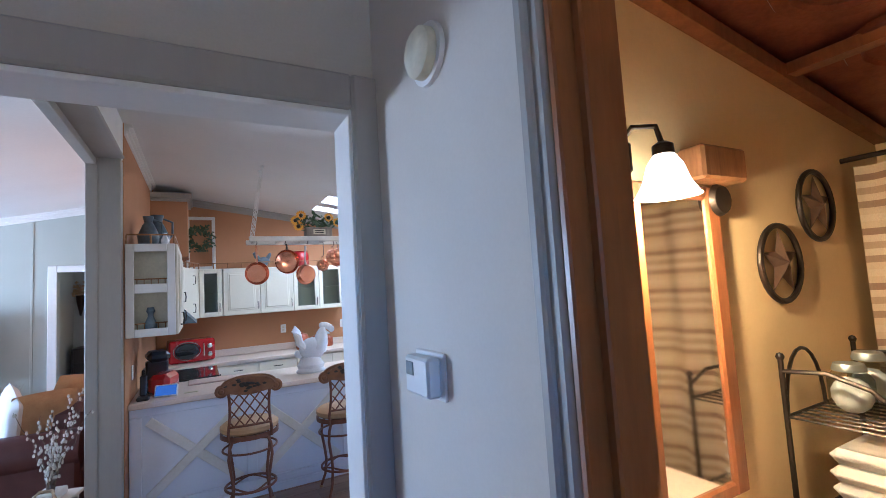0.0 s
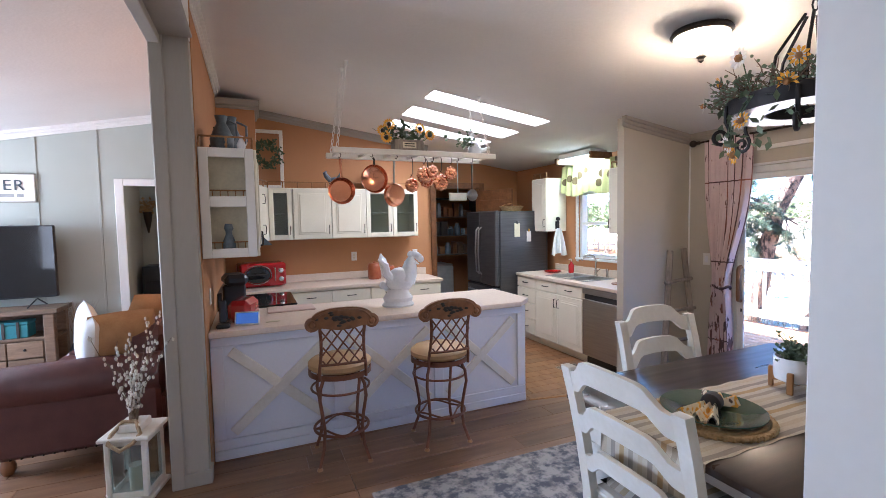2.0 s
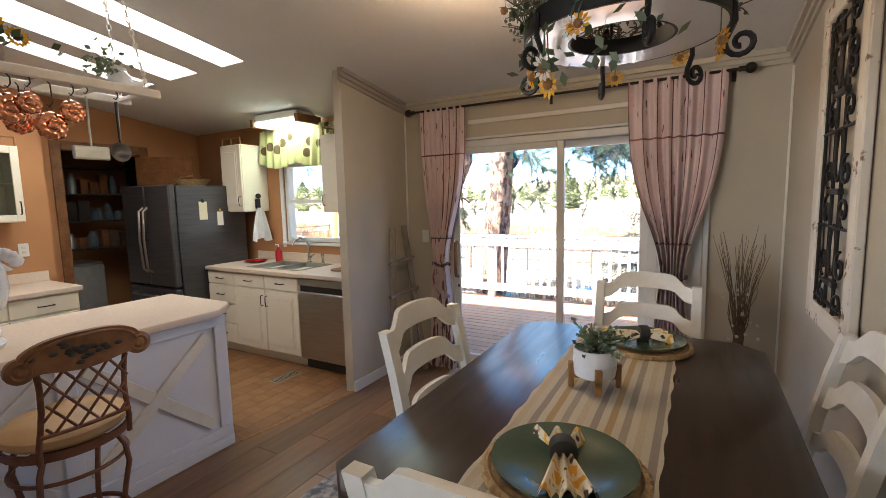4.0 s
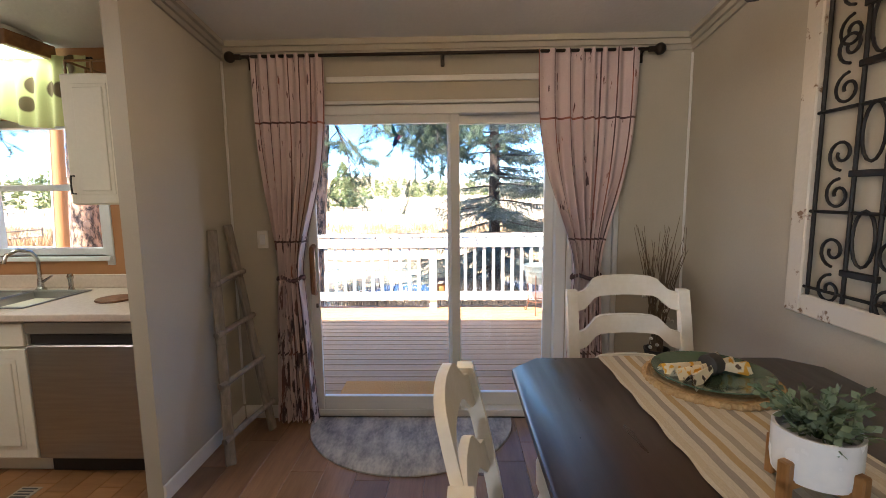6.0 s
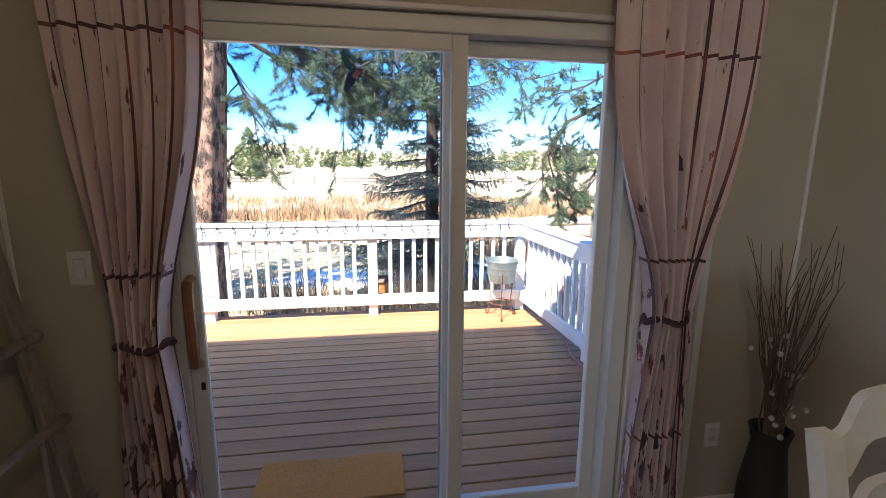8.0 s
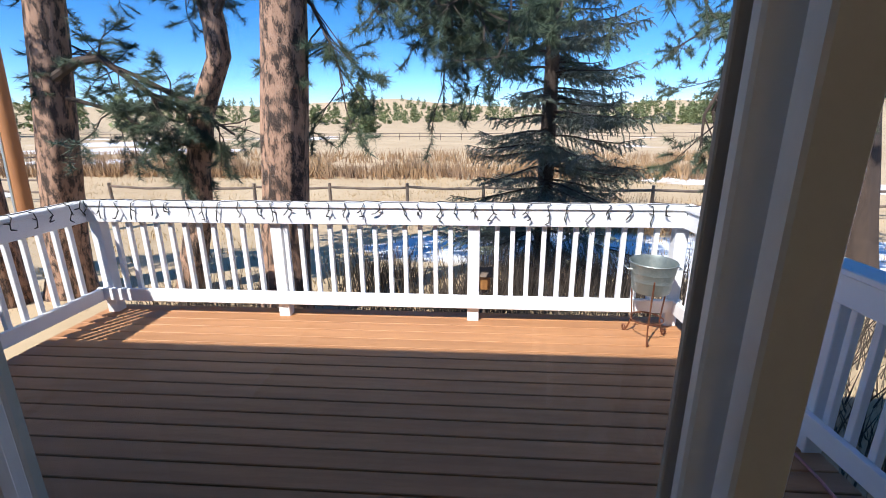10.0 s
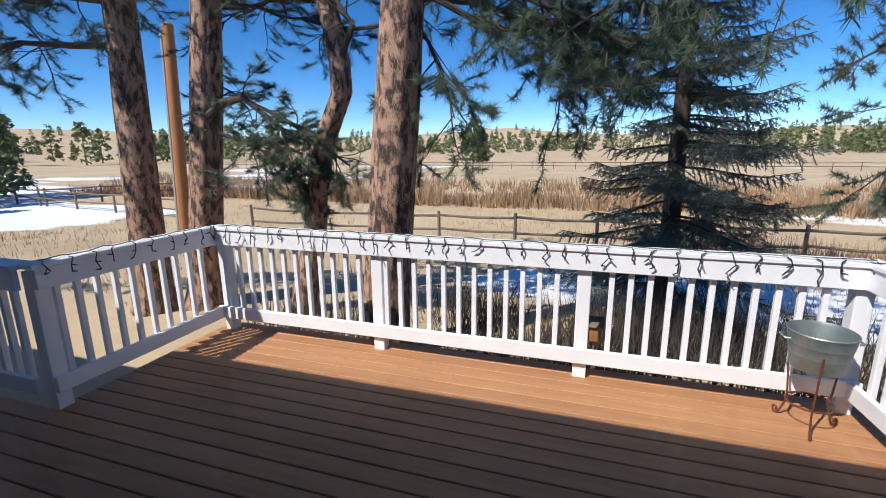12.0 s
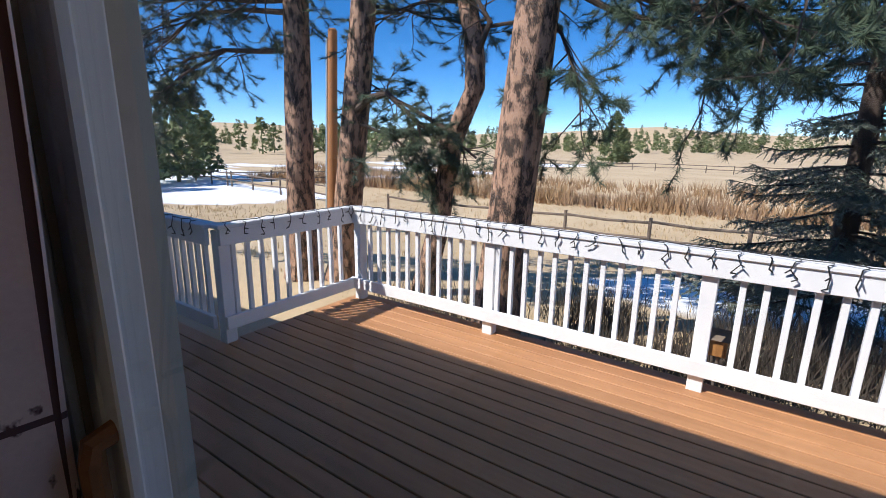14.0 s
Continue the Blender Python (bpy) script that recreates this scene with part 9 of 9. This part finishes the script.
part("pole", G().tube([(0, 0, 0), (0, -.36, 6.2), (0, -.363, 6.26)], [.17, .14, .08], 16), mat("orange treated pole", (.36, .15, .05), .7, stretch=(4, 4, .5), bump=.15), pl_)
part("conduit", G().tube([(-.12, .14, 0), (-.10, -.21, 6.0)], .04, 8), M_TIN, pl_, "grey conduit")


# fences
def fence(p0, p1, n, rails, label):
    p0, p1 = Vector(p0), Vector(p1)
    t = thing("fence", (0, 0, 0), label, "fence", "rail fences in the meadow")
    rr = random.Random(n)
    pts = [p0.lerp(p1, i / n) for i in range(n + 1)]
    pts = [Vector((p.x + rr.gauss(0, .05), p.y + rr.gauss(0, .05), ground_z(p.x, p.y))) for p in pts]
    for p in pts:
        part("post", G().tube([p + Vector((0, 0, -.1)), p + Vector((rr.gauss(0, .02), rr.gauss(0, .02), 1.05))], [.06, .05], 7), M_FENCE, t)
    for a, b_ in zip(pts, pts[1:]):
        for h_ in rails:
            part("rail", G().tube([a + Vector((0, 0, h_)), a.lerp(b_, .5) + Vector((0, 0, h_ - .03)), b_ + Vector((0, 0, h_ + rr.gauss(0, .03)))], .045, 6), M_FENCE, t)
fence((18.4, -14), (18.4, 16), 12, (.45, .90), "weathered rail fence behind the pines")
fence((20, 20), (26, 60), 12, (.45, .9), "weathered rail fence by the snow field")
fence((30, 30), (22, 34), 3, (.45, .9), "short weathered fence across the snow field")
fence((72, -45), (72, 75), 40, (.5, .95), "distant rail fence across the meadow")


# brush, grass and far pines
def brush(name, area, n, h, m, label, seed, w=.05):
    rr = random.Random(seed)
    g = G()
    for k in range(n):
        x, y = rr.uniform(*area[0]), rr.uniform(*area[1])
        z = ground_z(x, y)
        hh = h * rr.uniform(.5, 1.15) * (0.75 + .5 * noise.noise((x * .25, y * .25, seed)))
        for j in range(7):
            d = Vector((rr.gauss(0, .33), rr.gauss(0, .33), 1)).normalized() * hh
            b_ = Vector((x + rr.gauss(0, .2), y + rr.gauss(0, .2), z - .05))
            s = Vector((rr.uniform(-1, 1), rr.uniform(-1, 1), 0)).normalized() * w * .5
            g.add([b_ - s, b_ + s, b_ + d], [(0, 1, 2)])
    return solid(name, g, m, label, kind="stuff", smooth=0)
brush("willow_brush", ((27.5, 31), (-12, 40)), 1500, 1.35, M_BRUSH, "band of rusty dry willow brush", 1, .07)
brush("willow_brush", ((36, 44), (-16, 50)), 700, 1.2, M_BRUSH, "band of rusty dry willow brush", 2, .07)
brush("dry_grass", ((9.5, 30), (-10, 24)), 2200, .3, mat("straw grass", (.52, .38, .2), .95), "dry straw coloured grass tufts", 4, .03)
brush("dry_shrub", ((16, 19), (-4, 1.5)), 260, 1.1, M_BRUSH, "rusty dry shrub by the fence", 5, .03)
# shrubs whose dark colour also stands in for the shade on the ground
M_SHRUB = mat("bare twigs dark as shaded ground", (0.085, 0.062, 0.05), 0.9, second=(0.045, 0.04, 0.032), scale=2, fine=12, bump=0.1)
for i, (x, y, w_, n_) in enumerate(((9.3, 4.6, .7, 90), (9.6, 3.5, .7, 100), (9.9, 2.4, .8, 100), (10.6, 5.3, .6, 70), (9.2, 7.1, .6, 60), (10.8, 3.0, .9, 90), (9.7, 1.2, .8, 80), (8.9, .2, .7, 60), (7.2, 1.0, .8, 70), (6.3, .5, .8, 60))):
    sh = brush("bare_shrub", ((x - w_, x + w_), (y - w_, y + w_)), n_, .85, M_SHRUB, "leafless shrub coloured dark for the shaded ground behind the railing", 20 + i, .016)
brush("fallen_needles", ((8.1, 9.4), (2, 12)), 420, .09, M_TWIG, "litter of needles and twigs under the pines", 6, .02)


def far_pines(name, spots, m, label, seed):
    rr = random.Random(seed)
    g = G()
    for x, y, h in spots:
        z = ground_z(x, y)
        near = math.hypot(x - 6, y - 4) < 120
        g.tube([(x, y, z - .2), (x, y, z + h * .9)], [h * .022, h * .008], 5, caps=False)
        clumps = 520 if near else 46
        size = h * (.045 if near else .10)
        for k in range(clumps):
            q = rr.random() ** 1.35
            lump = 1 + .45 * math.sin(q * 21 + x) * rr.random()
            rad = h * (.36 if near else .31) * (1 - q) ** .6 * (.5 + .5 * min(1, q / .16)) * (.35 + .65 * rr.random() ** .5) * lump
            az = rr.uniform(0, 2 * math.pi)
            c = Vector((x + rad * math.cos(az), y + rad * math.sin(az), z + h * (.10 + .90 * q) - rad * .18))
            for j in range(4):
                e = [Vector((rr.gauss(0, 1), rr.gauss(0, 1), rr.gauss(0, .6))).normalized() * size * rr.uniform(.6, 1.3) for _ in range(3)]
                g.add([c + e[0], c + e[1], c + e[2]], [(0, 1, 2)])
    return solid(name, g, m, label, kind="stuff", smooth=0)
rr = random.Random(12)
sp_ = []
for k in range(1300):
    a = rr.uniform(-1.15, 1.25)
    d = 170 + 400 * rr.random() ** 1.3
    x, y = 6 + d * math.cos(a), 4 + d * math.sin(a)
    if noise.noise((x / 70, y / 70, 1.5)) > .12 or rr.random() < .06 or (a < -.62 and d < 420):
        sp_.append((x, y, rr.uniform(4.5, 9)))
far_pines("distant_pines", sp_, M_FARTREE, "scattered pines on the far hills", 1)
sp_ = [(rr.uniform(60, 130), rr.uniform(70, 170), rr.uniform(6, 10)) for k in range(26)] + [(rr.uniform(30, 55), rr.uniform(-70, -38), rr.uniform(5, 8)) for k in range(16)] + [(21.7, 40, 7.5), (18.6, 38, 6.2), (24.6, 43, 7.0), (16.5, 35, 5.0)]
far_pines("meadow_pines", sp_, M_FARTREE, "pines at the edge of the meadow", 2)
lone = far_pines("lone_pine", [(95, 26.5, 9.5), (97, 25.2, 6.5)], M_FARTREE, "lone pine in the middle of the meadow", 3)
tagged(lone, category="tree")

# ---- floor planks, last ----
floor_ob = bpy.data.objects["floor"]
def planks(x0, x1, y0, y1, w, ln, m, nm, along_x=True, seed=1, skip=None):
    rr = random.Random(seed)
    y = y0
    while y < y1 - .01:
        wd = min(w, y1 - y)
        x = x0 - rr.uniform(0, ln * .8)
        while x < x1:
            a, b_ = max(x0, x), min(x1, x + ln)
            x += ln
            if b_ - a < .03 or (skip and skip((a + b_) / 2, y + wd / 2)):
                continue
            key = "%s_%.2f_%.3f" % (nm, b_ - a, wd)
            me = bpy.data.meshes.get(key)
            if not me:
                me = B((0, 0, 0), (round(b_ - a, 2) - .002, wd - .002, .0125), .002).mesh(key, m)
            ob = new(nm, me)
            ob.location, ob.parent = (a, y, -.0125), floor_ob
        y += w
planks(1.17, 4.69, 2.08, 5.19, .185, 1.22, M_PLANK, "plank", seed=1)
planks(-4.2, 1.17, 2.08, 5.19, .185, 1.22, M_PLANK, "plank", seed=2)
planks(-4.2, .18, 5.19, 8.25, .185, 1.22, M_PLANK, "plank", seed=3)
planks(-.08, 4.08, -1.0, 2.08, .185, 1.22, M_PLANK, "plank", seed=5)
planks(.34, 4.69, 5.19, 8.2, .127, .92, M_KPLANK, "plank", seed=4)
